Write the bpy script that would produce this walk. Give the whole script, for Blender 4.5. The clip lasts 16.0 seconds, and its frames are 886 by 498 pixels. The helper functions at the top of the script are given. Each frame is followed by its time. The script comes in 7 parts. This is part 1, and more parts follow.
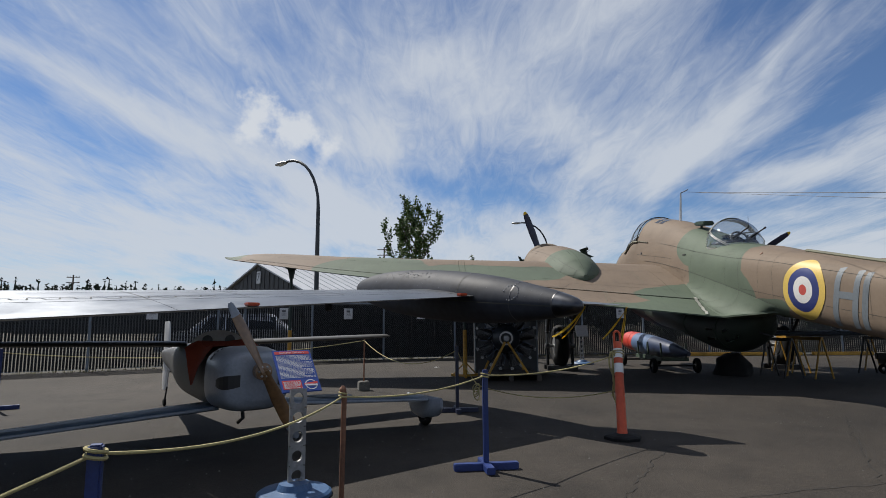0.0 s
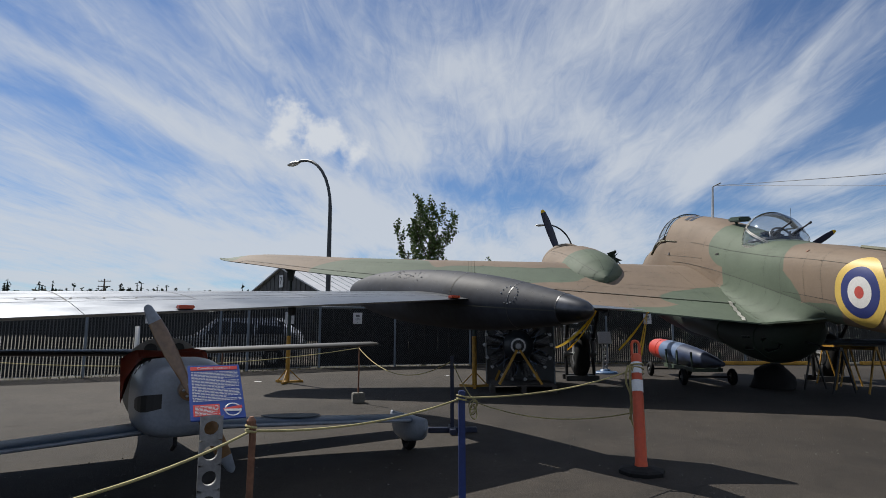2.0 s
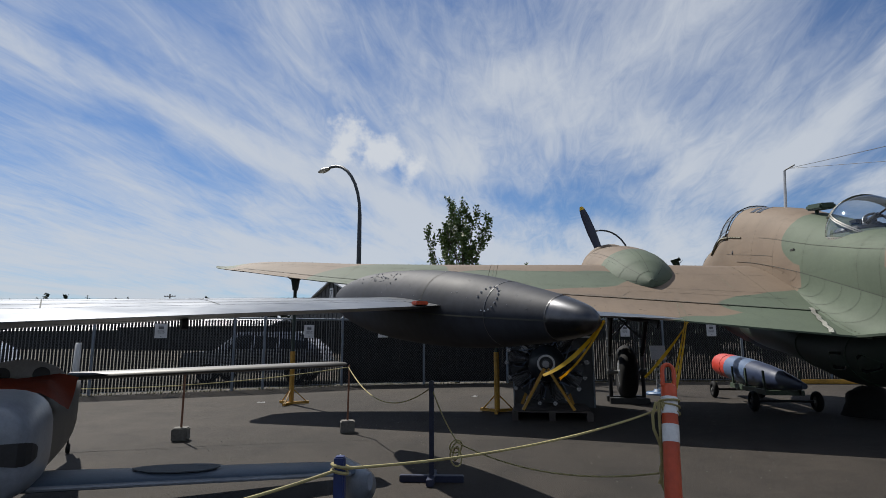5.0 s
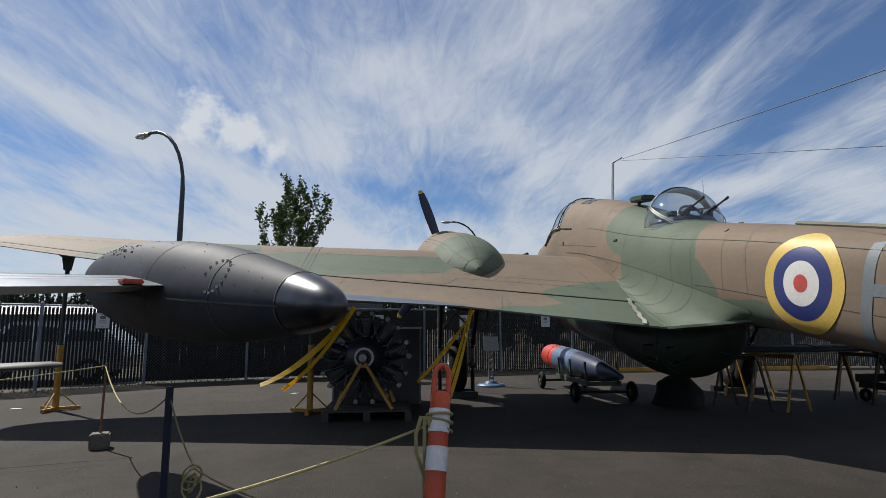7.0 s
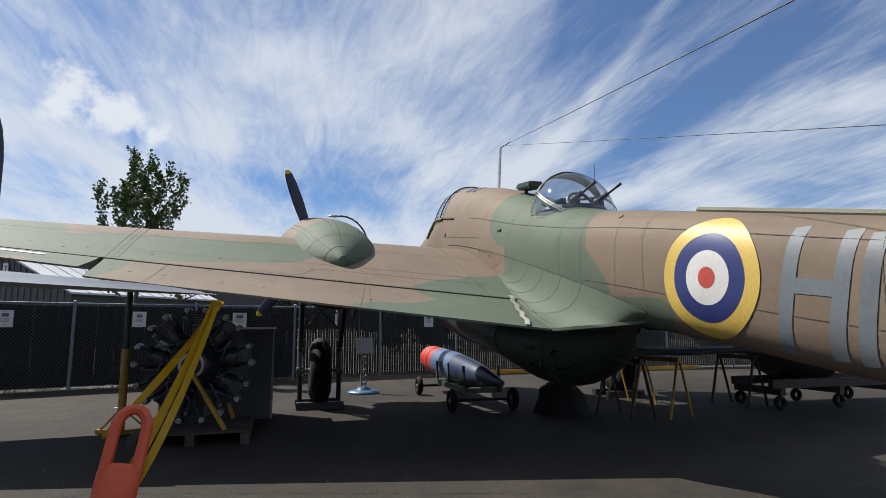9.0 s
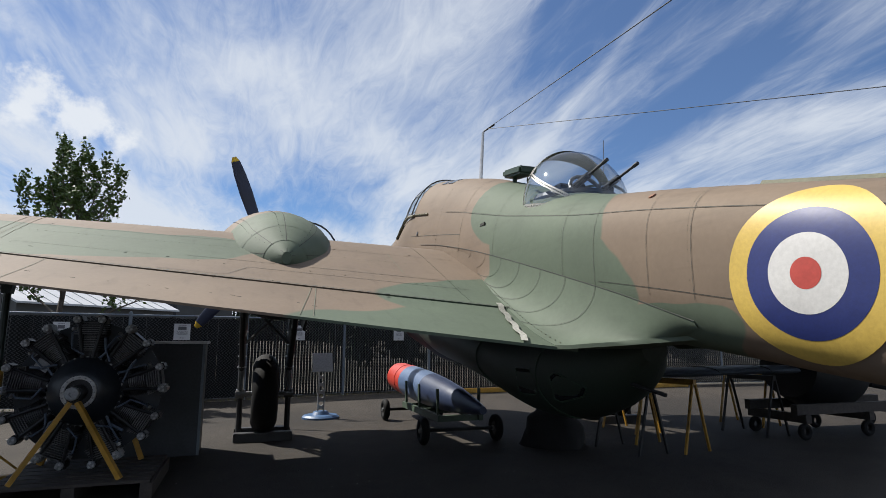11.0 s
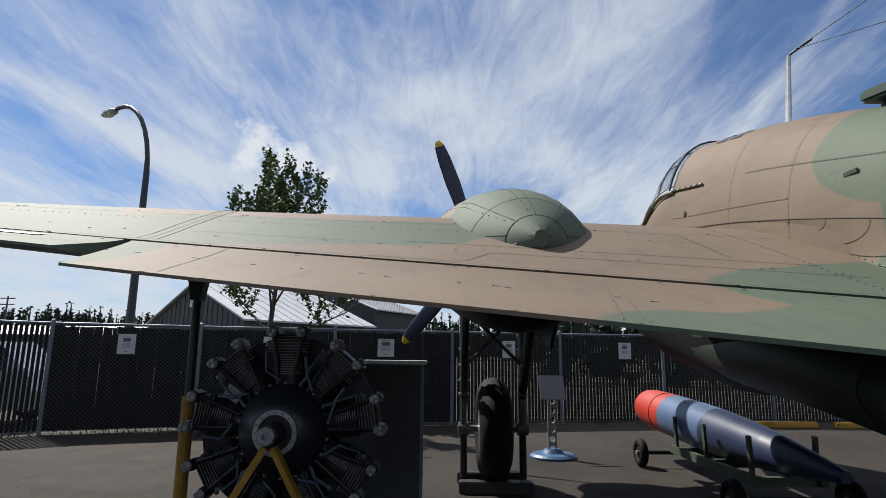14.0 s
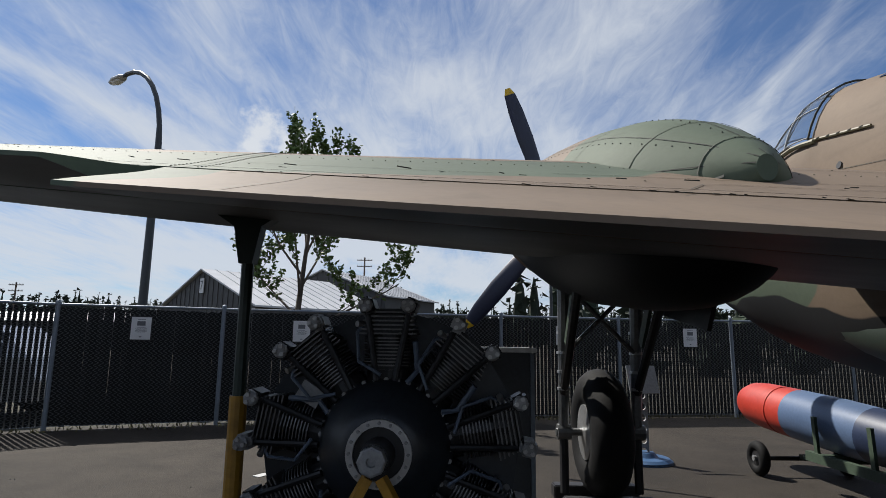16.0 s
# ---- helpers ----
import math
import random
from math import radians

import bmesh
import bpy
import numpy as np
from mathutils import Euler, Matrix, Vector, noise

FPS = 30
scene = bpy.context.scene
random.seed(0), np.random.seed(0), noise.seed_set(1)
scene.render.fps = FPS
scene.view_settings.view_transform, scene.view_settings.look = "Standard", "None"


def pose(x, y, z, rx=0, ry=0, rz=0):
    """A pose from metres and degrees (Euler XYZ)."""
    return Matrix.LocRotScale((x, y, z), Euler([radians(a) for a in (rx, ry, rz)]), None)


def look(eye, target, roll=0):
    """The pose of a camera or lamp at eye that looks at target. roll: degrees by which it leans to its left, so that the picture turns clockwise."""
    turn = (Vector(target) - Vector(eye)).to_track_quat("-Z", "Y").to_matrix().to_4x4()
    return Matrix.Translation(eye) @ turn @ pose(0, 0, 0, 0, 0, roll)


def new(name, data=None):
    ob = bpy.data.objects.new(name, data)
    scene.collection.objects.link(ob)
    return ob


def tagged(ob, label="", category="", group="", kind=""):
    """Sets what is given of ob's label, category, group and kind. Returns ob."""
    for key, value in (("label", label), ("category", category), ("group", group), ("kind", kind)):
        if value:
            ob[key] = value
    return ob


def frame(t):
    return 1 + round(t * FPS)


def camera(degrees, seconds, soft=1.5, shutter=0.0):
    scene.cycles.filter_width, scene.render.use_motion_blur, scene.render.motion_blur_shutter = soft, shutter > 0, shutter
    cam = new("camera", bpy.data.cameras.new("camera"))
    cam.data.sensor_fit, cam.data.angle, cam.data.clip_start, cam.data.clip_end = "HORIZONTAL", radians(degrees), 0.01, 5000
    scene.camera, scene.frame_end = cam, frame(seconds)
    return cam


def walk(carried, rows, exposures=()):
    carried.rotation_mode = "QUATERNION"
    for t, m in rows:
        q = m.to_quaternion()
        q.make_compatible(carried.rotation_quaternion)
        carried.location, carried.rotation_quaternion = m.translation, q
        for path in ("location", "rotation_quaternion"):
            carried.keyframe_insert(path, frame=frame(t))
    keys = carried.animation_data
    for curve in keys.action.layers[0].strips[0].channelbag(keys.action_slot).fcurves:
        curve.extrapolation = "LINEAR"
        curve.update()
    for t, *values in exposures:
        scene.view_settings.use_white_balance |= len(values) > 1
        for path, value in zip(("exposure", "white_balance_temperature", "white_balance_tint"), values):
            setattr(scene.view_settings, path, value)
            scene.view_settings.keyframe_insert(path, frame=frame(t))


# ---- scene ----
cam = camera(75.9, 16.0, soft=0.65)
METRES, EYE, TILT, LEAN, TURN = 11.0, 1.25, 0.0, 0.0, 0.0
ROWS = [
    (0.0, 0.0, 0.0, 0.0, 0.04, 7.38, 0.29),
    (0.5, 0.0107, 0.0205, -0.0004, 0.29, 7.23, 0.22),
    (1.0, 0.0159, 0.0442, 0.0004, 0.47, 7.43, 0.17),
    (1.5, 0.0307, 0.0687, 0.0024, 1.89, 7.54, 0.12),
    (2.0, 0.0387, 0.0928, 0.0023, 2.76, 7.83, 0.05),
    (2.5, 0.0426, 0.118, 0.0029, 4.67, 8.15, 0.02),
    (3.0, 0.0574, 0.1449, 0.005, 6.45, 8.28, 0.05),
    (3.2, 0.0622, 0.1552, 0.0052, 7.1, 8.36, 0.06),
    (4.25, 0.0868, 0.2093, 0.0054, 9.3, 8.8, 0.2),
    (5.3, 0.1118, 0.2626, 0.0054, 7.75, 9.16, 0.33),
    (5.5, 0.1172, 0.2726, 0.0055, 6.66, 9.17, 0.35),
    (6.0, 0.134, 0.2974, 0.0071, 3.13, 8.97, 0.41),
    (6.5, 0.1452, 0.3251, 0.0061, -1.61, 8.69, 0.39),
    (7.0, 0.1611, 0.3491, 0.0065, -5.3, 8.04, 0.25),
    (7.5, 0.1745, 0.3741, 0.0062, -9.15, 7.88, 0.12),
    (8.0, 0.1852, 0.403, 0.0078, -11.62, 7.74, 0.08),
    (8.5, 0.2046, 0.4319, 0.0091, -13.92, 7.67, 0.03),
    (9.0, 0.2167, 0.4631, 0.0086, -16.02, 7.92, 0.1),
    (9.2, 0.2212, 0.4759, 0.009, -16.75, 8.02, 0.08),
    (10.25, 0.245, 0.5450, 0.0105, -19.3, 8.7, -0.1),
    (11.3, 0.2595, 0.6145, 0.012, -17.7, 9.35, -0.3),
    (11.5, 0.2596, 0.6278, 0.0121, -16.4, 9.38, -0.35),
    (12.0, 0.2537, 0.6615, 0.012, -12.15, 9.48, -0.46),
    (12.5, 0.2528, 0.6963, 0.0149, -8.62, 9.71, -0.49),
    (13.0, 0.2417, 0.7272, 0.0143, -5.75, 10.5, -0.54),
    (13.5, 0.2327, 0.7607, 0.0146, -2.54, 10.71, -0.6),
    (14.0, 0.2222, 0.7952, 0.0156, -0.75, 10.59, -0.62),
    (14.5, 0.2042, 0.8258, 0.0161, 0.35, 10.94, -0.66),
    (15.0, 0.1917, 0.8601, 0.0162, 0.24, 10.34, -0.78),
    (15.5, 0.1715, 0.8876, 0.0133, -0.32, 9.62, -0.74),
    (16.0, 0.1504, 0.9134, 0.0131, -0.21, 9.37, -0.76),
]
walk(cam, [(t, pose(0, 0, EYE, TILT, LEAN, TURN) @ pose(METRES * x, METRES * y, METRES * z, 90 + pitch, roll, yaw)) for t, x, y, z, yaw, pitch, roll in ROWS], exposures=[(0.0, 0.34), (6.5, 0.30), (9.0, 0.62), (12.5, 0.66), (14.0, 0.54), (16.0, 0.46)])

# ---- world, sun ----
SUN_DIR = Vector((-0.47, 0.45, 0.76)).normalized()
SUN_EL = math.asin(SUN_DIR.z)
SUN_AZ = math.atan2(SUN_DIR.x, SUN_DIR.y)


def nd(tree, kind, **props):
    n = tree.nodes.new(kind)
    for k, v in props.items():
        if k == "op":
            n.operation = v
        elif k == "scale":
            n.inputs["Scale"].default_value = v
        elif k == "detail":
            n.inputs["Detail"].default_value = v
        elif k == "rough":
            n.inputs["Roughness"].default_value = v
        elif k == "distort":
            n.inputs["Distortion"].default_value = v
    return n


def math_node(tree, op, a, b=None):
    n = tree.nodes.new("ShaderNodeMath")
    n.operation = op
    for i, v in enumerate((a, b)):
        if v is None:
            continue
        if isinstance(v, (int, float)):
            n.inputs[i].default_value = v
        else:
            tree.links.new(v, n.inputs[i])
    return n.outputs[0]


def ramp(tree, fac, stops):
    n = tree.nodes.new("ShaderNodeValToRGB")
    el = n.color_ramp.elements
    while len(el) < len(stops):
        el.new(0.5)
    for e, (p, c) in zip(el, stops):
        e.position, e.color = p, (*c, 1) if len(c) == 3 else c
    tree.links.new(fac, n.inputs[0])
    return n.outputs[0]


def mixc(tree, fac, a, b, mode="MIX"):
    n = tree.nodes.new("ShaderNodeMix")
    n.data_type, n.blend_type = "RGBA", mode
    for sock, v in ((n.inputs[0], fac), (n.inputs[6], a), (n.inputs[7], b)):
        if isinstance(v, (int, float)):
            sock.default_value = v
        elif isinstance(v, tuple):
            sock.default_value = (*v, 1)
        else:
            tree.links.new(v, sock)
    return n.outputs[2]


def make_world():
    w = bpy.data.worlds.new("sky")
    w.use_nodes = True
    t = w.node_tree
    t.nodes.clear()
    out = t.nodes.new("ShaderNodeOutputWorld")
    bg = t.nodes.new("ShaderNodeBackground")
    sky = t.nodes.new("ShaderNodeTexSky")
    sky.sky_type, sky.sun_disc = "NISHITA", False
    sky.sun_elevation, sky.sun_rotation = SUN_EL, SUN_AZ
    sky.air_density, sky.dust_density, sky.ozone_density = 1.0, 0.2, 4.0
    tc = t.nodes.new("ShaderNodeTexCoord")
    sep = t.nodes.new("ShaderNodeSeparateXYZ")
    t.links.new(tc.outputs["Generated"], sep.inputs[0])
    zz = math_node(t, "MAXIMUM", sep.outputs[2], 0.0)
    den = math_node(t, "ADD", zz, 0.09)
    comb = t.nodes.new("ShaderNodeCombineXYZ")
    t.links.new(math_node(t, "DIVIDE", sep.outputs[0], den), comb.inputs[0])
    t.links.new(math_node(t, "DIVIDE", sep.outputs[1], den), comb.inputs[1])

    def cirrus(rot, sx, sy, scale, detail, rough, dist, off):
        mp = t.nodes.new("ShaderNodeMapping")
        mp.inputs["Rotation"].default_value = (0, 0, radians(rot))
        mp.inputs["Scale"].default_value = (sx, sy, 1)
        mp.inputs["Location"].default_value = (off, off * 0.7, 0)
        t.links.new(comb.outputs[0], mp.inputs[0])
        n = nd(t, "ShaderNodeTexNoise", scale=scale, detail=detail, rough=rough, distort=dist)
        t.links.new(mp.outputs[0], n.inputs["Vector"])
        return n.outputs[0]

    broad = cirrus(-30, 0.75, 0.5, 0.95, 3, 0.5, 0.6, 3.4)
    streak = cirrus(-34, 1.25, 0.42, 1.7, 6, 0.55, 1.1, 7.1)
    fine = cirrus(-24, 3.4, 0.8, 3.6, 9, 0.66, 1.6, 1.7)
    s = math_node(t, "ADD", math_node(t, "MULTIPLY", broad, 1.15), math_node(t, "MULTIPLY", streak, 0.7))
    s = math_node(t, "ADD", s, math_node(t, "MULTIPLY", fine, 0.36))
    # more veil towards the horizon
    low = math_node(t, "MULTIPLY", math_node(t, "POWER", math_node(t, "SUBTRACT", 1.0, zz), 5.0), 0.30)
    s = math_node(t, "ADD", s, low)
    mr = t.nodes.new("ShaderNodeMapRange")
    mr.interpolation_type = "SMOOTHSTEP"
    mr.inputs[1].default_value, mr.inputs[2].default_value = 0.84, 1.44
    mr.inputs[3].default_value, mr.inputs[4].default_value = 0.05, 0.9
    t.links.new(s, mr.inputs[0])

    # a few small cumulus puffs
    def puff(yaw, el, rad):
        a, e = radians(yaw), radians(el)
        c = Vector((-math.sin(a) * math.cos(e), math.cos(a) * math.cos(e), math.sin(e)))
        sub = t.nodes.new("ShaderNodeVectorMath")
        sub.operation = "SUBTRACT"
        t.links.new(tc.outputs["Generated"], sub.inputs[0])
        sub.inputs[1].default_value = c
        ln = t.nodes.new("ShaderNodeVectorMath")
        ln.operation = "LENGTH"
        t.links.new(sub.outputs[0], ln.inputs[0])
        return math_node(t, "SUBTRACT", 1.0, math_node(t, "DIVIDE", ln.outputs["Value"], rad))

    # broad bright bank of high cloud ahead
    bank = math_node(t, "MAXIMUM", puff(-17, 31, 0.34), 0.0)
    s = math_node(t, "ADD", s, math_node(t, "MULTIPLY", bank, 0.26))

    def heading(yaw, el):
        a, e = radians(yaw), radians(el)
        return Vector((-math.sin(a) * math.cos(e), math.cos(a) * math.cos(e), math.sin(e)))

    # long soft streamers across the sky: between two headings, with a width and a weight
    warp = nd(t, "ShaderNodeTexNoise", scale=3.0, detail=4, rough=0.55)
    t.links.new(tc.outputs["Generated"], warp.inputs["Vector"])
    for p, q, wid, reach, gain in STREAMERS:
        d0, d1 = heading(*p), heading(*q)
        nrm, mid = d0.cross(d1).normalized(), (d0 + d1).normalized()
        dots = []
        for vec in (nrm, mid):
            dp = t.nodes.new("ShaderNodeVectorMath")
            dp.operation = "DOT_PRODUCT"
            t.links.new(tc.outputs["Generated"], dp.inputs[0])
            dp.inputs[1].default_value = vec
            dots.append(dp.outputs["Value"])
        off = math_node(t, "ADD", dots[0], math_node(t, "MULTIPLY", math_node(t, "SUBTRACT", warp.outputs[0], 0.5), 0.10))
        fall = t.nodes.new("ShaderNodeMapRange")
        fall.interpolation_type = "SMOOTHSTEP"
        fall.inputs[1].default_value, fall.inputs[2].default_value = wid, 0.0
        t.links.new(math_node(t, "ABSOLUTE", off), fall.inputs[0])
        near = t.nodes.new("ShaderNodeMapRange")
        near.interpolation_type = "SMOOTHSTEP"
        near.inputs[1].default_value, near.inputs[2].default_value = math.cos(radians(reach * 1.5)), math.cos(radians(reach * 0.6))
        t.links.new(dots[1], near.inputs[0])
        s = math_node(t, "ADD", s, math_node(t, "MULTIPLY", math_node(t, "MULTIPLY", fall.outputs[0], near.outputs[0]), gain))
    t.links.new(s, mr.inputs[0])

    pn = nd(t, "ShaderNodeTexNoise", scale=16, detail=8, rough=0.62)
    t.links.new(tc.outputs["Generated"], pn.inputs["Vector"])
    pm = None
    for yaw, el, rad in ((18.7, 19.9, 0.07), (19.4, 18.6, 0.055), (14.9, 18.2, 0.06), (11.9, 17.2, 0.06)):
        p = puff(yaw, el, rad)
        pm = p if pm is None else math_node(t, "MAXIMUM", pm, p)
    pmask = math_node(t, "ADD", math_node(t, "MULTIPLY", pm, 0.9), math_node(t, "MULTIPLY", math_node(t, "SUBTRACT", pn.outputs[0], 0.5), 2.4))
    pr = t.nodes.new("ShaderNodeMapRange")
    pr.interpolation_type = "SMOOTHSTEP"
    pr.inputs[1].default_value, pr.inputs[2].default_value = 0.28, 0.85
    pr.inputs[3].default_value, pr.inputs[4].default_value = 0.0, 0.92
    t.links.new(pmask, pr.inputs[0])
    clear = mixc(t, 1.0, sky.outputs[0], (0.80, 1.04, 1.30), "MULTIPLY")
    col = mixc(t, mr.outputs[0], clear, CLOUD)
    col = mixc(t, pr.outputs[0], col, (10.2, 10.7, 11.4))
    t.links.new(col, bg.inputs[0])
    bg.inputs[1].default_value = SKY
    t.links.new(bg.outputs[0], out.inputs[0])
    scene.world = w


SKY = 0.0505
CLOUD = (9.1, 9.75, 10.7)
STREAMERS = [((40, 21), (8, 11), 0.06, 26, 0.27), ((38, 31), (12, 16), 0.06, 24, -0.12), ((14, 30), (-12, 20), 0.09, 18, 0.13),
             ((-24, 15), (-34, 25), 0.03, 13, 0.16), ((-29, 14), (-42, 21), 0.06, 15, -0.30), ((4, 15), (-8, 12), 0.04, 10, -0.14),
             ((30, 12), (44, 13), 0.08, 20, 0.10), ((-34, 34), (-28, 26), 0.05, 12, -0.12)]
make_world()
sun = new("sun", bpy.data.lights.new("sun", "SUN"))
sun.data.energy, sun.data.angle, sun.data.color = 4.8, radians(0.6), (1.0, 0.955, 0.88)
sun.matrix_world = look((0, 0, 30), Vector((0, 0, 30)) - SUN_DIR)


# ---- materials ----
def material(name, color, rough=0.6, metal=0.0, vary=0.18, grain=40.0, bump=0.15, stain=1.2, dark=None, coat=0.0, random_tint=0.0):
    """Paint, rubber, wood, metal: two scales of tone, roughness variation and fine relief."""
    m = bpy.data.materials.new(name)
    m.use_nodes = True
    t = m.node_tree
    b = t.nodes["Principled BSDF"]
    tc = t.nodes.new("ShaderNodeTexCoord")
    big = nd(t, "ShaderNodeTexNoise", scale=stain, detail=6, rough=0.6)
    small = nd(t, "ShaderNodeTexNoise", scale=grain, detail=5, rough=0.65)
    for n in (big, small):
        t.links.new(tc.outputs["Object"], n.inputs["Vector"])
    dk = dark or tuple(c * (1 - vary * 1.6) for c in color)
    lt = tuple(min(1, c * (1 + vary * 0.7)) for c in color)
    c1 = ramp(t, big.outputs[0], [(0.32, dk), (0.5, color), (0.7, lt)])
    c2 = ramp(t, small.outputs[0], [(0.3, (1 - vary,) * 3), (0.7, (1 + vary * 0.5,) * 3)])
    c = mixc(t, 1.0, c1, c2, "MULTIPLY")
    if random_tint:
        oi = t.nodes.new("ShaderNodeObjectInfo")
        c = mixc(t, 1.0, c, ramp(t, oi.outputs["Random"], [(0, (1 - random_tint,) * 3), (1, (1 + random_tint,) * 3)]), "MULTIPLY")
    t.links.new(c, b.inputs["Base Color"])
    rr = t.nodes.new("ShaderNodeMapRange")
    rr.inputs[3].default_value, rr.inputs[4].default_value = max(0.03, rough - 0.12), min(1, rough + 0.12)
    t.links.new(big.outputs[0], rr.inputs[0])
    t.links.new(rr.outputs[0], b.inputs["Roughness"])
    b.inputs["Metallic"].default_value = metal
    b.inputs["Coat Weight"].default_value = coat
    if bump:
        bp = t.nodes.new("ShaderNodeBump")
        bp.inputs["Strength"].default_value, bp.inputs["Distance"].default_value = bump, 0.004
        t.links.new(small.outputs[0], bp.inputs["Height"])
        t.links.new(bp.outputs[0], b.inputs["Normal"])
    return m


def glass(name, tint=(0.9, 0.95, 0.96), rough=0.03, shine=0.07):
    m = bpy.data.materials.new(name)
    m.use_nodes = True
    t = m.node_tree
    t.nodes.clear()
    out = t.nodes.new("ShaderNodeOutputMaterial")
    tr, gl, mx, lw = (t.nodes.new(k) for k in ("ShaderNodeBsdfTransparent", "ShaderNodeBsdfGlossy", "ShaderNodeMixShader", "ShaderNodeLayerWeight"))
    tr.inputs[0].default_value = (*tint, 1)
    gl.inputs["Roughness"].default_value = rough
    t.links.new(math_node(t, "ADD", math_node(t, "MULTIPLY", math_node(t, "POWER", lw.outputs["Facing"], 4.0), 0.75), shine), mx.inputs[0])
    t.links.new(tr.outputs[0], mx.inputs[1])
    t.links.new(gl.outputs[0], mx.inputs[2])
    t.links.new(mx.outputs[0], out.inputs[0])
    return m


TAN, GREEN, UNDER = (0.156, 0.116, 0.083), (0.082, 0.106, 0.074), (0.008, 0.009, 0.010)


def camouflage(name, blobs, under=None, lower=None):
    """Faded brown and green paint; blobs: (x, y, z, rx, ry, rz) of the green fields."""
    m = bpy.data.materials.new(name)
    m.use_nodes = True
    t = m.node_tree
    b = t.nodes["Principled BSDF"]
    tc = t.nodes.new("ShaderNodeTexCoord")
    wob = nd(t, "ShaderNodeTexNoise", scale=0.9, detail=2)
    t.links.new(tc.outputs["Object"], wob.inputs["Vector"])
    wv = t.nodes.new("ShaderNodeVectorMath")
    wv.operation = "MULTIPLY_ADD"
    t.links.new(wob.outputs["Color"], wv.inputs[0])
    wv.inputs[1].default_value = (0.55, 0.55, 0.55)
    off = t.nodes.new("ShaderNodeVectorMath")
    off.operation = "SUBTRACT"
    t.links.new(tc.outputs["Object"], off.inputs[0])
    off.inputs[1].default_value = (0.275, 0.275, 0.275)
    t.links.new(off.outputs[0], wv.inputs[2])
    best = None
    for x, y, z, rx, ry, rz in blobs:
        s = t.nodes.new("ShaderNodeVectorMath")
        s.operation = "SUBTRACT"
        t.links.new(wv.outputs[0], s.inputs[0])
        s.inputs[1].default_value = (x, y, z)
        d = t.nodes.new("ShaderNodeVectorMath")
        d.operation = "DIVIDE"
        t.links.new(s.outputs[0], d.inputs[0])
        d.inputs[1].default_value = (rx, ry, rz)
        ln = t.nodes.new("ShaderNodeVectorMath")
        ln.operation = "LENGTH"
        t.links.new(d.outputs[0], ln.inputs[0])
        best = ln.outputs["Value"] if best is None else math_node(t, "MINIMUM", best, ln.outputs["Value"])
    mask = ramp(t, best, [(0.965, (1, 1, 1)), (0.995, (0, 0, 0))])
    big = nd(t, "ShaderNodeTexNoise", scale=1.1, detail=7, rough=0.62)
    fine = nd(t, "ShaderNodeTexNoise", scale=24, detail=6, rough=0.7)
    for n in (big, fine):
        t.links.new(tc.outputs["Object"], n.inputs["Vector"])
    c = mixc(t, mask, TAN, GREEN)
    c = mixc(t, 1.0, c, ramp(t, big.outputs[0], [(0.3, (0.86,) * 3), (0.5, (1.0,) * 3), (0.72, (1.12, 1.12, 1.1))]), "MULTIPLY")
    c = mixc(t, 1.0, c, ramp(t, fine.outputs[0], [(0.3, (0.93,) * 3), (0.7, (1.04,) * 3)]), "MULTIPLY")
    # streaks along the airflow
    mp = t.nodes.new("ShaderNodeMapping")
    mp.inputs["Scale"].default_value = (9, 0.7, 9)
    t.links.new(tc.outputs["Object"], mp.inputs[0])
    st = nd(t, "ShaderNodeTexNoise", scale=1.0, detail=5, rough=0.6)
    t.links.new(mp.outputs[0], st.inputs["Vector"])
    c = mixc(t, 1.0, c, ramp(t, st.outputs[0], [(0.28, (0.85,) * 3), (0.45, (1.0,) * 3)]), "MULTIPLY")
    if lower:
        # the lower half of the section is black: a plane through the edges
        sp = t.nodes.new("ShaderNodeSeparateXYZ")
        t.links.new(tc.outputs["Object"], sp.inputs[0])
        plane = math_node(t, "ADD", math_node(t, "ADD", math_node(t, "MULTIPLY", sp.outputs[0], lower[0]), math_node(t, "MULTIPLY", sp.outputs[1], lower[1])), lower[2])
        um = ramp(t, math_node(t, "ADD", math_node(t, "SUBTRACT", plane, sp.outputs[2]), 0.5), [(0.495, (0, 0, 0)), (0.505, (1, 1, 1))])
        c = mixc(t, um, c, UNDER)
    if under:
        # the black underside is painted up to a sloping line along the body
        sp = t.nodes.new("ShaderNodeSeparateXYZ")
        t.links.new(wv.outputs[0], sp.inputs[0])
        line = math_node(t, "ADD", math_node(t, "MULTIPLY", sp.outputs[1], under[0]), under[1])
        um = ramp(t, math_node(t, "ADD", math_node(t, "SUBTRACT", line, sp.outputs[2]), 0.5), [(0.49, (0, 0, 0)), (0.51, (1, 1, 1))])
        c = mixc(t, um, c, UNDER)
    t.links.new(c, b.inputs["Base Color"])
    b.inputs["Roughness"].default_value = 0.72
    b.inputs["Specular IOR Level"].default_value = 0.3
    bp = t.nodes.new("ShaderNodeBump")
    bp.inputs["Strength"].default_value, bp.inputs["Distance"].default_value = 0.25, 0.02
    t.links.new(big.outputs[0], bp.inputs["Height"])
    t.links.new(bp.outputs[0], b.inputs["Normal"])
    return m


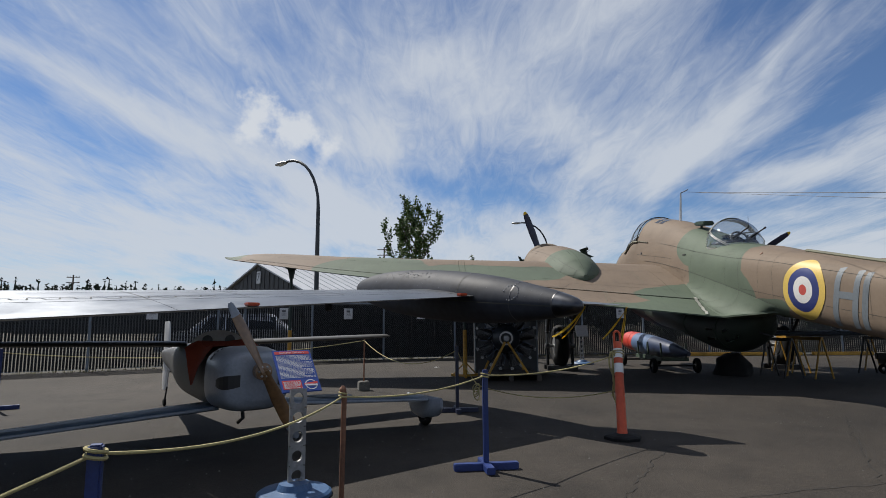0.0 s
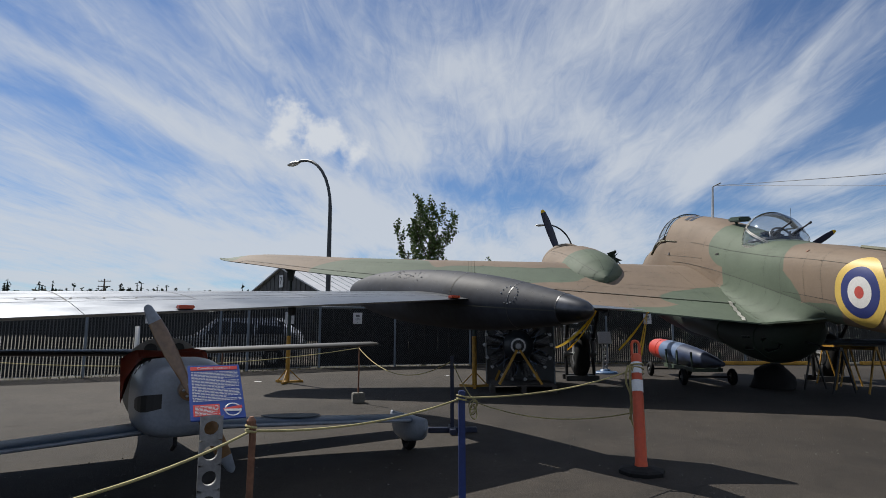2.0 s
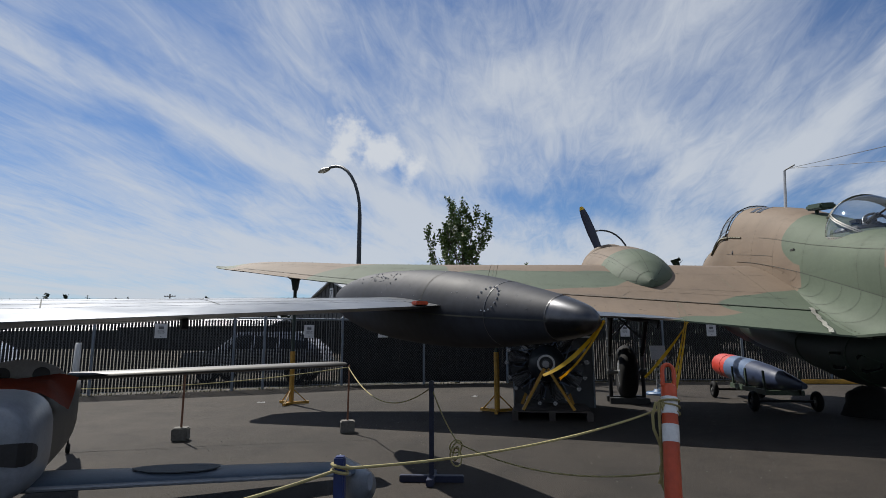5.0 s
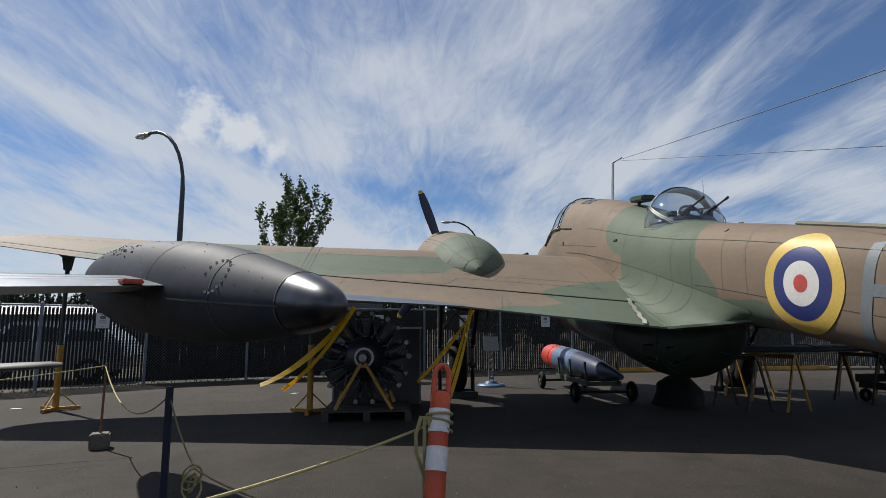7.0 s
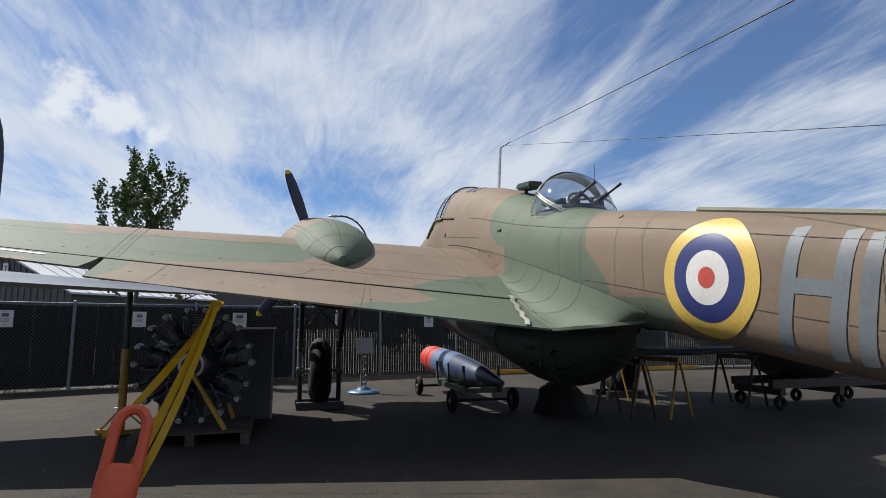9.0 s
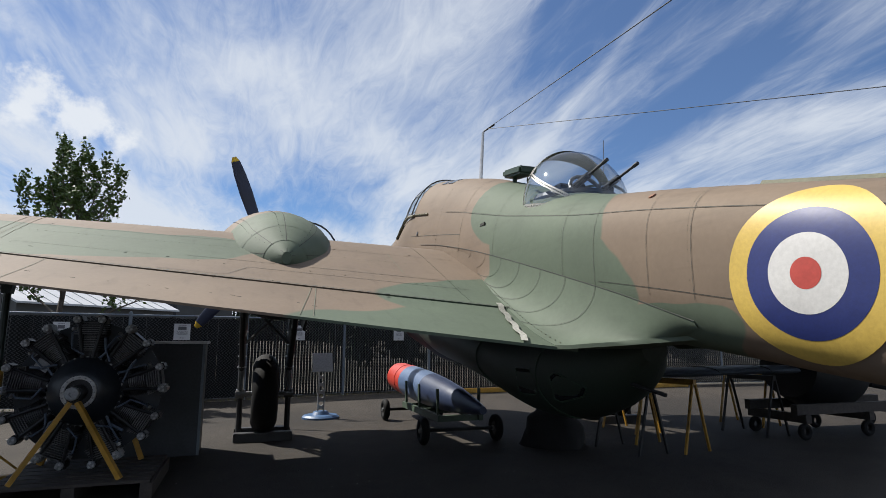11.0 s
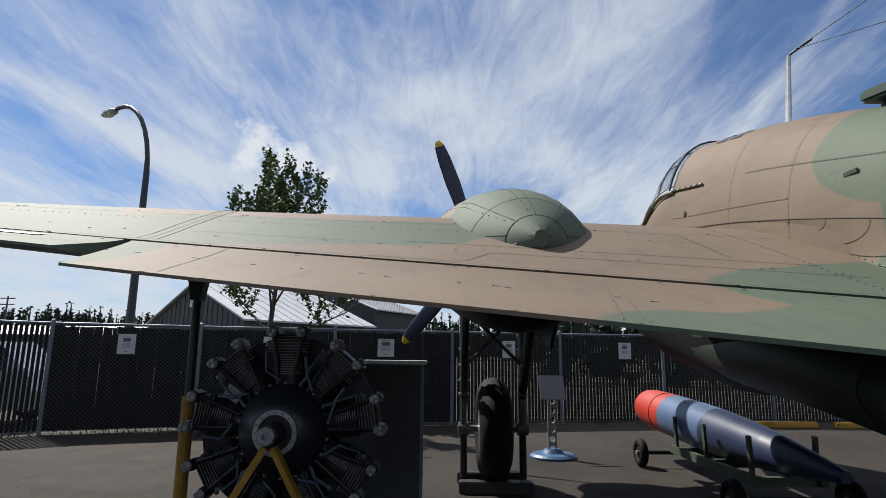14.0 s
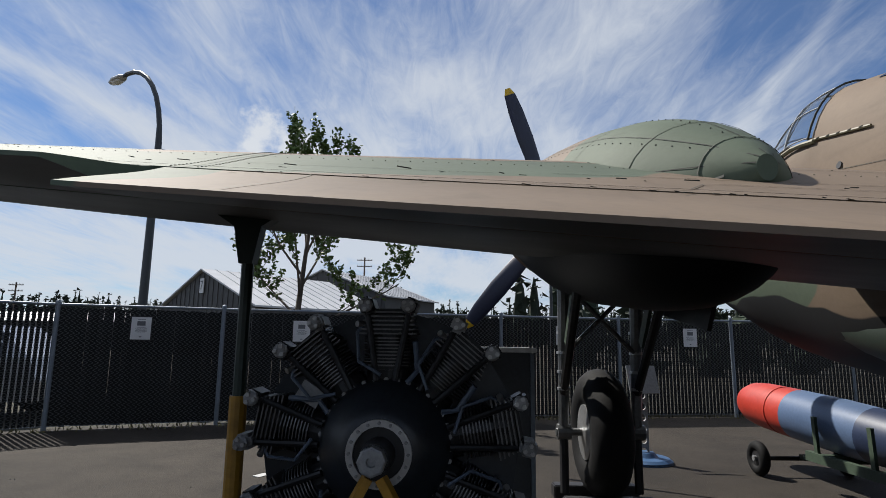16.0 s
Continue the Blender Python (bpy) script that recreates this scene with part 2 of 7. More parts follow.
def ground_material(name, base, dark, light, speck, tar=False):
    m = bpy.data.materials.new(name)
    m.use_nodes = True
    t = m.node_tree
    b = t.nodes["Principled BSDF"]
    tc = t.nodes.new("ShaderNodeTexCoord")
    big = nd(t, "ShaderNodeTexNoise", scale=0.22, detail=8, rough=0.62)
    mid = nd(t, "ShaderNodeTexNoise", scale=1.7, detail=7, rough=0.66, distort=0.4)
    fine = nd(t, "ShaderNodeTexNoise", scale=55, detail=4, rough=0.75)
    vor = t.nodes.new("ShaderNodeTexVoronoi")
    vor.inputs["Scale"].default_value = 95
    for n in (big, mid, fine, vor):
        t.links.new(tc.outputs["Object"], n.inputs["Vector"])
    c = ramp(t, big.outputs[0], [(0.35, dark), (0.5, base), (0.66, light)])
    c = mixc(t, 1.0, c, ramp(t, mid.outputs[0], [(0.3, (0.62,) * 3), (0.5, (0.97,) * 3), (0.72, (1.2,) * 3)]), "MULTIPLY")
    c = mixc(t, 1.0, c, ramp(t, fine.outputs[0], [(0.3, (1 - speck,) * 3), (0.7, (1 + speck,) * 3)]), "MULTIPLY")
    c = mixc(t, 1.0, c, ramp(t, vor.outputs["Color"], [(0.1, (0.8,) * 3), (0.8, (1.1,) * 3), (0.97, (1.9,) * 3)]), "MULTIPLY")
    t.links.new(c, b.inputs["Base Color"])
    b.inputs["Roughness"].default_value = 0.88
    b.inputs["Specular IOR Level"].default_value = 0.3
    bp = t.nodes.new("ShaderNodeBump")
    bp.inputs["Strength"].default_value, bp.inputs["Distance"].default_value = 0.6, 0.006
    t.links.new(math_node(t, "ADD", fine.outputs[0], vor.outputs["Distance"]), bp.inputs["Height"])
    t.links.new(bp.outputs[0], b.inputs["Normal"])
    return m


M = {}
M["asphalt"] = ground_material("asphalt", (0.029, 0.0237, 0.0188), (0.0185, 0.0152, 0.012), (0.042, 0.0345, 0.0275), 0.5)
M["field"] = ground_material("dry_field", (0.05, 0.045, 0.033), (0.025, 0.028, 0.015), (0.085, 0.075, 0.055), 0.35)
WING_UNDER = (-0.142, 0.0, 2.0)
GREENS_WING = [(6.0, 10.75, 1.6, 3.05, 0.85, 2.0), (5.6, 11.7, 1.8, 1.65, 0.75, 2.0), (0.9, 13.1, 2.4, 2.2, 0.62, 2.0), (0.2, 12.5, 2.2, 0.5, 1.0, 2.0),
               (-1.6, 12.9, 2.4, 1.45, 1.7, 2.0), (-5.35, 13.4, 2.7, 0.5, 2.0, 2.0)]
GREENS_BODY = [(5.4, 9.75, 1.42, 0.9, 0.75, 0.24), (5.5, 11.2, 2.2, 1.2, 0.95, 0.85), (5.5, 10.7, 1.75, 1.2, 0.8, 0.5), (5.4, 16.9, 2.1, 1.0, 1.5, 0.5), (5.6, 11.95, 3.1, 1.6, 1.08, 0.8), (5.6, 11.4, 2.35, 1.6, 0.95, 0.9), (5.4, 11.3, 1.6, 1.4, 1.2, 0.72), (5.5, 10.4, 1.2, 1.2, 0.95, 0.42), (6.0, 18.3, 3.0, 1.2, 1.1, 1.3), (6, 4.0, 1.2, 1.5, 1.3, 1.0)]
M["camo_wing"] = camouflage("camouflage_paint_wing", GREENS_WING)
M["camo_nac"] = camouflage("camouflage_paint_nacelle", [(3.1, 13.2, 2.6, 1.2, 1.25, 1.5), (8.9, 13.2, 2.6, 1.2, 1.25, 1.5)], under=(0.22, -0.85))
M["camo_body"] = camouflage("camouflage_paint_body", GREENS_BODY, under=(0.13, -0.27))
M["under"] = material("black_underside_paint", UNDER, 0.55, vary=0.3, grain=20)
M["interior_green"] = material("green_blister_paint", (0.017, 0.028, 0.019), 0.6)
M["seam"] = material("dark_panel_seam", (0.03, 0.032, 0.026), 0.8, vary=0.2)
M["seam_soft"] = material("faded_panel_seam", (0.13, 0.13, 0.09), 0.8, vary=0.2)
M["alu"] = material("polished_aluminium", (0.135, 0.145, 0.16), 0.36, 1.0, vary=0.2, grain=9, bump=0.06, stain=1.6)
M["alu_dull"] = material("dull_aluminium", (0.5, 0.5, 0.5), 0.45, 0.9, vary=0.2, grain=18)
M["tank_grey"] = material("dark_grey_tank_paint", (0.036, 0.039, 0.048), 0.62, 0.0, vary=0.22, grain=9, stain=2.2)
M["tank_tip"] = material("worn_black_tip", (0.03, 0.03, 0.034), 0.35, vary=0.3)
# white rear wing, its colour darkened for the jet wing's shade
M["quick_grey"] = material("shaded_grey_wing", (0.075, 0.075, 0.075), 0.5, vary=0.15, stain=3)
M["quick_body"] = material("weathered_grey_gelcoat", (0.10, 0.096, 0.092), 0.5, vary=0.2, stain=3)
M["crack"] = material("tar_crack", (0.012, 0.011, 0.010), 0.9)
M["finder_green"] = material("dark_green_box_paint", (0.022, 0.045, 0.026), 0.5)
M["tank_cone"] = material("worn_shiny_cone", (0.085, 0.087, 0.095), 0.34, 1.0, vary=0.3, grain=8)
M["chip"] = material("bare_metal_chips", (0.5, 0.5, 0.5), 0.5, 0.0)
M["red"] = material("red_paint", (0.42, 0.035, 0.02), 0.45, vary=0.15, grain=14)
M["orange"] = material("orange_plastic", (0.55, 0.075, 0.022), 0.45, vary=0.15, grain=20)
M["white"] = material("white_paint", (0.55, 0.54, 0.52), 0.5, vary=0.1)
M["reflective"] = material("reflective_white_band", (0.75, 0.75, 0.74), 0.35, vary=0.12)
M["black"] = material("black_paint", (0.018, 0.018, 0.02), 0.5, vary=0.3)
M["rubber"] = material("black_rubber", (0.010, 0.010, 0.0105), 0.75, vary=0.35, grain=30)
M["steel"] = material("grey_steel", (0.22, 0.225, 0.23), 0.42, 0.8, vary=0.2)
M["galv"] = material("galvanised_steel", (0.17, 0.2, 0.235), 0.5, 0.4, vary=0.15)
M["dark_metal"] = material("oily_dark_metal", (0.03, 0.031, 0.033), 0.42, 0.5, vary=0.4, grain=30)
M["fin_metal"] = material("cylinder_fin_metal", (0.17, 0.17, 0.175), 0.45, 0.7, vary=0.3)
M["engine_case"] = material("engine_case_enamel", (0.02, 0.025, 0.032), 0.38, 0.1, vary=0.3)
M["magnesium"] = material("grey_cast_covers", (0.3, 0.305, 0.31), 0.5, 0.4, vary=0.25)
M["hose"] = material("blue_grey_hose", (0.09, 0.12, 0.17), 0.4, vary=0.25)
M["yellow"] = material("yellow_stand_paint", (0.42, 0.22, 0.024), 0.5, vary=0.25, grain=16)
M["tape"] = material("yellow_barrier_tape", (0.62, 0.40, 0.012), 0.4, vary=0.12)
M["rope"] = material("yellowed_rope", (0.42, 0.36, 0.16), 0.8, vary=0.25, grain=120, bump=0.8)
M["blue_paint"] = material("blue_stanchion_paint", (0.016, 0.036, 0.15), 0.4, vary=0.25)
M["navy"] = material("dark_navy_paint", (0.012, 0.018, 0.05), 0.45, vary=0.25)
M["base_blue"] = material("blue_sign_base", (0.04, 0.095, 0.2), 0.45, vary=0.2)
M["rust"] = material("rusty_rod", (0.2, 0.09, 0.05), 0.75, vary=0.35)
M["concrete"] = material("concrete", (0.13, 0.125, 0.11), 0.9, vary=0.3, grain=30, bump=0.5)
M["bomb_blue"] = material("grey_blue_bomb_paint", (0.085, 0.13, 0.225), 0.38, vary=0.12)
# the bomb's blue again, darkened to paint in the fuselage's shade
M["bomb_shaded"] = material("shaded_blue_bomb_paint", (0.022, 0.034, 0.075), 0.42, vary=0.2)
M["cart_green"] = material("green_cart_paint", (0.05, 0.075, 0.05), 0.55, vary=0.3)
M["quick_white"] = material("weathered_white_gelcoat", (0.22, 0.245, 0.285), 0.33, vary=0.14, stain=3)
M["quick_blue"] = material("faded_blue_gelcoat", (0.085, 0.12, 0.17), 0.45, vary=0.15, stain=3)
M["patch"] = material("dark_primer_patch", (0.07, 0.085, 0.1), 0.6, vary=0.25)
M["wood_light"] = material("varnished_propeller_wood", (0.19, 0.105, 0.046), 0.3, vary=0.3, grain=24, coat=0.4)
M["wood_dark"] = material("weathered_dark_timber", (0.055, 0.045, 0.038), 0.8, vary=0.35, grain=18, bump=0.4)
M["cloth"] = material("orange_red_cloth", (0.36, 0.05, 0.015), 0.9, vary=0.25, grain=200, bump=0.5)
M["slat"] = material("black_fence_slat", (0.009, 0.0095, 0.010), 0.6, vary=0.3, random_tint=0.3)
M["wire"] = material("black_coated_wire", (0.05, 0.055, 0.06), 0.33, vary=0.2)
M["paper"] = material("laminated_paper", (0.6, 0.6, 0.6), 0.4, vary=0.06)
M["ink"] = material("print_ink", (0.12, 0.12, 0.13), 0.6, vary=0.1)
M["sign_blue"] = material("printed_blue", (0.02, 0.06, 0.28), 0.3, vary=0.08)
M["sign_red"] = material("printed_red", (0.6, 0.06, 0.05), 0.3, vary=0.08)
M["bark"] = material("grey_brown_bark", (0.11, 0.085, 0.065), 0.9, vary=0.35, grain=30, bump=0.8)
M["leaf"] = material("young_green_leaf", (0.07, 0.115, 0.022), 0.55, vary=0.3, random_tint=0.2)
M["far_leaf"] = material("far_foliage", (0.02, 0.032, 0.018), 0.9, vary=0.4, grain=0.6, stain=0.15)
M["shed_wall"] = material("grey_metal_cladding", (0.055, 0.055, 0.056), 0.6, vary=0.15, grain=1.2, stain=0.1)
M["shed_roof"] = material("pale_metal_roofing", (0.42, 0.43, 0.45), 0.45, vary=0.12, grain=1.0, stain=0.1)
M["car_paint"] = material("silver_car_paint", (0.5, 0.51, 0.53), 0.25, 0.4, vary=0.05, coat=0.6)
M["car_glass"] = material("dark_car_glass", (0.015, 0.017, 0.02), 0.08, vary=0.1, bump=0)
M["roundel_blue"] = material("roundel_blue_paint", (0.012, 0.022, 0.12), 0.5, vary=0.15)
M["roundel_yellow"] = material("roundel_yellow_paint", (0.52, 0.36, 0.075), 0.5, vary=0.12)
M["roundel_red"] = material("roundel_red_paint", (0.42, 0.055, 0.04), 0.5, vary=0.15)
M["letter_grey"] = material("faded_grey_letter_paint", (0.112, 0.13, 0.145), 0.6, vary=0.14)
M["bulk_grey"] = material("grey_bulkhead_paint", (0.3, 0.29, 0.28), 0.6, vary=0.15)
M["lump_black"] = material("black_lump_fill", (0.006, 0.006, 0.0065), 0.9, vary=0.3)
M["turret_tan"] = material("olive_tan_turret_paint", (0.17, 0.155, 0.095), 0.45, vary=0.15)
M["code_grey"] = material("grey_code_paint", (0.24, 0.25, 0.26), 0.55, vary=0.1)
M["sealant"] = material("bare_metal_strip", (0.6, 0.58, 0.53), 0.4, 0.6, vary=0.4, grain=50)
M["cable"] = material("dark_wire", (0.03, 0.03, 0.03), 0.6)
M["olive_pole"] = material("dark_green_pole_paint", (0.018, 0.035, 0.028), 0.5, vary=0.2)
M["wheelstop"] = material("yellow_kerb_paint", (0.55, 0.3, 0.04), 0.7, vary=0.3)
M["cab_grey"] = material("grey_cabinet_paint", (0.045, 0.05, 0.056), 0.5, vary=0.2)
M["steel_dark"] = material("dark_grey_lamp_paint", (0.045, 0.05, 0.055), 0.45, 0.3, vary=0.2)
M["panel_blue"] = material("dull_blue_grey_metal", (0.05, 0.065, 0.085), 0.6, vary=0.2)
M["weed"] = material("dry_weed", (0.13, 0.12, 0.05), 0.9, vary=0.4)
NOTICES = [(-3.26, 19.43), (-0.83, 20.19), (1.42, 20.71), (1.41, 20.70), (4.01, 21.25), (6.71, 21.71), (-5.16, 18.40), (-8.24, 16.22)]
M["slat"].node_tree.nodes["Principled BSDF"].inputs["Specular IOR Level"].default_value = 0.2
M["rubber"].node_tree.nodes["Principled BSDF"].inputs["Specular IOR Level"].default_value = 0.2
M["tank_grey"].node_tree.nodes["Principled BSDF"].inputs["Specular IOR Level"].default_value = 0.15
M["glass"] = glass("clear_perspex", (0.86, 0.9, 0.92))
M["dome_glass"] = glass("smoky_perspex", (0.8, 0.83, 0.86), 0.05, 0.12)


# ---- mesh helpers ----
def part(name, bm, mat, parent=None, label="", smooth=False, below=None):
    me = bpy.data.meshes.new(name)
    bmesh.ops.recalc_face_normals(bm, faces=bm.faces)
    if smooth:
        for f in bm.faces:
            f.smooth = True
    me.materials.append(M[mat])
    if below:
        me.materials.append(M[below])
        bm.normal_update()
        for f in bm.faces:
            f.material_index = 1 if f.normal.z < -0.1 else 0
    bm.to_mesh(me)
    bm.free()
    if smooth:
        me.set_sharp_from_angle(angle=radians(42))
    ob = new(name, me)
    if parent is not None:
        hang(ob, parent)
    if label:
        ob["label"] = label
    return ob


def hang(ob, parent):
    ob.parent = parent
    m = Matrix.Identity(4)
    p = parent
    while p is not None:
        m = p.matrix_basis @ m if p.parent is None else p.matrix_parent_inverse @ p.matrix_basis @ m
        p = p.parent
    # all parts are modelled in world space
    ob.matrix_parent_inverse = (parent_world(parent)).inverted()


def parent_world(p):
    m = p.matrix_basis.copy()
    if p.parent is not None:
        m = parent_world(p.parent) @ p.matrix_parent_inverse @ m
    return m


def thing(name, label, category, at=(0, 0, 0), group="", kind=""):
    ob = new(name)
    ob.empty_display_size = 0.1
    ob.matrix_basis = Matrix.Translation(at)
    return tagged(ob, label, category, group, kind)


def solo(name, bm, mat, label, category, group="", kind="", smooth=False):
    return tagged(part(name, bm, mat, smooth=smooth), label, category, group, kind)


def loft(rings, caps=True, closed=True):
    bm = bmesh.new()
    vs = [[bm.verts.new(p) for p in r] for r in rings]
    n = len(vs[0])
    for a, b in zip(vs, vs[1:]):
        for i in range(n if closed else n - 1):
            j = (i + 1) % n
            try:
                bm.faces.new((a[i], a[j], b[j], b[i]))
            except ValueError:
                pass
    if caps and closed:
        for r in (vs[0], vs[-1]):
            try:
                bm.faces.new(r)
            except ValueError:
                pass
    return bm


def tube(pts, r, seg=8, bm=None, caps=True):
    """A round bar through pts; r is one radius or one for each point."""
    bm = bm or bmesh.new()
    pts = [Vector(p) for p in pts]
    rs = r if isinstance(r, (list, tuple)) else [r] * len(pts)
    rings, ref = [], None
    for i, p in enumerate(pts):
        d = (pts[min(i + 1, len(pts) - 1)] - pts[max(i - 1, 0)]).normalized()
        if ref is None:
            ref = Vector((0, 0, 1)) if abs(d.z) < 0.9 else Vector((1, 0, 0))
        u = d.cross(ref).normalized()
        v = u.cross(d).normalized()
        ref = v
        rings.append([bm.verts.new(p + rs[i] * (math.cos(a) * u + math.sin(a) * v)) for a in (2 * math.pi * k / seg for k in range(seg))])
    for a, b in zip(rings, rings[1:]):
        for k in range(seg):
            bm.faces.new((a[k], a[(k + 1) % seg], b[(k + 1) % seg], b[k]))
    if caps:
        bm.faces.new(rings[0])
        bm.faces.new(rings[-1])
    return bm


def box(size, m=None, bm=None, bevel=0.0):
    """A box of that size about the origin, moved by the matrix m."""
    tmp = bmesh.new()
    bmesh.ops.create_cube(tmp, size=1)
    bmesh.ops.scale(tmp, vec=size, verts=tmp.verts)
    if bevel:
        bmesh.ops.bevel(tmp, geom=tmp.edges[:], offset=bevel, segments=2, affect="EDGES")
    if m is not None:
        bmesh.ops.transform(tmp, matrix=m, verts=tmp.verts)
    if bm is None:
        return tmp
    return merge(bm, tmp)


def merge(bm, other):
    me = bpy.data.meshes.new("tmp")
    other.to_mesh(me)
    other.free()
    bm.from_mesh(me)
    bpy.data.meshes.remove(me)
    return bm


def lathe(profile, m, seg=24, caps=True):
    """Turn (axial, radius) pairs about the local z axis of m."""
    rings = [[m @ Vector((r * math.cos(a), r * math.sin(a), z)) for a in (2 * math.pi * k / seg for k in range(seg))] for z, r in profile]
    return loft(rings, caps)


def along(p, d):
    """A matrix at p whose z axis points along d."""
    return Matrix.Translation(p) @ Vector(d).to_track_quat("Z", "Y").to_matrix().to_4x4()


def torus(m, R, r, seg=32, ring=12, sq=1.0):
    rings = []
    for i in range(seg):
        a = 2 * math.pi * i / seg
        rings.append([m @ Vector(((R + r * math.cos(b)) * math.cos(a), (R + r * math.cos(b)) * math.sin(a), r * sq * math.sin(b))) for b in (2 * math.pi * k / ring for k in range(ring))])
    return loft(rings + rings[:1], False)


def plate(outline, thick, m=None):
    """A flat plate from an outline in x, y, of that thickness in z."""
    bm = bmesh.new()
    f = bm.faces.new([bm.verts.new((x, y, -thick / 2)) for x, y in outline])
    r = bmesh.ops.extrude_face_region(bm, geom=[f])
    bmesh.ops.translate(bm, vec=(0, 0, thick), verts=[v for v in r["geom"] if isinstance(v, bmesh.types.BMVert)])
    if m is not None:
        bmesh.ops.transform(bm, matrix=m, verts=bm.verts)
    return bm


def lerp(a, b, f):
    return a + (b - a) * f


def table(rows, v):
    """Smooth values between rows of (v, ...)."""
    if v <= rows[0][0]:
        return rows[0][1:]
    if v >= rows[-1][0]:
        return rows[-1][1:]
    for i in range(len(rows) - 1):
        if rows[i][0] <= v <= rows[i + 1][0]:
            p0, p1, p2, p3 = rows[max(i - 1, 0)], rows[i], rows[i + 1], rows[min(i + 2, len(rows) - 1)]
            h = p2[0] - p1[0]
            f = (v - p1[0]) / h
            res = []
            for k in range(1, len(p1)):
                m1 = (p2[k] - p0[k]) / (p2[0] - p0[0]) * h
                m2 = (p3[k] - p1[k]) / (p3[0] - p1[0]) * h
                res.append((2 * f ** 3 - 3 * f ** 2 + 1) * p1[k] + (f ** 3 - 2 * f ** 2 + f) * m1 + (-2 * f ** 3 + 3 * f ** 2) * p2[k] + (f ** 3 - f ** 2) * m2)
            return tuple(res)


def sag(a, b, drop, n=16):
    a, b = Vector(a), Vector(b)
    return [a.lerp(b, i / n) - Vector((0, 0, drop * 4 * (i / n) * (1 - i / n))) for i in range(n + 1)]


def ribbon(pts, width, normal, lift=0.0):
    """A flat strip along pts, width across, facing normal."""
    bm = bmesh.new()
    pts = [Vector(p) for p in pts]
    prev = None
    for i, p in enumerate(pts):
        n = Vector(normal[i] if isinstance(normal, list) else normal).normalized()
        d = (pts[min(i + 1, len(pts) - 1)] - pts[max(i - 1, 0)]).normalized()
        s = d.cross(n).normalized() * width / 2
        pair = (bm.verts.new(p + n * lift - s), bm.verts.new(p + n * lift + s))
        if prev:
            bm.faces.new((prev[0], prev[1], pair[1], pair[0]))
        prev = pair
    return bm


# ---- ground, lot, fence line ----
g = bmesh.new()
bmesh.ops.create_grid(g, x_segments=2, y_segments=2, size=2500)
bmesh.ops.translate(g, vec=(0, 0, -0.06), verts=g.verts)
solo("ground", g, "field", "dry grass and gravel field reaching the horizon", "ground", kind="structure")
FENCE = [(-24.0, 7.6), (-16.8, 11.3), (-12.6, 13.6), (-9.5, 15.4), (-6.75, 17.15), (-6.1, 17.6), (-4.35, 19.0), (-2.07, 19.85), (0.4, 20.45), (2.8, 21.0), (5.2, 21.5), (7.6, 21.8), (10.1, 21.9), (12.6, 21.9), (15.1, 21.8), (17.6, 21.6), (24, 21.0)]
lot = [(x, y + 0.25) for x, y in FENCE] + [(30, 20), (30, -30), (-30, -30), (-30, 6)]
solo("pavement", plate(lot, 0.06, Matrix.Translation((0, 0, -0.03))), "asphalt", "worn grey-brown asphalt of the display lot", "pavement", kind="structure")

random.seed(12)
for (xa, ya), (xb, yb) in (((-0.2, 3.6), (3.4, 4.6)), ((1.2, 4.1), (2.3, 6.0)), ((3.4, 4.6), (5.2, 7.6)), ((-4.5, 9.0), (1.0, 10.6)), ((1.0, 10.6), (4.4, 9.6)), ((-6.0, 12.2), (-2.0, 13.6))):
    pts = []
    for i in range(25):
        f = i / 24
        pts.append((lerp(xa, xb, f) + random.gauss(0, 0.018), lerp(ya, yb, f) + random.gauss(0, 0.016), 0.004))
    solo("asphalt_crack", ribbon(pts, 0.007, (0, 0, 1)), "crack", "thin dark crack across the asphalt", "crack", kind="structure")
pv, pf = [], []
for k in range(900):
    x, y, r = random.uniform(-4, 6), random.uniform(1.5, 16), random.uniform(0.004, 0.012)
    i0 = len(pv)
    pv += [(x - r, y, 0.0), (x + r * 0.4, y - r, 0.0), (x + r, y + r * 0.6, 0.0), (x, y, r)]
    pf += [(i0, i0 + 1, i0 + 3), (i0 + 1, i0 + 2, i0 + 3), (i0 + 2, i0, i0 + 3)]
me = bpy.data.meshes.new("loose_grit")
me.from_pydata(pv, [], pf)
me.materials.append(M["concrete"])
tagged(new("loose_grit", me), "loose pale grit scattered on the asphalt", "grit", kind="stuff")

# ---- bomber: shapes ----
BX = 6.0
BODY = [  # y, top, bottom, half width
    (1.2, 0.72, 0.55, 0.06), (4.0, 1.26, 0.55, 0.3), (7.67, 2.03, 1.02, 0.47), (8.6, 2.23, 1.17, 0.55), (9.75, 2.48, 1.33, 0.6), (10.8, 2.70, 1.42, 0.64),
    (12.2, 3.14, 1.30, 0.68), (13.6, 3.62, 1.10, 0.72), (15.1, 4.0, 1.05, 0.74), (15.75, 4.1, 1.16, 0.74), (16.1, 4.02, 1.22, 0.73), (16.5, 3.74, 1.32, 0.75), (16.9, 3.6, 1.45, 0.77), (17.5, 3.46, 1.68, 0.7), (18.2, 3.1, 1.95, 0.5), (18.8, 2.85, 2.2, 0.28), (18.95, 2.65, 2.4, 0.1)]


def body_at(y):
    return table(BODY, y)


def bulge(y):
    return lerp(3.4, 2.35, min(1, max(0, (y - 9.0) / 3.0)))


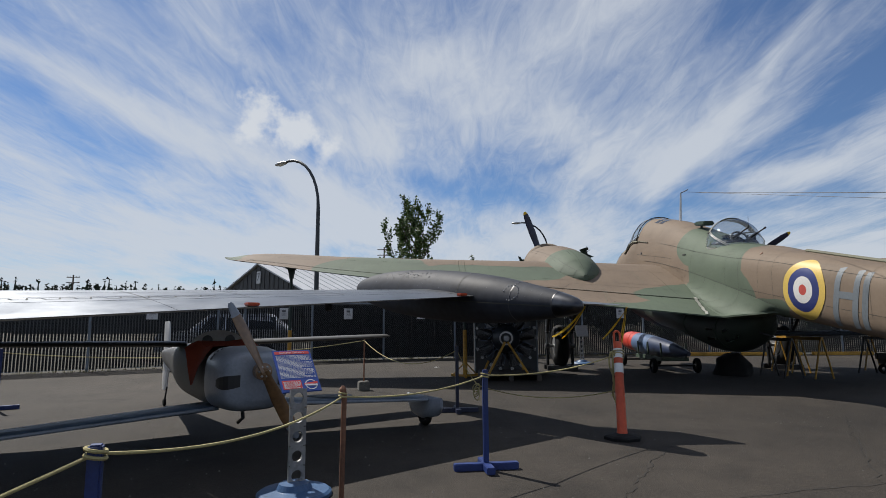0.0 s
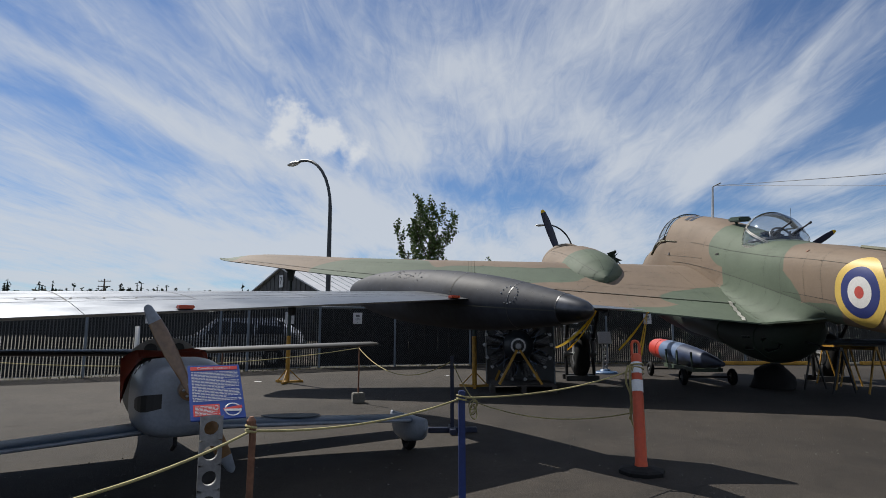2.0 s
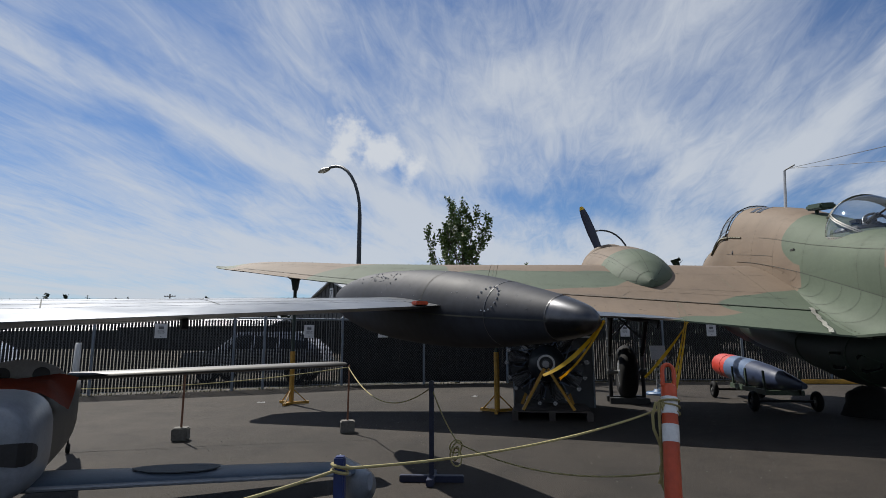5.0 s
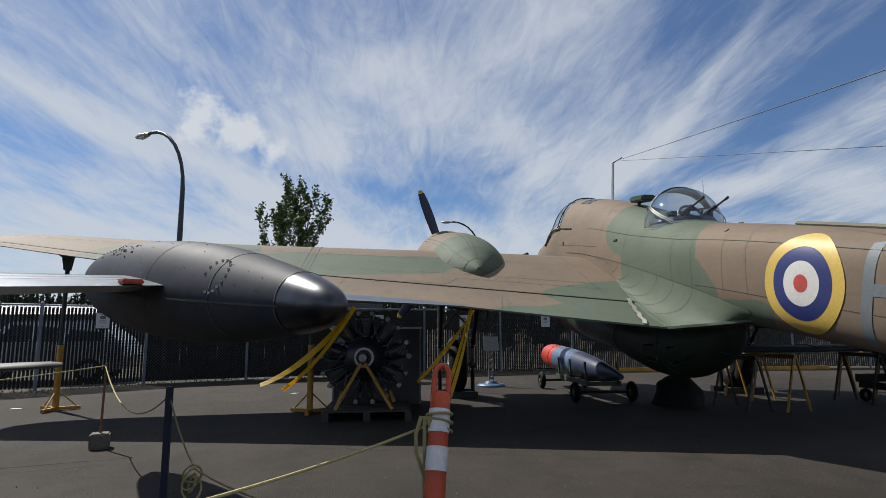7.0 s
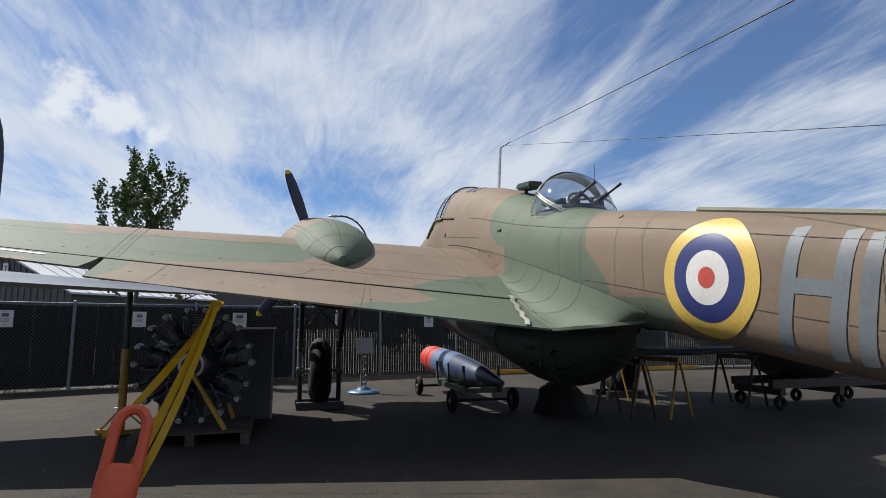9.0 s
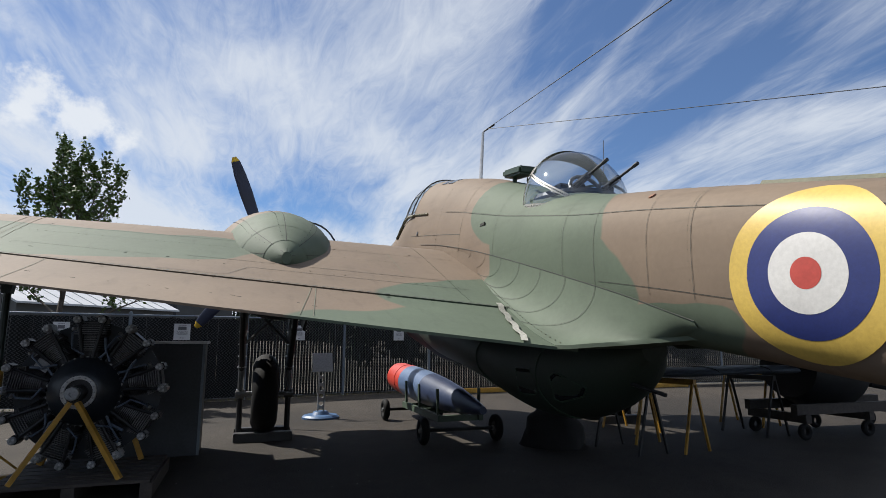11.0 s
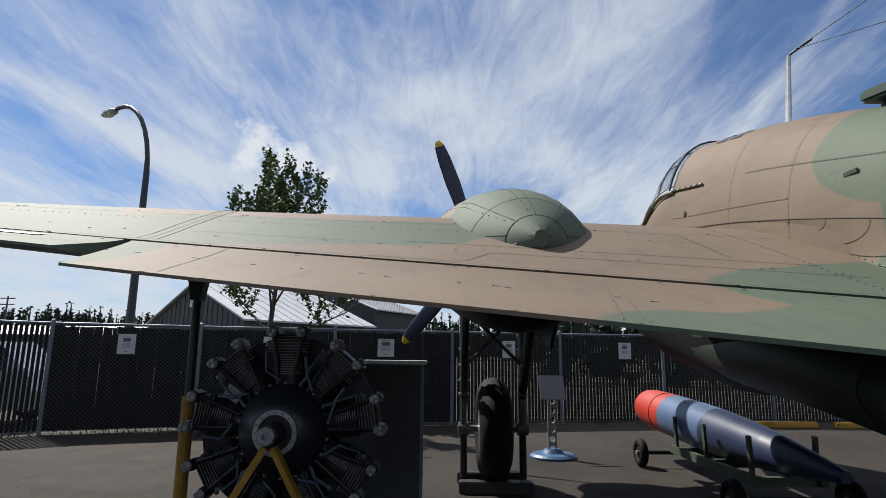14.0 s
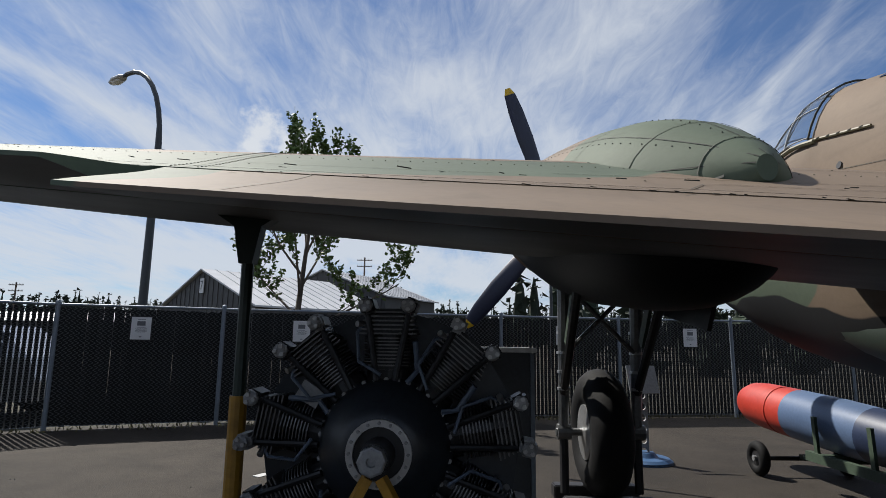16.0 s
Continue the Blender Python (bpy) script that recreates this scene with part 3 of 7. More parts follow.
def body_point(y, a, lift=0.0):
    """A point of the skin at the angle a (0: top, 90 degrees: the side towards -x)."""
    t, b, w = body_at(y)
    c, h = (t + b) / 2, (t - b) / 2
    e = 2 / bulge(y)
    s, k = math.sin(a), math.cos(a)
    return Vector((BX - (w + lift) * math.copysign(abs(s) ** e, s), y, c + (h + lift) * math.copysign(abs(k) ** e, k)))


def body_side(y, z, lift=0.004):
    t, b, w = body_at(y)
    c, h = (t + b) / 2, (t - b) / 2
    q = min(0.999, abs((z - c) / h))
    n = bulge(y)
    return Vector((BX - lift - w * (1 - q ** n) ** (1 / n), y, z))


WING = [  # x, trailing y, trailing z, leading y, depth of the section
    (-5.25, 13.55, 2.84, 14.35, 0.25), (-5.05, 13.22, 2.75, 14.62, 0.6), (-4.4, 13.04, 2.65, 14.85, 0.8), (-2.5, 12.58, 2.36, 15.0, 0.92),
    (0.5, 11.78, 1.97, 15.12, 1.0), (3.0, 11.06, 1.67, 15.2, 1.02), (5.3, 10.40, 1.40, 15.2, 1.02), (6.0, 10.22, 1.33, 15.2, 1.02)]
UPPER = [(0.0, 0.165), (0.012, 0.19), (0.04, 0.215), (0.1, 0.245), (0.2, 0.258), (0.3, 0.24), (0.5, 0.166), (0.78, 0.056), (1.0, 0.0)]
LOWER = [(0.0, 0.165), (0.012, 0.142), (0.05, 0.114), (0.15, 0.088), (0.3, 0.073), (0.5, 0.048), (0.78, 0.010), (1.0, -0.004)]


def foil(f, thick):
    """Half thickness at the fraction f of the chord from the leading edge."""
    return 5 * thick * (0.2969 * math.sqrt(f) - 0.126 * f - 0.3516 * f * f + 0.2843 * f ** 3 - 0.1036 * f ** 4)


def wing_point(x, f, upper=True, lift=0.0, droop=0.0):
    """The wing's skin at the span position x and the fraction f of the chord from the leading edge."""
    ty, tz, ly, dep = table(WING, x)
    c = ly - ty
    y = ly - c * f
    z = tz + c * dep * table(UPPER if upper else LOWER, f)[0] + (lift if upper else -lift)
    if droop and f > 0.78:
        z -= droop * (f - 0.78) / 0.22
    return Vector((x, y, z))


def mirrored(p):
    return Vector((2 * BX - p[0], p[1], p[2]))


def wing_ring(x, f0, f1, droop=0.0, n=14, side=1):
    fs = [f0 + (f1 - f0) * (0.5 - 0.5 * math.cos(math.pi * i / n)) if f0 == 0 else lerp(f0, f1, i / n) for i in range(n + 1)]
    r = [wing_point(x, f, True, 0, droop) for f in fs] + [wing_point(x, f, False, 0.004, droop) for f in reversed(fs)]
    if f0 == 0:
        r = r[:-1]
    return r if side == 1 else [mirrored(p) for p in r]


def wing_piece(x0, x1, f0, f1, droop=0.0, n=10, side=1):
    return loft([wing_ring(lerp(x0, x1, i / n), f0, f1, droop, side=side) for i in range(n + 1)])


bomber = thing("bomber_aircraft", "twin-engined wartime bomber in faded brown and green camouflage with black underside", "aircraft", (BX, 13, 0))
NA = 40
COCKPIT = (15.5, 16.44)


def skin_point(y, a):
    """The skin, cut down to the cockpit sill under the glazing."""
    p = body_point(y, a)
    if COCKPIT[0] < y < COCKPIT[1]:
        p.z = min(p.z, 3.46)
    return p


ys = sorted([1.2 + (18.95 - 1.2) * i / 90 for i in range(91)] + [COCKPIT[0] - 0.004, COCKPIT[0] + 0.004, COCKPIT[1] - 0.004, COCKPIT[1] + 0.004])
fuselage = part("fuselage", loft([[skin_point(y, 2 * math.pi * k / NA) for k in range(NA)] for y in ys]), "camo_body", bomber, "brown and green camouflaged fuselage with sharp black belly", True)

for side in (1, -1):
    w = part("wing", wing_piece(6.0, -5.25, 0.0, 0.775, n=46, side=side), "camo_wing", bomber, "camouflaged wing panel", True, "under")
    part("flap", wing_piece(5.25, 0.40, 0.787, 1.0, 0.09, n=20, side=side), "camo_wing", w, "drooped camouflaged landing flap", True, "under")
    part("aileron", wing_piece(0.34, -4.6, 0.785, 1.0, 0.0, n=20, side=side), "camo_wing", w, "camouflaged aileron", True, "under")
    part("wing_tip", wing_piece(-4.62, -5.25, 0.77, 1.0, 0.0, n=6, side=side), "camo_wing", w, smooth=True, below="under")
    if side == 1:
        # the wide first row paints the shadow line along the flap and aileron gap
        for f0, xa, xb, wd, mt in ((0.78, 5.25, -4.6, 0.026, "seam"), (0.42, 5.2, -4.9, 0.007, "seam"), (0.62, 4.9, 2.2, 0.007, "seam"), (0.64, 1.9, 0.6, 0.005, "seam_soft"), (0.2, 5.0, -4.8, 0.005, "seam_soft"), (0.9, 0.3, -4.4, 0.005, "seam")):
            pts = [wing_point(lerp(xa, xb, i / 40), f0, True) for i in range(41)]
            part("panel_seam", ribbon(pts, wd, (0, -0.25, 1), 0.012 if wd > 0.02 else 0.003), mt, w)
        for xa, fa, fb, sk in ((0.45, 0.02, 0.78, 0.0), (4.4, 0.42, 0.6, 0.0), (-2.4, 0.05, 0.78, 0.0), (1.1, 0.787, 0.99, 0.1), (3.4, 0.787, 0.99, 0.1), (3.36, 0.787, 0.99, 0.16)):
            pts = [wing_point(xa - sk * (i / 12), lerp(fa, fb, i / 12), True, 0, 0.09 if fa > 0.78 else 0) for i in range(13)]
            part("panel_seam", ribbon(pts, 0.007, (0, -0.25, 1), 0.004), "seam_soft", w)
        # stepped edge of the access panel behind the nacelle
        pts = [wing_point(x, f, True) for x, f in ((2.0, 0.755), (2.55, 0.755), (2.62, 0.745), (2.78, 0.68), (2.84, 0.672), (3.6, 0.672), (4.4, 0.672), (5.0, 0.672))]
        part("panel_seam", ribbon(pts, 0.007, (0, -0.25, 1), 0.004), "seam", w)
        scuffs = bmesh.new()
        rs_ = random.Random(31)
        for k in range(90):
            p = wing_point(rs_.uniform(-3.5, 5.0), rs_.choice((0.772, 0.795, 0.66, 0.41, 0.99)) + rs_.gauss(0, 0.008), True, 0.002)
            box((rs_.uniform(0.008, 0.04), rs_.uniform(0.004, 0.010), 0.002), Matrix.Translation(p) @ pose(0, 0, 0, 10, 6, rs_.uniform(-20, 20)), scuffs)
        tagged(part("paint_scuffs", scuffs, "seam", w, "small dark scuffs along the panel edges"), kind="stuff")
        # rivet rows
        rv = bmesh.new()
        for xr in (0.38, 0.52, 4.85):
            for i in range(60):
                p = wing_point(xr, lerp(0.04, 0.77, i / 60), True, 0.001)
                box((0.009, 0.009, 0.004), Matrix.Translation(p), rv)
        for f0 in (0.24, 0.5):
            for i in range(120):
                p = wing_point(lerp(4.6, -4.6, i / 120), f0, True, 0.001)
                box((0.007, 0.007, 0.003), Matrix.Translation(p), rv)
        tagged(part("rivets", rv, "seam_soft", w), kind="stuff")
        # bare metal strip at the flap's inner end, and a worn patch by the aileron
        part("bare_strip", ribbon([wing_point(lerp(5.10, 4.86, i / 14) + 0.012 * math.sin(i * 1.7), lerp(0.765, 1.0, i / 14), True, 0, 0.09) for i in range(15)], 0.055, (0, -0.3, 1), 0.022), "sealant", w, "crinkled bare metal strip")
        part("bare_patch", ribbon([wing_point(lerp(-0.2, -0.85, i / 4), 0.83, True) for i in range(5)], 0.09, (0, -0.25, 1), 0.006), "reflective", w, "bare shiny patch")

# fillet between wing and body
SEAM_Z = [(9.4, 1.50), (10.2, 1.76), (12.35, 2.34), (13.9, 2.68), (15.0, 2.86)]
EDGE_X = [(9.4, 5.60), (9.9, 5.36), (10.5, 5.08), (11.3, 5.13), (13.3, 5.40), (15.0, 5.45)]
for side in (1, -1):
    rings = []
    for i in range(41):
        y = lerp(9.4, 14.8, i / 40)
        ex = table(EDGE_X, y)[0]
        ty, tz, ly, dep = table(WING, ex)
        f = (ly - y) / (ly - ty)
        if f <= 1:
            ez = wing_point(ex, f, True, 0.004, 0.09).z
        else:
            ez = tz - 0.09 + 0.13 * min(1, (f - 1) * 6)
        p = Vector((ex, y, ez))
        t, b, w_ = body_at(y)
        q = body_side(y, max(ez + 0.05, table(SEAM_Z, y)[0]), 0.004)
        r = []
        for k in range(11):
            u = k / 10
            corner = Vector((lerp(q.x, p.x, 0.12), y, lerp(p.z, q.z, 0.12)))
            r.append(p.lerp(corner, u).lerp(corner.lerp(q, u), u))
        r += [Vector((BX - w_ * 0.4, y, q.z)), Vector((BX - w_ * 0.4, y, p.z - 0.03)), Vector((p.x, y, p.z - 0.03))]
        rings.append(r if side == 1 else [mirrored(v) for v in r])
    fl = part("wing_fillet", loft(rings), "camo_body", bomber, smooth=True)
    if side == 1:
        for i in (7, 10, 13, 16, 19, 22, 25, 28, 31):
            pts = []
            for k in range(11):
                h_ = i + 5.5 * (1 - k / 10) ** 1.7
                g_ = min(len(rings) - 2, int(h_))
                pts.append(rings[g_][k].lerp(rings[g_ + 1][k], min(1, h_ - g_)) + Vector((-0.004, 0, 0.005)))
            part("panel_seam", ribbon(pts, 0.0042, (-0.6, -0.3, 0.8)), "seam", fl)
        part("panel_seam", ribbon([rg[10] + Vector((-0.004, 0, 0.002)) for rg in rings], 0.005, (-0.9, -0.1, 0.3)), "seam", fl)
        rv = bmesh.new()
        for i in range(9, 41):
            for h in (0, 0.5):
                g0, g1 = rings[i - 1][1], rings[i][1]
                box((0.01, 0.01, 0.006), Matrix.Translation(g0.lerp(g1, h) + Vector((0, 0, 0.002))), rv)
        tagged(part("rivets", rv, "seam_soft", fl), kind="stuff")

# body panel lines, markings
for y in (7.4, 9.35, 9.75, 10.35, 10.8, 12.2, 13.2, 14.1):
    pts = [body_point(y, radians(8 + 94 * k / 18), 0.003) for k in range(19)]
    part("panel_seam", ribbon(pts, 0.0034, [(-math.sin(radians(8 + 94 * k / 18)), 0, math.cos(radians(8 + 94 * k / 18))) for k in range(19)]), "seam", fuselage)
for a, ya, yb in ((58, 7.0, 13.9), (98, 7.0, 10.3), (74, 13.2, 15.4)):
    pts = [body_point(lerp(ya, yb, i / 30), radians(a), 0.003) for i in range(31)]
    part("panel_seam", ribbon(pts, 0.0045, (-math.sin(radians(a)), 0, math.cos(radians(a)))), "seam", fuselage)


def disc(name, cy, cz, r0, r1, mat, lift, label):
    rings = []
    for k in range(64):
        a = 2 * math.pi * k / 64
        ring = []
        for i in range(7):
            r = lerp(r0, r1, i / 6)
            ring.append(body_side(cy + r * math.cos(a), cz + r * math.sin(a) + 0.02 * r * math.cos(a), lift))
        rings.append(ring)
    part(name, loft(rings + rings[:1], False, False), mat, fuselage, label, True)


RY, RZ = 8.62, 1.715
disc("roundel_yellow_ring", RY, RZ, 0.335, 0.455, "roundel_yellow", 0.005, "yellow outer roundel ring")
disc("roundel_blue_ring", RY, RZ, 0.205, 0.336, "roundel_blue", 0.006, "dark blue roundel ring")
disc("roundel_white_ring", RY, RZ, 0.08, 0.206, "white", 0.007, "white roundel ring")
disc("roundel_red_centre", RY, RZ, 0.0, 0.081, "roundel_red", 0.008, "red roundel centre")


def letter_bar(name, ya, yb, za, zb, width):
    dy, dz = (width / 2, 0) if abs(zb - za) > abs(yb - ya) else (0, width / 2)
    rings = []
    for i in range(15):
        y, z = lerp(ya, yb, i / 14), lerp(za, zb, i / 14)
        rings.append([body_side(y + dy * u, z + dz * u, 0.004) for u in (-1, -0.5, 0, 0.5, 1)])
    part(name, loft(rings, False, False), "letter_grey", fuselage, "faded grey code letter stroke", True)


letter_bar("letter_h_stroke", 8.06, 7.90, 1.17, 1.985, 0.10)
letter_bar("letter_h_stroke", 7.72, 7.57, 1.14, 1.915, 0.10)
letter_bar("letter_h_crossbar", 7.98, 7.64, 1.615, 1.565, 0.10)
letter_bar("letter_i_stroke", 7.55, 7.42, 1.12, 1.875, 0.10)

# cockpit glazing
def strip_over(y0, y1, a0, a1, lift, mat, name, parent, label="", n=10):
    rings = [[body_point(lerp(y0, y1, i / n), lerp(radians(a0), radians(a1), k / 12), lift) for k in range(13)] for i in range(n + 1)]
    return part(name, loft(rings, False, False), mat, parent, label, True)


hood = strip_over(15.5, 16.42, -58, 58, 0.03, "glass", "cockpit_hood", bomber, "clear cockpit glazing")
seat = part("pilot_seat", box((0.42, 0.12, 0.62), Matrix.Translation((BX - 0.1, 15.66, 3.55)) @ pose(0, 0, 0, 12, 0, 0), bevel=0.04), "finder_green", hood, "dark green seat back")
part("instrument_coaming", box((0.9, 0.12, 0.16), Matrix.Translation((BX, 16.36, 3.44)), bevel=0.04), "black", hood)
for a in (-58, -40, -20, 0, 20, 40, 58):
    part("hood_frame", tube([body_point(lerp(15.5, 16.42, i / 8), radians(a), 0.035) for i in range(9)], 0.007, 6), "code_grey", hood)
for y, mt in ((15.5, "seam"), (15.9, "code_grey"), (16.42, "code_grey")):
    part("hood_frame", tube([body_point(y, radians(lerp(-59, 59, k / 16)), 0.035) for k in range(17)], 0.011, 6), mt, hood)
part("hood_sill", tube([body_point(lerp(15.42, 16.5, i / 6), radians(60), 0.02) for i in range(7)], 0.024, 6), "turret_tan", hood)
rail = part("hood_rail", tube([body_point(lerp(14.7, 15.5, i / 6), radians(59), 0.014) for i in range(7)], 0.014, 6), "turret_tan", hood, "tan slide rail")
for k in range(5):
    part("rail_slot", box((0.012, 0.04, 0.008), Matrix.Translation(body_point(14.8 + 0.14 * k, radians(59), 0.026))), "seam", rail)
strip_over(17.3, 18.85, -60, 60, 0.012, "glass", "nose_glazing", bomber, "clear nose glazing")

# dorsal turret
TC = Vector((BX, 11.60, 2.80))


def turret_pt(e, a, lift=0.012):
    ry = 0.54 if math.sin(a) > 0 else 0.60
    return TC + Vector(((0.52 + lift) * math.cos(e) * math.cos(a), (ry + lift) * math.cos(e) * math.sin(a), (0.56 + lift) * math.sin(e) + 0.10 * math.cos(e) * math.sin(a)))


tr = [[turret_pt(lerp(-0.2, math.pi / 2 - 0.01, i / 14), 2 * math.pi * k / 36, 0) for k in range(36)] for i in range(15)]
turret = part("gun_turret", loft(tr), "dome_glass", bomber, "clear perspex dome of the dorsal turret", True)


def turret_band(p, q, width, mat, n=16, over=None):
    """A riveted strip over the dome between two (e, a) places; over: through the crown by a plane."""
    pts, nm = [], []
    for i in range(n + 1):
        u = i / n
        if over is None:
            w_ = turret_pt(lerp(p[0], q[0], u), lerp(p[1], q[1], u), 0.012)
        else:
            d_ = (turret_pt(*p, 0.0) - TC).lerp(turret_pt(*q, 0.0) - TC, u) + Vector((0, over, 0.75)) * math.sin(math.pi * u)
            e_ = math.atan2(d_.z / 0.56, math.hypot(d_.x / 0.52, d_.y / 0.5))
            w_ = turret_pt(e_, math.atan2(d_.y / 0.5, d_.x / 0.52), 0.012)
        pts.append(w_)
        nm.append(w_ - TC)
    band = part("turret_frame", ribbon(pts, width, nm), mat, turret)
    rv_ = bmesh.new()
    for i in range(1, 2 * n):
        f = i / 2
        c = pts[int(f)].lerp(pts[min(n, int(f) + 1)], f - int(f))
        box((0.008, 0.008, 0.008), Matrix.Translation(c), rv_)
    tagged(part("band_rivets", rv_, "seam", band), kind="stuff")


NODE, FAR_NODE = (0.50, math.pi - 0.10), (0.50, 0.10)
turret_band(NODE, FAR_NODE, 0.045, "sealant", 24, 0.0)
for nd_, sg in ((NODE, 1), (FAR_NODE, -1)):
    turret_band(nd_, (-0.02, nd_[1] + sg * 1.05), 0.042, "sealant")
    turret_band(nd_, (-0.15, nd_[1] - sg * 0.22), 0.032, "sealant")
    turret_band(nd_, (0.42, nd_[1] - sg * 0.75), 0.03, "turret_tan")
turret_band((-0.12, 0.0), (-0.12, 2 * math.pi), 0.045, "sealant", 40)
hoodr = []
for i in range(9):
    u = i / 8
    row = []
    for k in range(21):
        v = k / 20
        d_ = (turret_pt(*NODE, 0.0) - TC).lerp(turret_pt(*FAR_NODE, 0.0) - TC, v) + Vector((0, 0.0, 0.75)) * math.sin(math.pi * v)
        f_ = turret_pt(0.38, lerp(NODE[1] - 0.5, FAR_NODE[1] + 0.5, v), 0.0) - TC
        d_ = d_.normalized().lerp(f_.normalized(), 0.42 * u)
        row.append(turret_pt(math.atan2(d_.z / 0.56, math.hypot(d_.x / 0.52, d_.y / 0.5)), math.atan2(d_.y / 0.5, d_.x / 0.52), 0.008))
    hoodr.append(row)
part("turret_hood", loft(hoodr, False, False), "turret_tan", turret, "olive painted metal front of the dome", True)
# dark seat box and black drum, added so the dome's inside looks dark
part("turret_seat", box((0.4, 0.3, 0.34), Matrix.Translation(TC + Vector((0, 0.12, 0.05))), bevel=0.06), "dark_metal", turret)
part("turret_drum", lathe([(-0.2, 0.44), (0.02, 0.45), (0.06, 0.43), (0.06, 0.3), (-0.1, 0.28)], Matrix.Translation(TC), 24), "black", turret, "black filler drum added to darken the dome's inside")
for dx in (-0.14, 0.2):
    gdir = Vector((0.06, -0.96, 0.24)).normalized()
    p0 = TC + Vector((dx + 0.02, -0.22, 0.12))
    gun = part("machine_gun", tube([p0 - gdir * 0.12, p0 + gdir * 0.24], 0.034, 8), "dark_metal", turret)
    part("barrel", tube([p0 + gdir * 0.22, p0 + gdir * 0.50], 0.014, 8), "black", gun)
    part("muzzle", tube([p0 + gdir * 0.47, p0 + gdir * 0.53], 0.019, 8), "black", gun)
    part("gun_cradle", tube([p0 + Vector((-0.05, 0.1, -0.2)), p0 + Vector((-0.05, -0.02, 0.06)), p0 + Vector((0.05, -0.02, 0.06)), p0 + Vector((0.05, 0.1, -0.2))], 0.016, 6), "steel", gun)
    part("ammunition_feed", box((0.07, 0.16, 0.13), Matrix.Translation(p0 + Vector((0.07, 0.05, -0.03))), bevel=0.01), "dark_metal", gun)
part("gun_mount", torus(along(TC + Vector((0, -0.22, 0.1)), (0, -0.8, 0.4)), 0.17, 0.02, 20, 6), "steel", turret)
# mast, aerials, direction finder
mast = part("radio_mast", loft([[Vector((BX + r * 0.5 * math.cos(a), 14.15 - 0.12 * f + r * math.sin(a), 3.7 + 0.76 * f)) for a in (2 * math.pi * k / 10 for k in range(10))] for f, r in ((0, 0.05), (0.5, 0.042), (1, 0.032))]), "alu_dull", bomber, "grey-brown streamlined radio mast")
part("mast_arm", tube([(BX, 14.0, 4.46), (BX + 0.06, 13.75, 4.48)], 0.012, 6), "black", mast)
part("aerial_wire", tube(sag((BX, 13.9, 4.46), (9.1, 2.6, 1.6), 0.02), 0.004, 5), "cable", mast)
part("aerial_wire", tube(sag((BX, 13.9, 4.46), (3.75, 2.6, 1.85), 0.02), 0.004, 5), "cable", mast)
part("direction_finder", box((0.24, 0.5, 0.10), Matrix.Translation((5.93, 12.72, 3.45)) @ pose(0, 0, 0, 8, 0, 0), bevel=0.025), "finder_green", bomber, "green box aerial on short legs")
part("finder_leg", tube([(5.93, 12.85, 3.25), (5.93, 12.85, 3.48)], 0.03, 8), "finder_green", bomber)
part("whip_aerial", tube([(BX + 0.1, 11.2, 3.0), (BX + 0.1, 11.18, 3.36)], 0.003, 5), "cable", bomber)
part("dorsal_strip", tube([(BX, 9.3, 2.40), (BX, 7.0, 1.90), (BX, 4.5, 1.40)], 0.03, 6), "seam_soft", bomber)
part("fuel_cap", lathe([(-0.004, 0.03), (0.006, 0.028), (0.006, 0.0)], along(body_point(9.85, radians(38)), (-0.6, 0, 0.8)), 12), "rust", bomber)

# tailplane, to which the aerials run
for s in (1, -1):
    rr = []
    for f in (0, 0.5, 0.9, 1.0):
        x, c = BX - s * lerp(0.1, 2.35, f), lerp(1.5, 0.9, f) * (0.5 if f == 1 else 1)
        rr.append([Vector((x, 2.3 - c * 0.5 * math.cos(a), 1.15 + (0.25 * f) + 0.09 * (1 - 0.5 * f) * math.sin(a))) for a in (2 * math.pi * k / 16 for k in range(16))])
    part("tailplane", loft(rr), "camo_wing", bomber, smooth=True)
    part("aerial_post", tube([(BX - s * 2.25, 2.5, 1.35), (BX - s * 2.25, 2.6, 1.87 if s > 0 else 1.62)], 0.015, 6), "black", bomber)

part("grab_slot", box((0.012, 0.13, 0.03), Matrix.Translation(body_side(12.55, 2.72, 0.004))), "seam", fuselage, "small slotted footstep")
part("vent_hole", lathe([(0, 0.035), (0.006, 0.035)], along(body_side(15.05, 3.05, 0.004), (-1, 0, 0.2)), 12), "black", fuselage)
for yv in (14.55, 14.85):
    part("roof_window", loft([[body_point(yv + dy, radians(a), 0.006) for a in (4, 14, 24)] for dy in (-0.1, 0.1)], False, False), "car_glass", fuselage, "small roof window")
rv = bmesh.new()
for y in (9.35, 10.8, 12.2, 13.2, 14.1):
    for k in range(26):
        box((0.0035, 0.0035, 0.0035), Matrix.Translation(body_point(y + 0.03, radians(12 + 84 * k / 26), 0.0)), rv)
for k in range(130):
    box((0.0035, 0.0035, 0.0035), Matrix.Translation(body_point(lerp(7.0, 13.9, k / 130), radians(57.4), 0.0)), rv)
tagged(part("rivets", rv, "seam_soft", fuselage), kind="stuff")

# belly gun blister
rows = [(10.3, 1.42, 1.2, 0.12), (10.5, 1.45, 0.98, 0.27), (10.8, 1.5, 0.8, 0.37), (11.3, 1.5, 0.66, 0.43), (12.0, 1.5, 0.66, 0.48), (12.8, 1.6, 0.84, 0.54), (13.8, 1.8, 1.0, 0.54), (15.0, 1.95, 1.15, 0.48), (17.0, 2.2, 1.66, 0.4)]


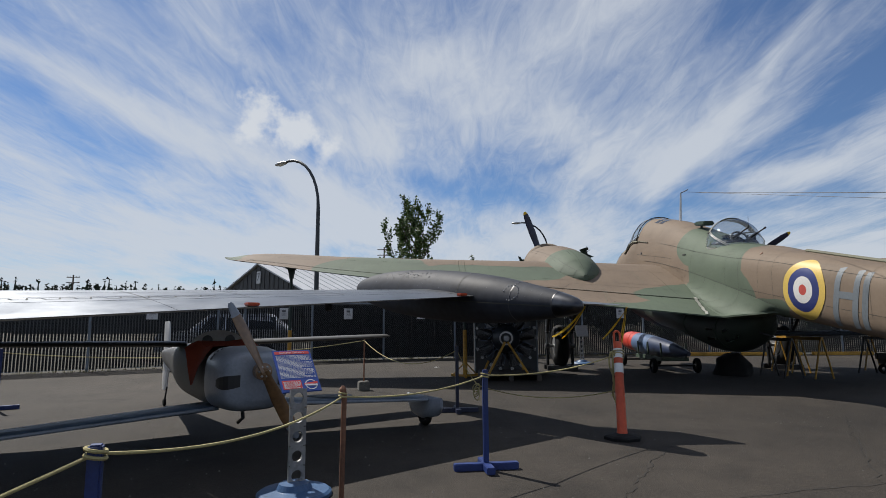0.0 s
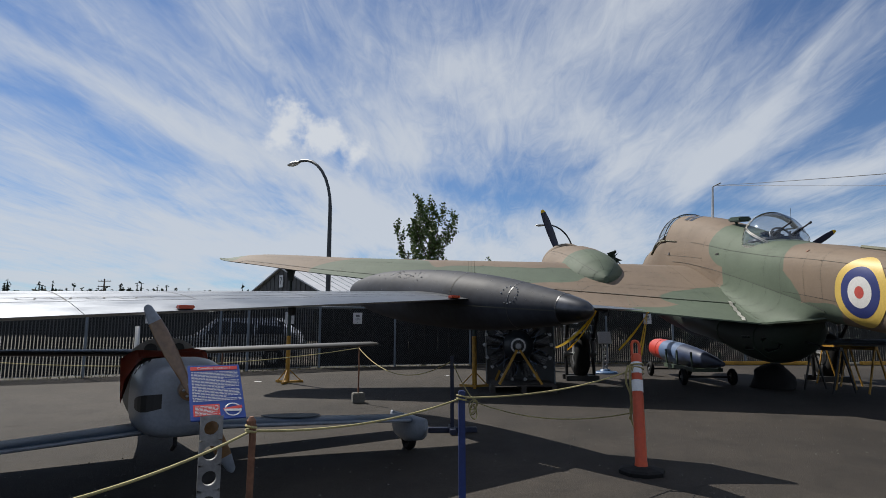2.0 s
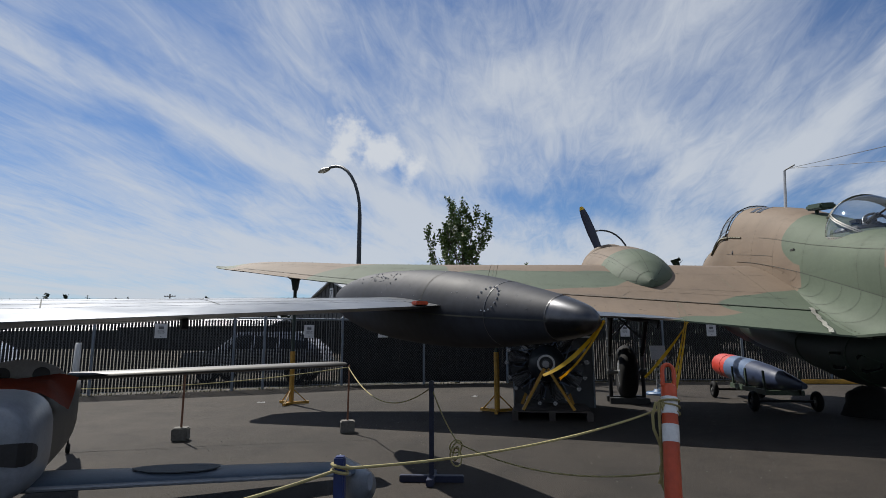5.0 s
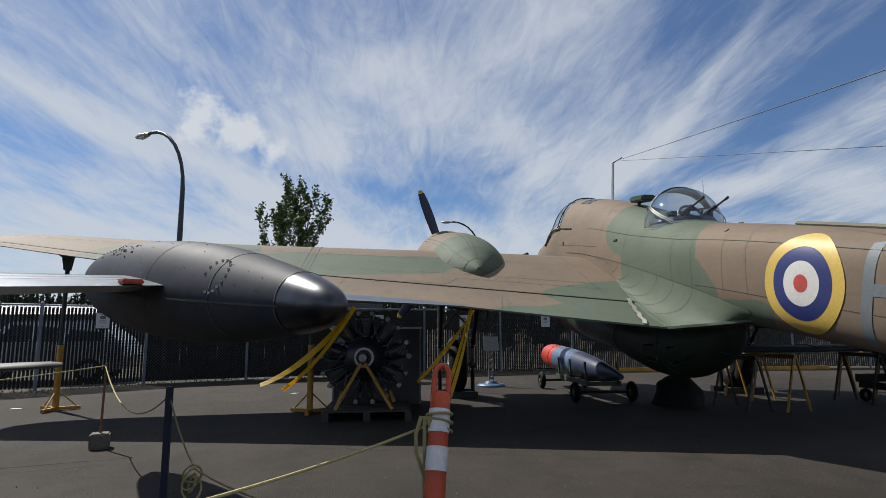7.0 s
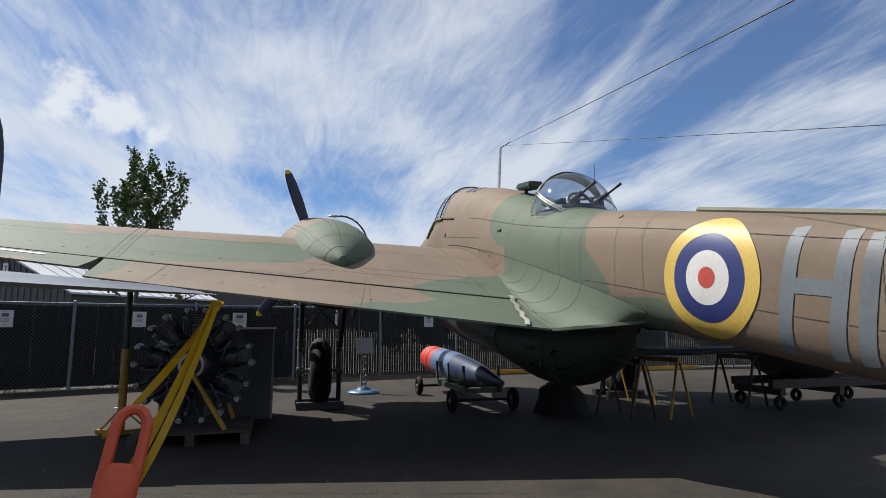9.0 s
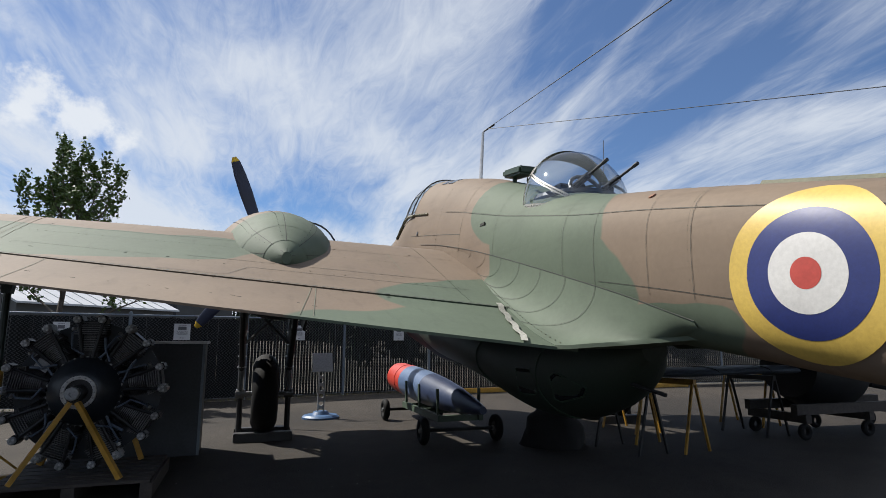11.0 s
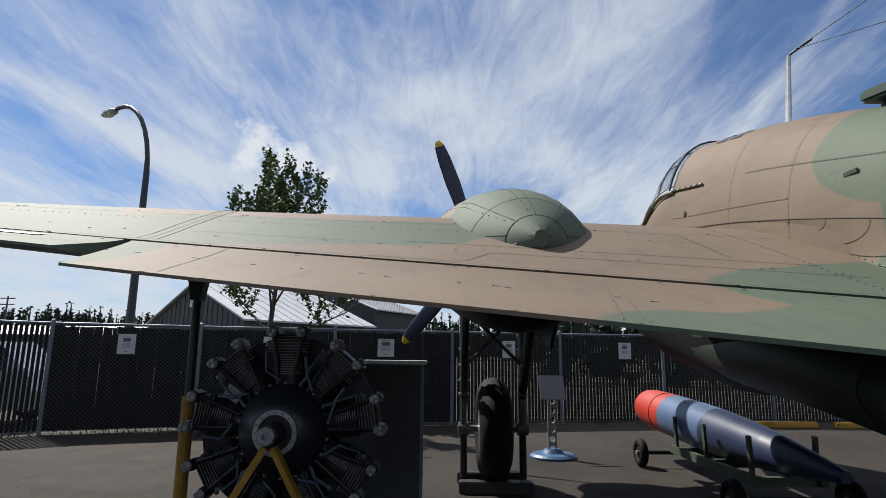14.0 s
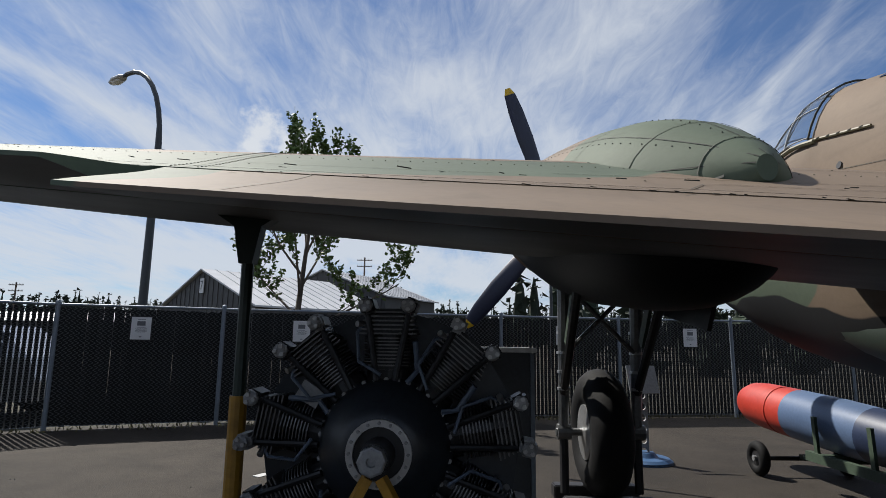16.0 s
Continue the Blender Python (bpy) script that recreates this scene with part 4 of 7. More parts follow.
def blister_point(y, e, lift=0.0):
    t, b, wd = table(rows, y)
    return Vector((BX - 0.13 - (wd + lift) * math.cos(e), y, (t + b) / 2 + ((t - b) / 2 + lift) * math.sin(e)))


blister = part("belly_blister", loft([[blister_point(lerp(10.3, 17.0, i / 40), 2 * math.pi * k / 28) for k in range(28)] for i in range(41)]), "interior_green", bomber, "dark green underside gun position", True)
for corners in (((10.78, -0.5), (10.86, -0.66), (11.18, -0.66), (11.24, -0.56), (11.22, -0.06), (11.16, -0.0), (11.1, -0.02)), ((11.5, -0.42), (11.55, -0.48), (11.8, -0.5), (11.84, -0.44), (11.82, 0.1), (11.55, 0.1))):
    pane = [blister_point(y, e, 0.008) for y, e in corners]
    bm = bmesh.new()
    bm.faces.new([bm.verts.new(p) for p in pane])
    win = part("blister_window", bm, "car_glass", blister, "black side window")
    part("window_frame", tube(pane + pane[:1], 0.008, 6), "finder_green", win)
for y in (11.34, 12.6):
    part("blister_rib", tube([blister_point(y + 0.12 * math.cos(1.5 * e), e, 0.003) for e in (lerp(-1.4, 0.6, k / 12) for k in range(13))], 0.008, 6), "finder_green", blister)
part("belly_gun", tube([(5.75, 10.6, 1.06), (5.8, 10.12, 0.98)], 0.016, 8), "black", blister)
# engines on the wing
NX = 3.06
NAC = [(12.60, 2.29, 2.16, 0.05), (12.72, 2.39, 2.04, 0.17), (12.96, 2.55, 1.82, 0.36), (13.3, 2.74, 1.64, 0.56), (13.8, 2.94, 1.62, 0.68), (14.5, 3.13, 1.68, 0.77), (15.2, 3.28, 1.78, 0.81), (16.0, 3.4, 2.05, 0.81), (16.6, 3.45, 2.25, 0.7), (16.75, 3.38, 2.36, 0.6)]


def nacelle_point(y, a, lift=0.0, cx=NX):
    t, b, w_ = table(NAC, y)
    return Vector((cx - (w_ + lift) * math.sin(a) + (0.11 if cx < BX else -0.11) * min(1, max(0, (16.6 - y) / 2.6)), y, (t + b) / 2 + ((t - b) / 2 + lift) * math.cos(a)))


for cx in (NX, 2 * BX - NX):
    rings = [[nacelle_point(lerp(12.60, 16.75, i / 36), 2 * math.pi * k / 32, 0, cx) for k in range(32)] for i in range(37)]
    nac = part("engine_nacelle", loft(rings), "camo_nac", bomber, "green and brown bulged engine nacelle", True)
    # dark ribbon painting the contact shadow where nacelle meets wing
    part("nacelle_shadow_gap", ribbon([nacelle_point(lerp(12.7, 13.6, i / 8), radians(92), 0.004, cx) for i in range(9)], 0.02, (-1, 0, 0.3)), "seam", nac)
    for a in (0, 38, -38, 70, -70):
        part("panel_seam", ribbon([nacelle_point(lerp(12.6, 16.4, i / 16), radians(a), 0.004, cx) for i in range(17)], 0.006, (-math.sin(radians(a)), -0.2, math.cos(radians(a)))), "seam", nac)
    for y in (12.8, 13.18, 13.95, 15.4):
        part("panel_seam", ribbon([nacelle_point(y, radians(lerp(-90, 90, k / 16)), 0.004, cx) for k in range(17)], 0.008, [(-math.sin(radians(lerp(-90, 90, k / 16))), -0.2, math.cos(radians(lerp(-90, 90, k / 16)))) for k in range(17)]), "seam", nac)
    rv = bmesh.new()
    for a in (8, 44, -32):
        for i in range(34):
            box((0.007, 0.007, 0.006), Matrix.Translation(nacelle_point(lerp(12.8, 16.3, i / 34), radians(a), 0.0, cx)), rv)
    tagged(part("rivets", rv, "seam", nac), kind="stuff")
    HUB = Vector((cx, 17.0, 2.92))
    ax = Vector((0, 0.978, 0.208))
    prop = part("propeller_hub", lathe([(-0.3, 0.16), (0.0, 0.17), (0.2, 0.13), (0.32, 0.05)], along(HUB, ax), 16), "dark_metal", bomber, smooth=True)
    part("cowl_ring", torus(along((cx, 16.7, 2.86), ax), 0.6, 0.1, 36, 8, 1.8), "camo_wing", nac, "rounded cowling lip", True)
    for ang in ((-21, -141, 99) if cx < BX else (56, 176, -64)):
        rd = Vector((math.sin(radians(ang)), -0.208 * math.cos(radians(ang)), 0.978 * math.cos(radians(ang))))
        tg = ax.cross(rd).normalized()
        rr = []
        for r, ch, tw in ((0.12, 0.05, 60), (0.35, 0.08, 48), (0.7, 0.12, 36), (1.1, 0.125, 27), (1.45, 0.105, 20), (1.66, 0.075, 17), (1.74, 0.035, 16)):
            cvec = tg * math.cos(radians(tw)) + ax * math.sin(radians(tw))
            nvec = rd.cross(cvec)
            rr.append([HUB + rd * r + cvec * ch * math.cos(b) + nvec * 0.018 * math.sin(b) for b in (2 * math.pi * k / 12 for k in range(12))])
        blade = part("propeller_blade", loft(rr[:6]), "navy", prop, "dark blue-black blade", True)
        part("blade_tip", loft(rr[5:]), "tape", blade, "yellow blade tip", True)
    # main wheel and legs
    wx = cx + 0.04
    gear = part("main_wheel", torus(along((wx, 15.35, 0.62), (1, 0, 0)), 0.37, 0.19, 40, 14, 0.95), "rubber", bomber, "large black main wheel", True)
    part("wheel_hub", lathe([(-0.17, 0.05), (-0.15, 0.24), (0.15, 0.24), (0.17, 0.05)], along((wx, 15.35, 0.62), (1, 0, 0)), 24), "alu_dull", gear)
    for s in (-1, 1):
        lx = wx + s * 0.33
        leg = part("gear_leg", tube([(lx, 15.35, 0.58), (lx, 15.3, 1.25), (lx, 15.2, 2.1)], [0.045, 0.05, 0.065], 10), "steel", bomber)
        part("axle_end", lathe([(-0.06, 0.07), (0.06, 0.07)], along((lx, 15.35, 0.62), (1, 0, 0)), 12), "steel", leg)
        part("drag_strut", tube([(lx, 15.32, 0.95), (lx + s * 0.02, 14.6, 1.85)], 0.04, 8), "dark_metal", leg)
        part("leg_plate", box((0.03, 0.1, 0.5), Matrix.Translation((lx, 15.0, 1.6)) @ pose(0, 0, 0, 35, 0, 0)), "cart_green", leg)
        for zc in (1.0, 1.15, 1.32, 1.5):
            part("hose_clip", lathe([(-0.012, 0.062), (0.012, 0.062)], along((lx, 15.3, zc), (0, 0, 1)), 10), "alu_dull", leg)
        part("cross_brace", tube([(lx, 15.27, 1.3), (wx - s * 0.33, 15.22, 1.95)], 0.022, 6), "steel", leg)
        part("jack_post", tube([(lx, 15.35, 0.1), (lx, 15.35, 0.58)], 0.04, 8), "black", leg)
    part("axle", tube([(wx - 0.4, 15.35, 0.62), (wx + 0.4, 15.35, 0.62)], 0.035, 8), "steel", gear)
    part("gear_door", box((0.03, 1.3, 0.3), Matrix.Translation((wx + 0.45, 14.6, 1.75)) @ pose(0, 0, 0, 10, 12, 0)), "under", bomber)
    for dy in (-0.25, 0.25):
        solo("wheel_block", box((0.78, 0.16, 0.12), Matrix.Translation((wx, 15.35 + dy, 0.06)), bevel=0.01), "black", "black timber block chocking a main wheel", "chock", "wheel chocks")


def prism_between(a, b, w, h, bm=None, up=(0, 0, 1)):
    """A rectangular bar from a to b."""
    a, b = Vector(a), Vector(b)
    d = b - a
    m = Matrix.Translation((a + b) / 2) @ d.to_track_quat("X", "Z").to_matrix().to_4x4()
    return box((d.length, w, h), m, bm)


# ---- jet trainer: wing and tip tank ----
jet = thing("jet_aircraft_wing", "bare metal jet wing with a dark grey tip tank", "aircraft", (-3.0, 5.6, 0))
TA, TB = Vector((1.55, 6.37, 1.42)), Vector((-1.62, 10.80, 1.90))
TD = (TB - TA).normalized()
TL = (TB - TA).length
OUT = Vector((0.813, 0.582, 0)).normalized()
TANK = [(0.0, 0.02), (0.03, 0.062), (0.1, 0.098), (0.33, 0.152), (0.75, 0.22), (1.3, 0.295), (2.0, 0.35), (2.8, 0.375), (3.5, 0.37), (4.2, 0.33), (4.8, 0.25), (5.2, 0.16), (TL - 0.02, 0.03)]


def tank_r(s):
    return table(TANK, s)[0]


TU = OUT.cross(TD).normalized()
if TU.z < 0:
    TU = -TU


def tank_point(s, a, lift=0.0):
    r = tank_r(s) + lift
    return TA + TD * s + (OUT * math.sin(a) + TU * math.cos(a)) * r


tank = part("tip_tank", loft([[tank_point(lerp(0.33, TL - 0.02, i / 50), 2 * math.pi * k / 36) for k in range(36)] for i in range(51)]), "tank_grey", jet, "dark grey worn fuel tank", True)
part("tank_tail_cone", loft([[tank_point(lerp(0.0, 0.335, i / 12), 2 * math.pi * k / 36) for k in range(36)] for i in range(13)]), "tank_cone", tank, "shiny worn metal tail cone", True)
for s in (0.33, 0.95, 1.9, 3.4):
    part("tank_seam", ribbon([tank_point(s, 2 * math.pi * k / 36, 0.002) for k in range(37)], 0.012, [tank_point(s, 2 * math.pi * k / 36, 1) - tank_point(s, 2 * math.pi * k / 36) for k in range(37)]), "tank_tip" if s < 1 else "seam", tank)
part("tank_seam", ribbon([tank_point(lerp(0.3, 4.9, i / 30), radians(-97), 0.003) for i in range(31)], 0.012, -OUT), "seam", tank)
ring = bmesh.new()
for k in range(14):
    a = 2 * math.pi * k / 14 * 0.85
    p = tank_point(0.95 + 0.11 * math.cos(a), radians(-62) + 0.42 * math.sin(a), 0.002)
    box((0.011, 0.011, 0.011), Matrix.Translation(p), ring)
tagged(part("fuel_cap_rivets", ring, "chip", tank, "ring of bare rivets"), kind="stuff")
chips = bmesh.new()
random.seed(5)
for k in range(40):
    p = tank_point(random.gauss(3.1, 0.35), radians(random.gauss(-38, 6)), 0.002)
    box((random.uniform(0.006, 0.035), random.uniform(0.004, 0.012), 0.003), Matrix.Translation(p) @ pose(0, 0, 0, 0, 30, random.uniform(0, 180)), chips)
for k in range(30):
    p = tank_point(random.uniform(0.5, 4.3), radians(random.uniform(-80, -10)), 0.001)
    box((random.uniform(0.003, 0.007),) * 2 + (0.003,), Matrix.Translation(p), chips)
tagged(part("paint_chips", chips, "chip", tank, "flaked bare metal chips"), kind="stuff")
# stabilising fin on the tank's outer side
fo = []
for o, s0, s1, th in ((0.12, 0.5, 2.1, 0.035), (0.45, 0.3, 1.6, 0.028), (0.82, 0.02, 0.95, 0.014), (0.86, 0.08, 0.88, 0.004)):
    c = [TA + OUT * o + TD * lerp(s0, s1, f) + Vector((0, 0, 0.02 + (lerp(th, -th, 0) if up else -th) * math.sin(math.pi * min(1, f * 1.02)))) for up, f in [(1, i / 8) for i in range(9)] + [(0, i / 8) for i in range(8, -1, -1)]]
    fo.append(c)
part("tank_fin", loft(fo), "alu", tank, "bare metal stabilising fin", True)

# wing: from the tank towards the jet's body, out of view
WU = Vector((-0.722, -0.692, 0)).normalized()
WV = Vector((-0.692, 0.722, 0)).normalized()
W0 = Vector((0.3, 7.34, 1.585))


def jet_wing(s, f, upper=True, lift=0.0):
    """s metres from the tip along the wing, f the fraction of the chord from the near edge."""
    c = lerp(1.5, 3.5, max(0, s) / 4.8)
    h = foil(1 - f, 0.095) * c
    p = W0 + WU * s + WV * (c * f) + Vector((0, 0, -0.062 * s + 0.062 * c * f))
    return p + Vector((0, 0, (h * 0.95 + lift) if upper else (-h * 0.8 - lift)))


def jet_ring(s, f0, f1, n=12):
    fs = [lerp(f0, f1, 0.5 - 0.5 * math.cos(math.pi * i / n)) for i in range(n + 1)]
    r = [jet_wing(s, f) for f in fs] + [jet_wing(s, f, False, 0.003) for f in reversed(fs)]
    return r


jw = part("wing", loft([jet_ring(lerp(-0.5, 6.6, i / 30), 0.255, 1.0) for i in range(31)]), "alu", jet, "polished bare metal wing", True)
part("aileron", loft([jet_ring(lerp(0.0, 3.55, i / 12), 0.0, 0.248) for i in range(13)]), "alu", jw, "bare metal aileron", True)
part("flap", loft([jet_ring(lerp(3.556, 6.5, i / 12), 0.0, 0.248) for i in range(13)]), "alu", jw, "bare metal flap", True)
part("wing_root_fairing", loft([jet_ring(lerp(-0.5, -0.02, i / 4), 0.0, 0.26) for i in range(5)]), "alu", jw, smooth=True)
for f in (0.36, 0.52, 0.7):
    part("panel_seam", ribbon([jet_wing(lerp(-0.3, 6.3, i / 40), f) for i in range(41)], 0.014, (0, 0, 1), 0.003), "seam", jw)
for s in (0.6, 1.5, 2.6, 3.56, 4.7, 5.8):
    part("panel_seam", ribbon([jet_wing(s, lerp(0.26, 0.9, i / 12)) for i in range(13)], 0.009, (0, 0, 1), 0.003), "seam", jw)
# stepped access covers towards the root
st = [jet_wing(2.9 + 0.12 * (i // 2) + (0.02 if i % 2 else 0.0), 0.31 + (0.03 if i % 4 in (1, 2) else 0.0)) for i in range(60)]
part("cover_edge", ribbon(st, 0.022, (0, 0, 1), 0.005), "seam", jw)
for s in (0.03, 2.87):
    p = jet_wing(s, 0.0)
    part("edge_marker", box((0.12, 0.09, 0.03), Matrix.Translation(p + WV * 0.05 + Vector((0, 0, 0.025))) @ pose(0, 0, 0, 0, 0, 44), bevel=0.008), "orange", jw, "small orange-red edge marker")
part("hinge_bracket", lathe([(-0.02, 0.05), (0.02, 0.05)], along(jet_wing(1.75, 0.22, False) - Vector((0, 0, 0.03)), WU), 12), "dark_metal", jw)
part("lightening_slot", ribbon([jet_wing(lerp(2.0, 2.6, i / 4), 0.2, False, 0.004) for i in range(5)], 0.05, (0, 0, -1)), "seam", jw)
# the rest of the jet, just outside the walk's view
jb = W0 + WU * 6.9 + WV * 1.5
solo_body = part("fuselage", loft([[jb + WV * y + Vector((0, 0, -0.1)) + (WU * math.cos(a) * r + Vector((0, 0, 1)) * math.sin(a) * r) for a in (2 * math.pi * k / 24 for k in range(24))] for y, r in ((-5, 0.3), (-2.5, 0.6), (0, 0.72), (2.5, 0.66), (4.5, 0.35), (5.0, 0.1))]), "alu", jet, smooth=True)
part("landing_leg", tube([jb + Vector((0, 0, -0.6)), Vector((jb.x, jb.y, 0.0))], 0.07), "steel", jet)

# ---- small homebuilt aircraft ----
QH = Vector((-1.62, 5.15, 0.83))
QA = Vector((-0.575, 0.818, 0)).normalized()
QO = Vector((0.818, 0.575, 0)).normalized()
quick = thing("homebuilt_aircraft", "small weathered white canard aeroplane with wooden propeller", "aircraft", (QH.x - 1, QH.y + 1.4, 0))
QB = [  # back from the hub, half width, top, bottom
    (0.05, 0.15, 0.93, 0.58), (0.09, 0.25, 0.975, 0.51), (0.18, 0.30, 1.0, 0.475), (0.35, 0.325, 1.02, 0.46), (0.62, 0.335, 1.03, 0.45), (0.64, 0.30, 1.01, 0.45), (0.8, 0.30, 1.0, 0.43), (1.4, 0.31, 0.98, 0.43), (2.2, 0.3, 1.02, 0.45), (3.2, 0.2, 0.97, 0.56), (4.4, 0.1, 0.88, 0.66), (4.9, 0.04, 0.84, 0.72)]


def qpt(s, a, lift=0.0):
    w_, t, b = table(QB, s)
    e = 2 / 3.3
    sn, cs = math.sin(a), math.cos(a)
    return Vector((QH.x, QH.y, 0)) + QA * s + QO * (w_ + lift) * math.copysign(abs(sn) ** e, sn) + Vector((0, 0, (t + b) / 2 + ((t - b) / 2 + lift) * math.copysign(abs(cs) ** e, cs)))


qf = part("fuselage", loft([[qpt(lerp(0.62, 4.9, i / 44), 2 * math.pi * k / 32) for k in range(32)] for i in range(45)]), "quick_body", quick, "weathered grey fibreglass body", True)
part("cowling", loft([[qpt(lerp(0.05, 0.622, (i / 16) ** 1.5), 2 * math.pi * k / 32, 0.006) for k in range(32)] for i in range(17)]), "quick_white", qf, "pale silver-blue engine cowling", True)
part("cowl_seam", ribbon([qpt(0.62, 2 * math.pi * k / 32, 0.003) for k in range(33)], 0.008, [qpt(0.62, 2 * math.pi * k / 32, 1) - qpt(0.62, 2 * math.pi * k / 32) for k in range(33)]), "seam", qf)
for s in (-1, 1):
    bm = loft([[qpt(d_, s * radians(lerp(90 - g_, 92 + g_, k / 6)), 0.012) for k in range(7)] for d_, g_ in ((0.052, 5.5), (0.07, 5), (0.09, 4.6), (0.13, 3.8), (0.18, 2.6), (0.22, 1.4), (0.25, 0.3))], False, False)
    part("cooling_inlet", bm, "black", qf, "dark cooling inlet")
for k in range(4):
    c = qpt(0.5, radians(-60 + 10 * k), 0.004)
    part("cowl_hole", lathe([(0, 0.02), (0.004, 0.02)], along(c, c - (Vector((QH.x, QH.y, 0.8)) + QA * 0.5)), 12), "black", qf)
part("spinner_plate", lathe([(-0.02, 0.075), (0.07, 0.075), (0.075, 0.06), (0.09, 0.03)], along(QH, -QA), 20), "wood_light", quick, "varnished propeller boss")
for k in range(6):
    c_ = QH - QA * 0.072 + (QO * math.cos(k * math.pi / 3) + Vector((0, 0, 1)) * math.sin(k * math.pi / 3)) * 0.045
    part("hub_bolt", lathe([(0, 0.011), (0.016, 0.011), (0.02, 0.006)], along(c_, -QA), 6), "alu_dull", quick)
for ang in (28, 208):
    rd = (-QO * math.sin(radians(ang)) + Vector((0, 0, 1)) * math.cos(radians(ang))).normalized()
    tg = QA.cross(rd)
    rr = []
    for r, ch, tw in ((0.0, 0.05, 50), (0.12, 0.052, 46), (0.28, 0.062, 36), (0.45, 0.06, 27), (0.55, 0.05, 22), (0.66, 0.03, 18), (0.68, 0.012, 18)):
        cv = tg * math.cos(radians(tw)) + QA * math.sin(radians(tw))
        nv = rd.cross(cv)
        rr.append([QH - QA * 0.07 + rd * r + cv * ch * math.cos(b) + nv * 0.014 * math.sin(b) for b in (2 * math.pi * k / 12 for k in range(12))])
    bl = part("propeller_blade", loft(rr[:5]), "wood_light", quick, "varnished wooden blade", True)
    part("blade_tip", loft(rr[4:]), "quick_white", bl, "pale grey blade tip", True)


def quick_wing(name, s0, z0, z1, half, c0, c1, mat, sweep, label, th=0.12):
    out = []
    for sd in (1, -1):
        rr = []
        for f in (0.0, 0.1, 0.3, 0.5, 0.7, 0.9, 0.97, 1.0):
            c = lerp(c0, c1, f) * (0.6 if f == 1.0 else 0.9 if f == 0.97 else 1)
            p = Vector((QH.x, QH.y, 0)) + QA * (s0 + sweep * f) + QO * sd * lerp(0.2, half, f) + Vector((0, 0, lerp(z0, z1, f)))
            ring = []
            for i in range(20):
                a = 2 * math.pi * i / 20
                ff = 0.5 - 0.5 * math.cos(a)
                h = foil(ff, th) * c
                ring.append(p + QA * (c * (ff - 0.4)) + Vector((0, 0, h * 1.2 if a < math.pi else -h * 0.7)))
            rr.append(ring)
        out.append(part(name, loft(rr), mat, quick, label, True))
    return out


canards = quick_wing("canard_wing", 0.85, 0.45, 0.33, 2.3, 0.62, 0.5, "quick_blue", 0.0, "faded blue-grey front wing")
quick_wing("main_wing", 2.45, 1.0, 1.05, 2.7, 0.62, 0.5, "quick_grey", 0.1, "white rear wing")
pp = Vector((QH.x, QH.y, 0)) + QA * 0.86
bm = plate([(0.27 * math.cos(a) * (1 + 0.12 * math.sin(3 * a)), 0.15 * math.sin(a) * (1 + 0.1 * math.cos(2 * a))) for a in (2 * math.pi * k / 18 for k in range(18))], 0.006, Matrix.Translation(pp + QO * 1.05 + Vector((0, 0, 0.452))) @ Matrix.Rotation(math.atan2(QO.y, QO.x), 4, "Z") @ pose(0, 0, 0, 0, 3.0, 0))
for cw in canards:
    sd = 1 if cw is canards[0] else -1
    part("leading_edge", tube([Vector((QH.x, QH.y, 0)) + QA * (0.85 - 0.392 * lerp(0.62, 0.5, f)) + QO * sd * lerp(0.24, 2.2, f) + Vector((0, 0, lerp(0.45, 0.33, f) + 0.008)) for f in (0, 0.25, 0.5, 0.75, 1.0)], 0.016, 8), "quick_white", cw, "pale worn front edge")
part("primer_patch", bm, "patch", canards[0], "dark bare repair patch")
for sd in (1, -1):
    c = pp + QO * sd * 2.3
    prof = [(-0.36, 0.02, 0.3), (-0.27, 0.08, 0.2), (0.0, 0.11, 0.14), (0.22, 0.08, 0.17), (0.4, 0.015, 0.3)]
    rings = []
    for s, w_, zb in prof:
        rings.append([c + QA * s + QO * w_ * math.sin(a) + Vector((0, 0, (0.4 + zb) / 2 + (0.4 - zb + 0.02) / 2 * math.cos(a))) for a in (2 * math.pi * k / 16 for k in range(16))])
    sp = part("wheel_spat", loft([[v + Vector((0, 0, -0.045)) for v in r] for r in rings]), "quick_white", quick, "white wheel fairing", True)
    part("wheel", torus(along(c + Vector((0, 0, 0.125)), QO), 0.085, 0.04, 20, 8), "rubber", sp, smooth=True)
# tail fin, tail wheel
tp = Vector((QH.x, QH.y, 0)) + QA * 4.65
part("tail_fin", loft([[tp + QA * (c * math.cos(a) * 0.5 + o) + QO * 0.03 * math.sin(a) + Vector((0, 0, z)) for a in (2 * math.pi * k / 14 for k in range(14))] for z, c, o in ((0.25, 0.32, 0.05), (0.6, 0.5, 0.0), (0.95, 0.46, 0.02), (1.25, 0.36, 0.08), (1.29, 0.25, 0.09))]), "white", quick, "white tail fin", True)
part("tail_wheel", torus(along(tp + Vector((0, 0, 0.06)), QO), 0.04, 0.022, 14, 6), "rubber", quick)
part("tail_spring", tube([tp + Vector((0, 0, 0.06)), tp + Vector((0, 0, 0.3)) - QA * 0.15], 0.012, 6), "black", quick)
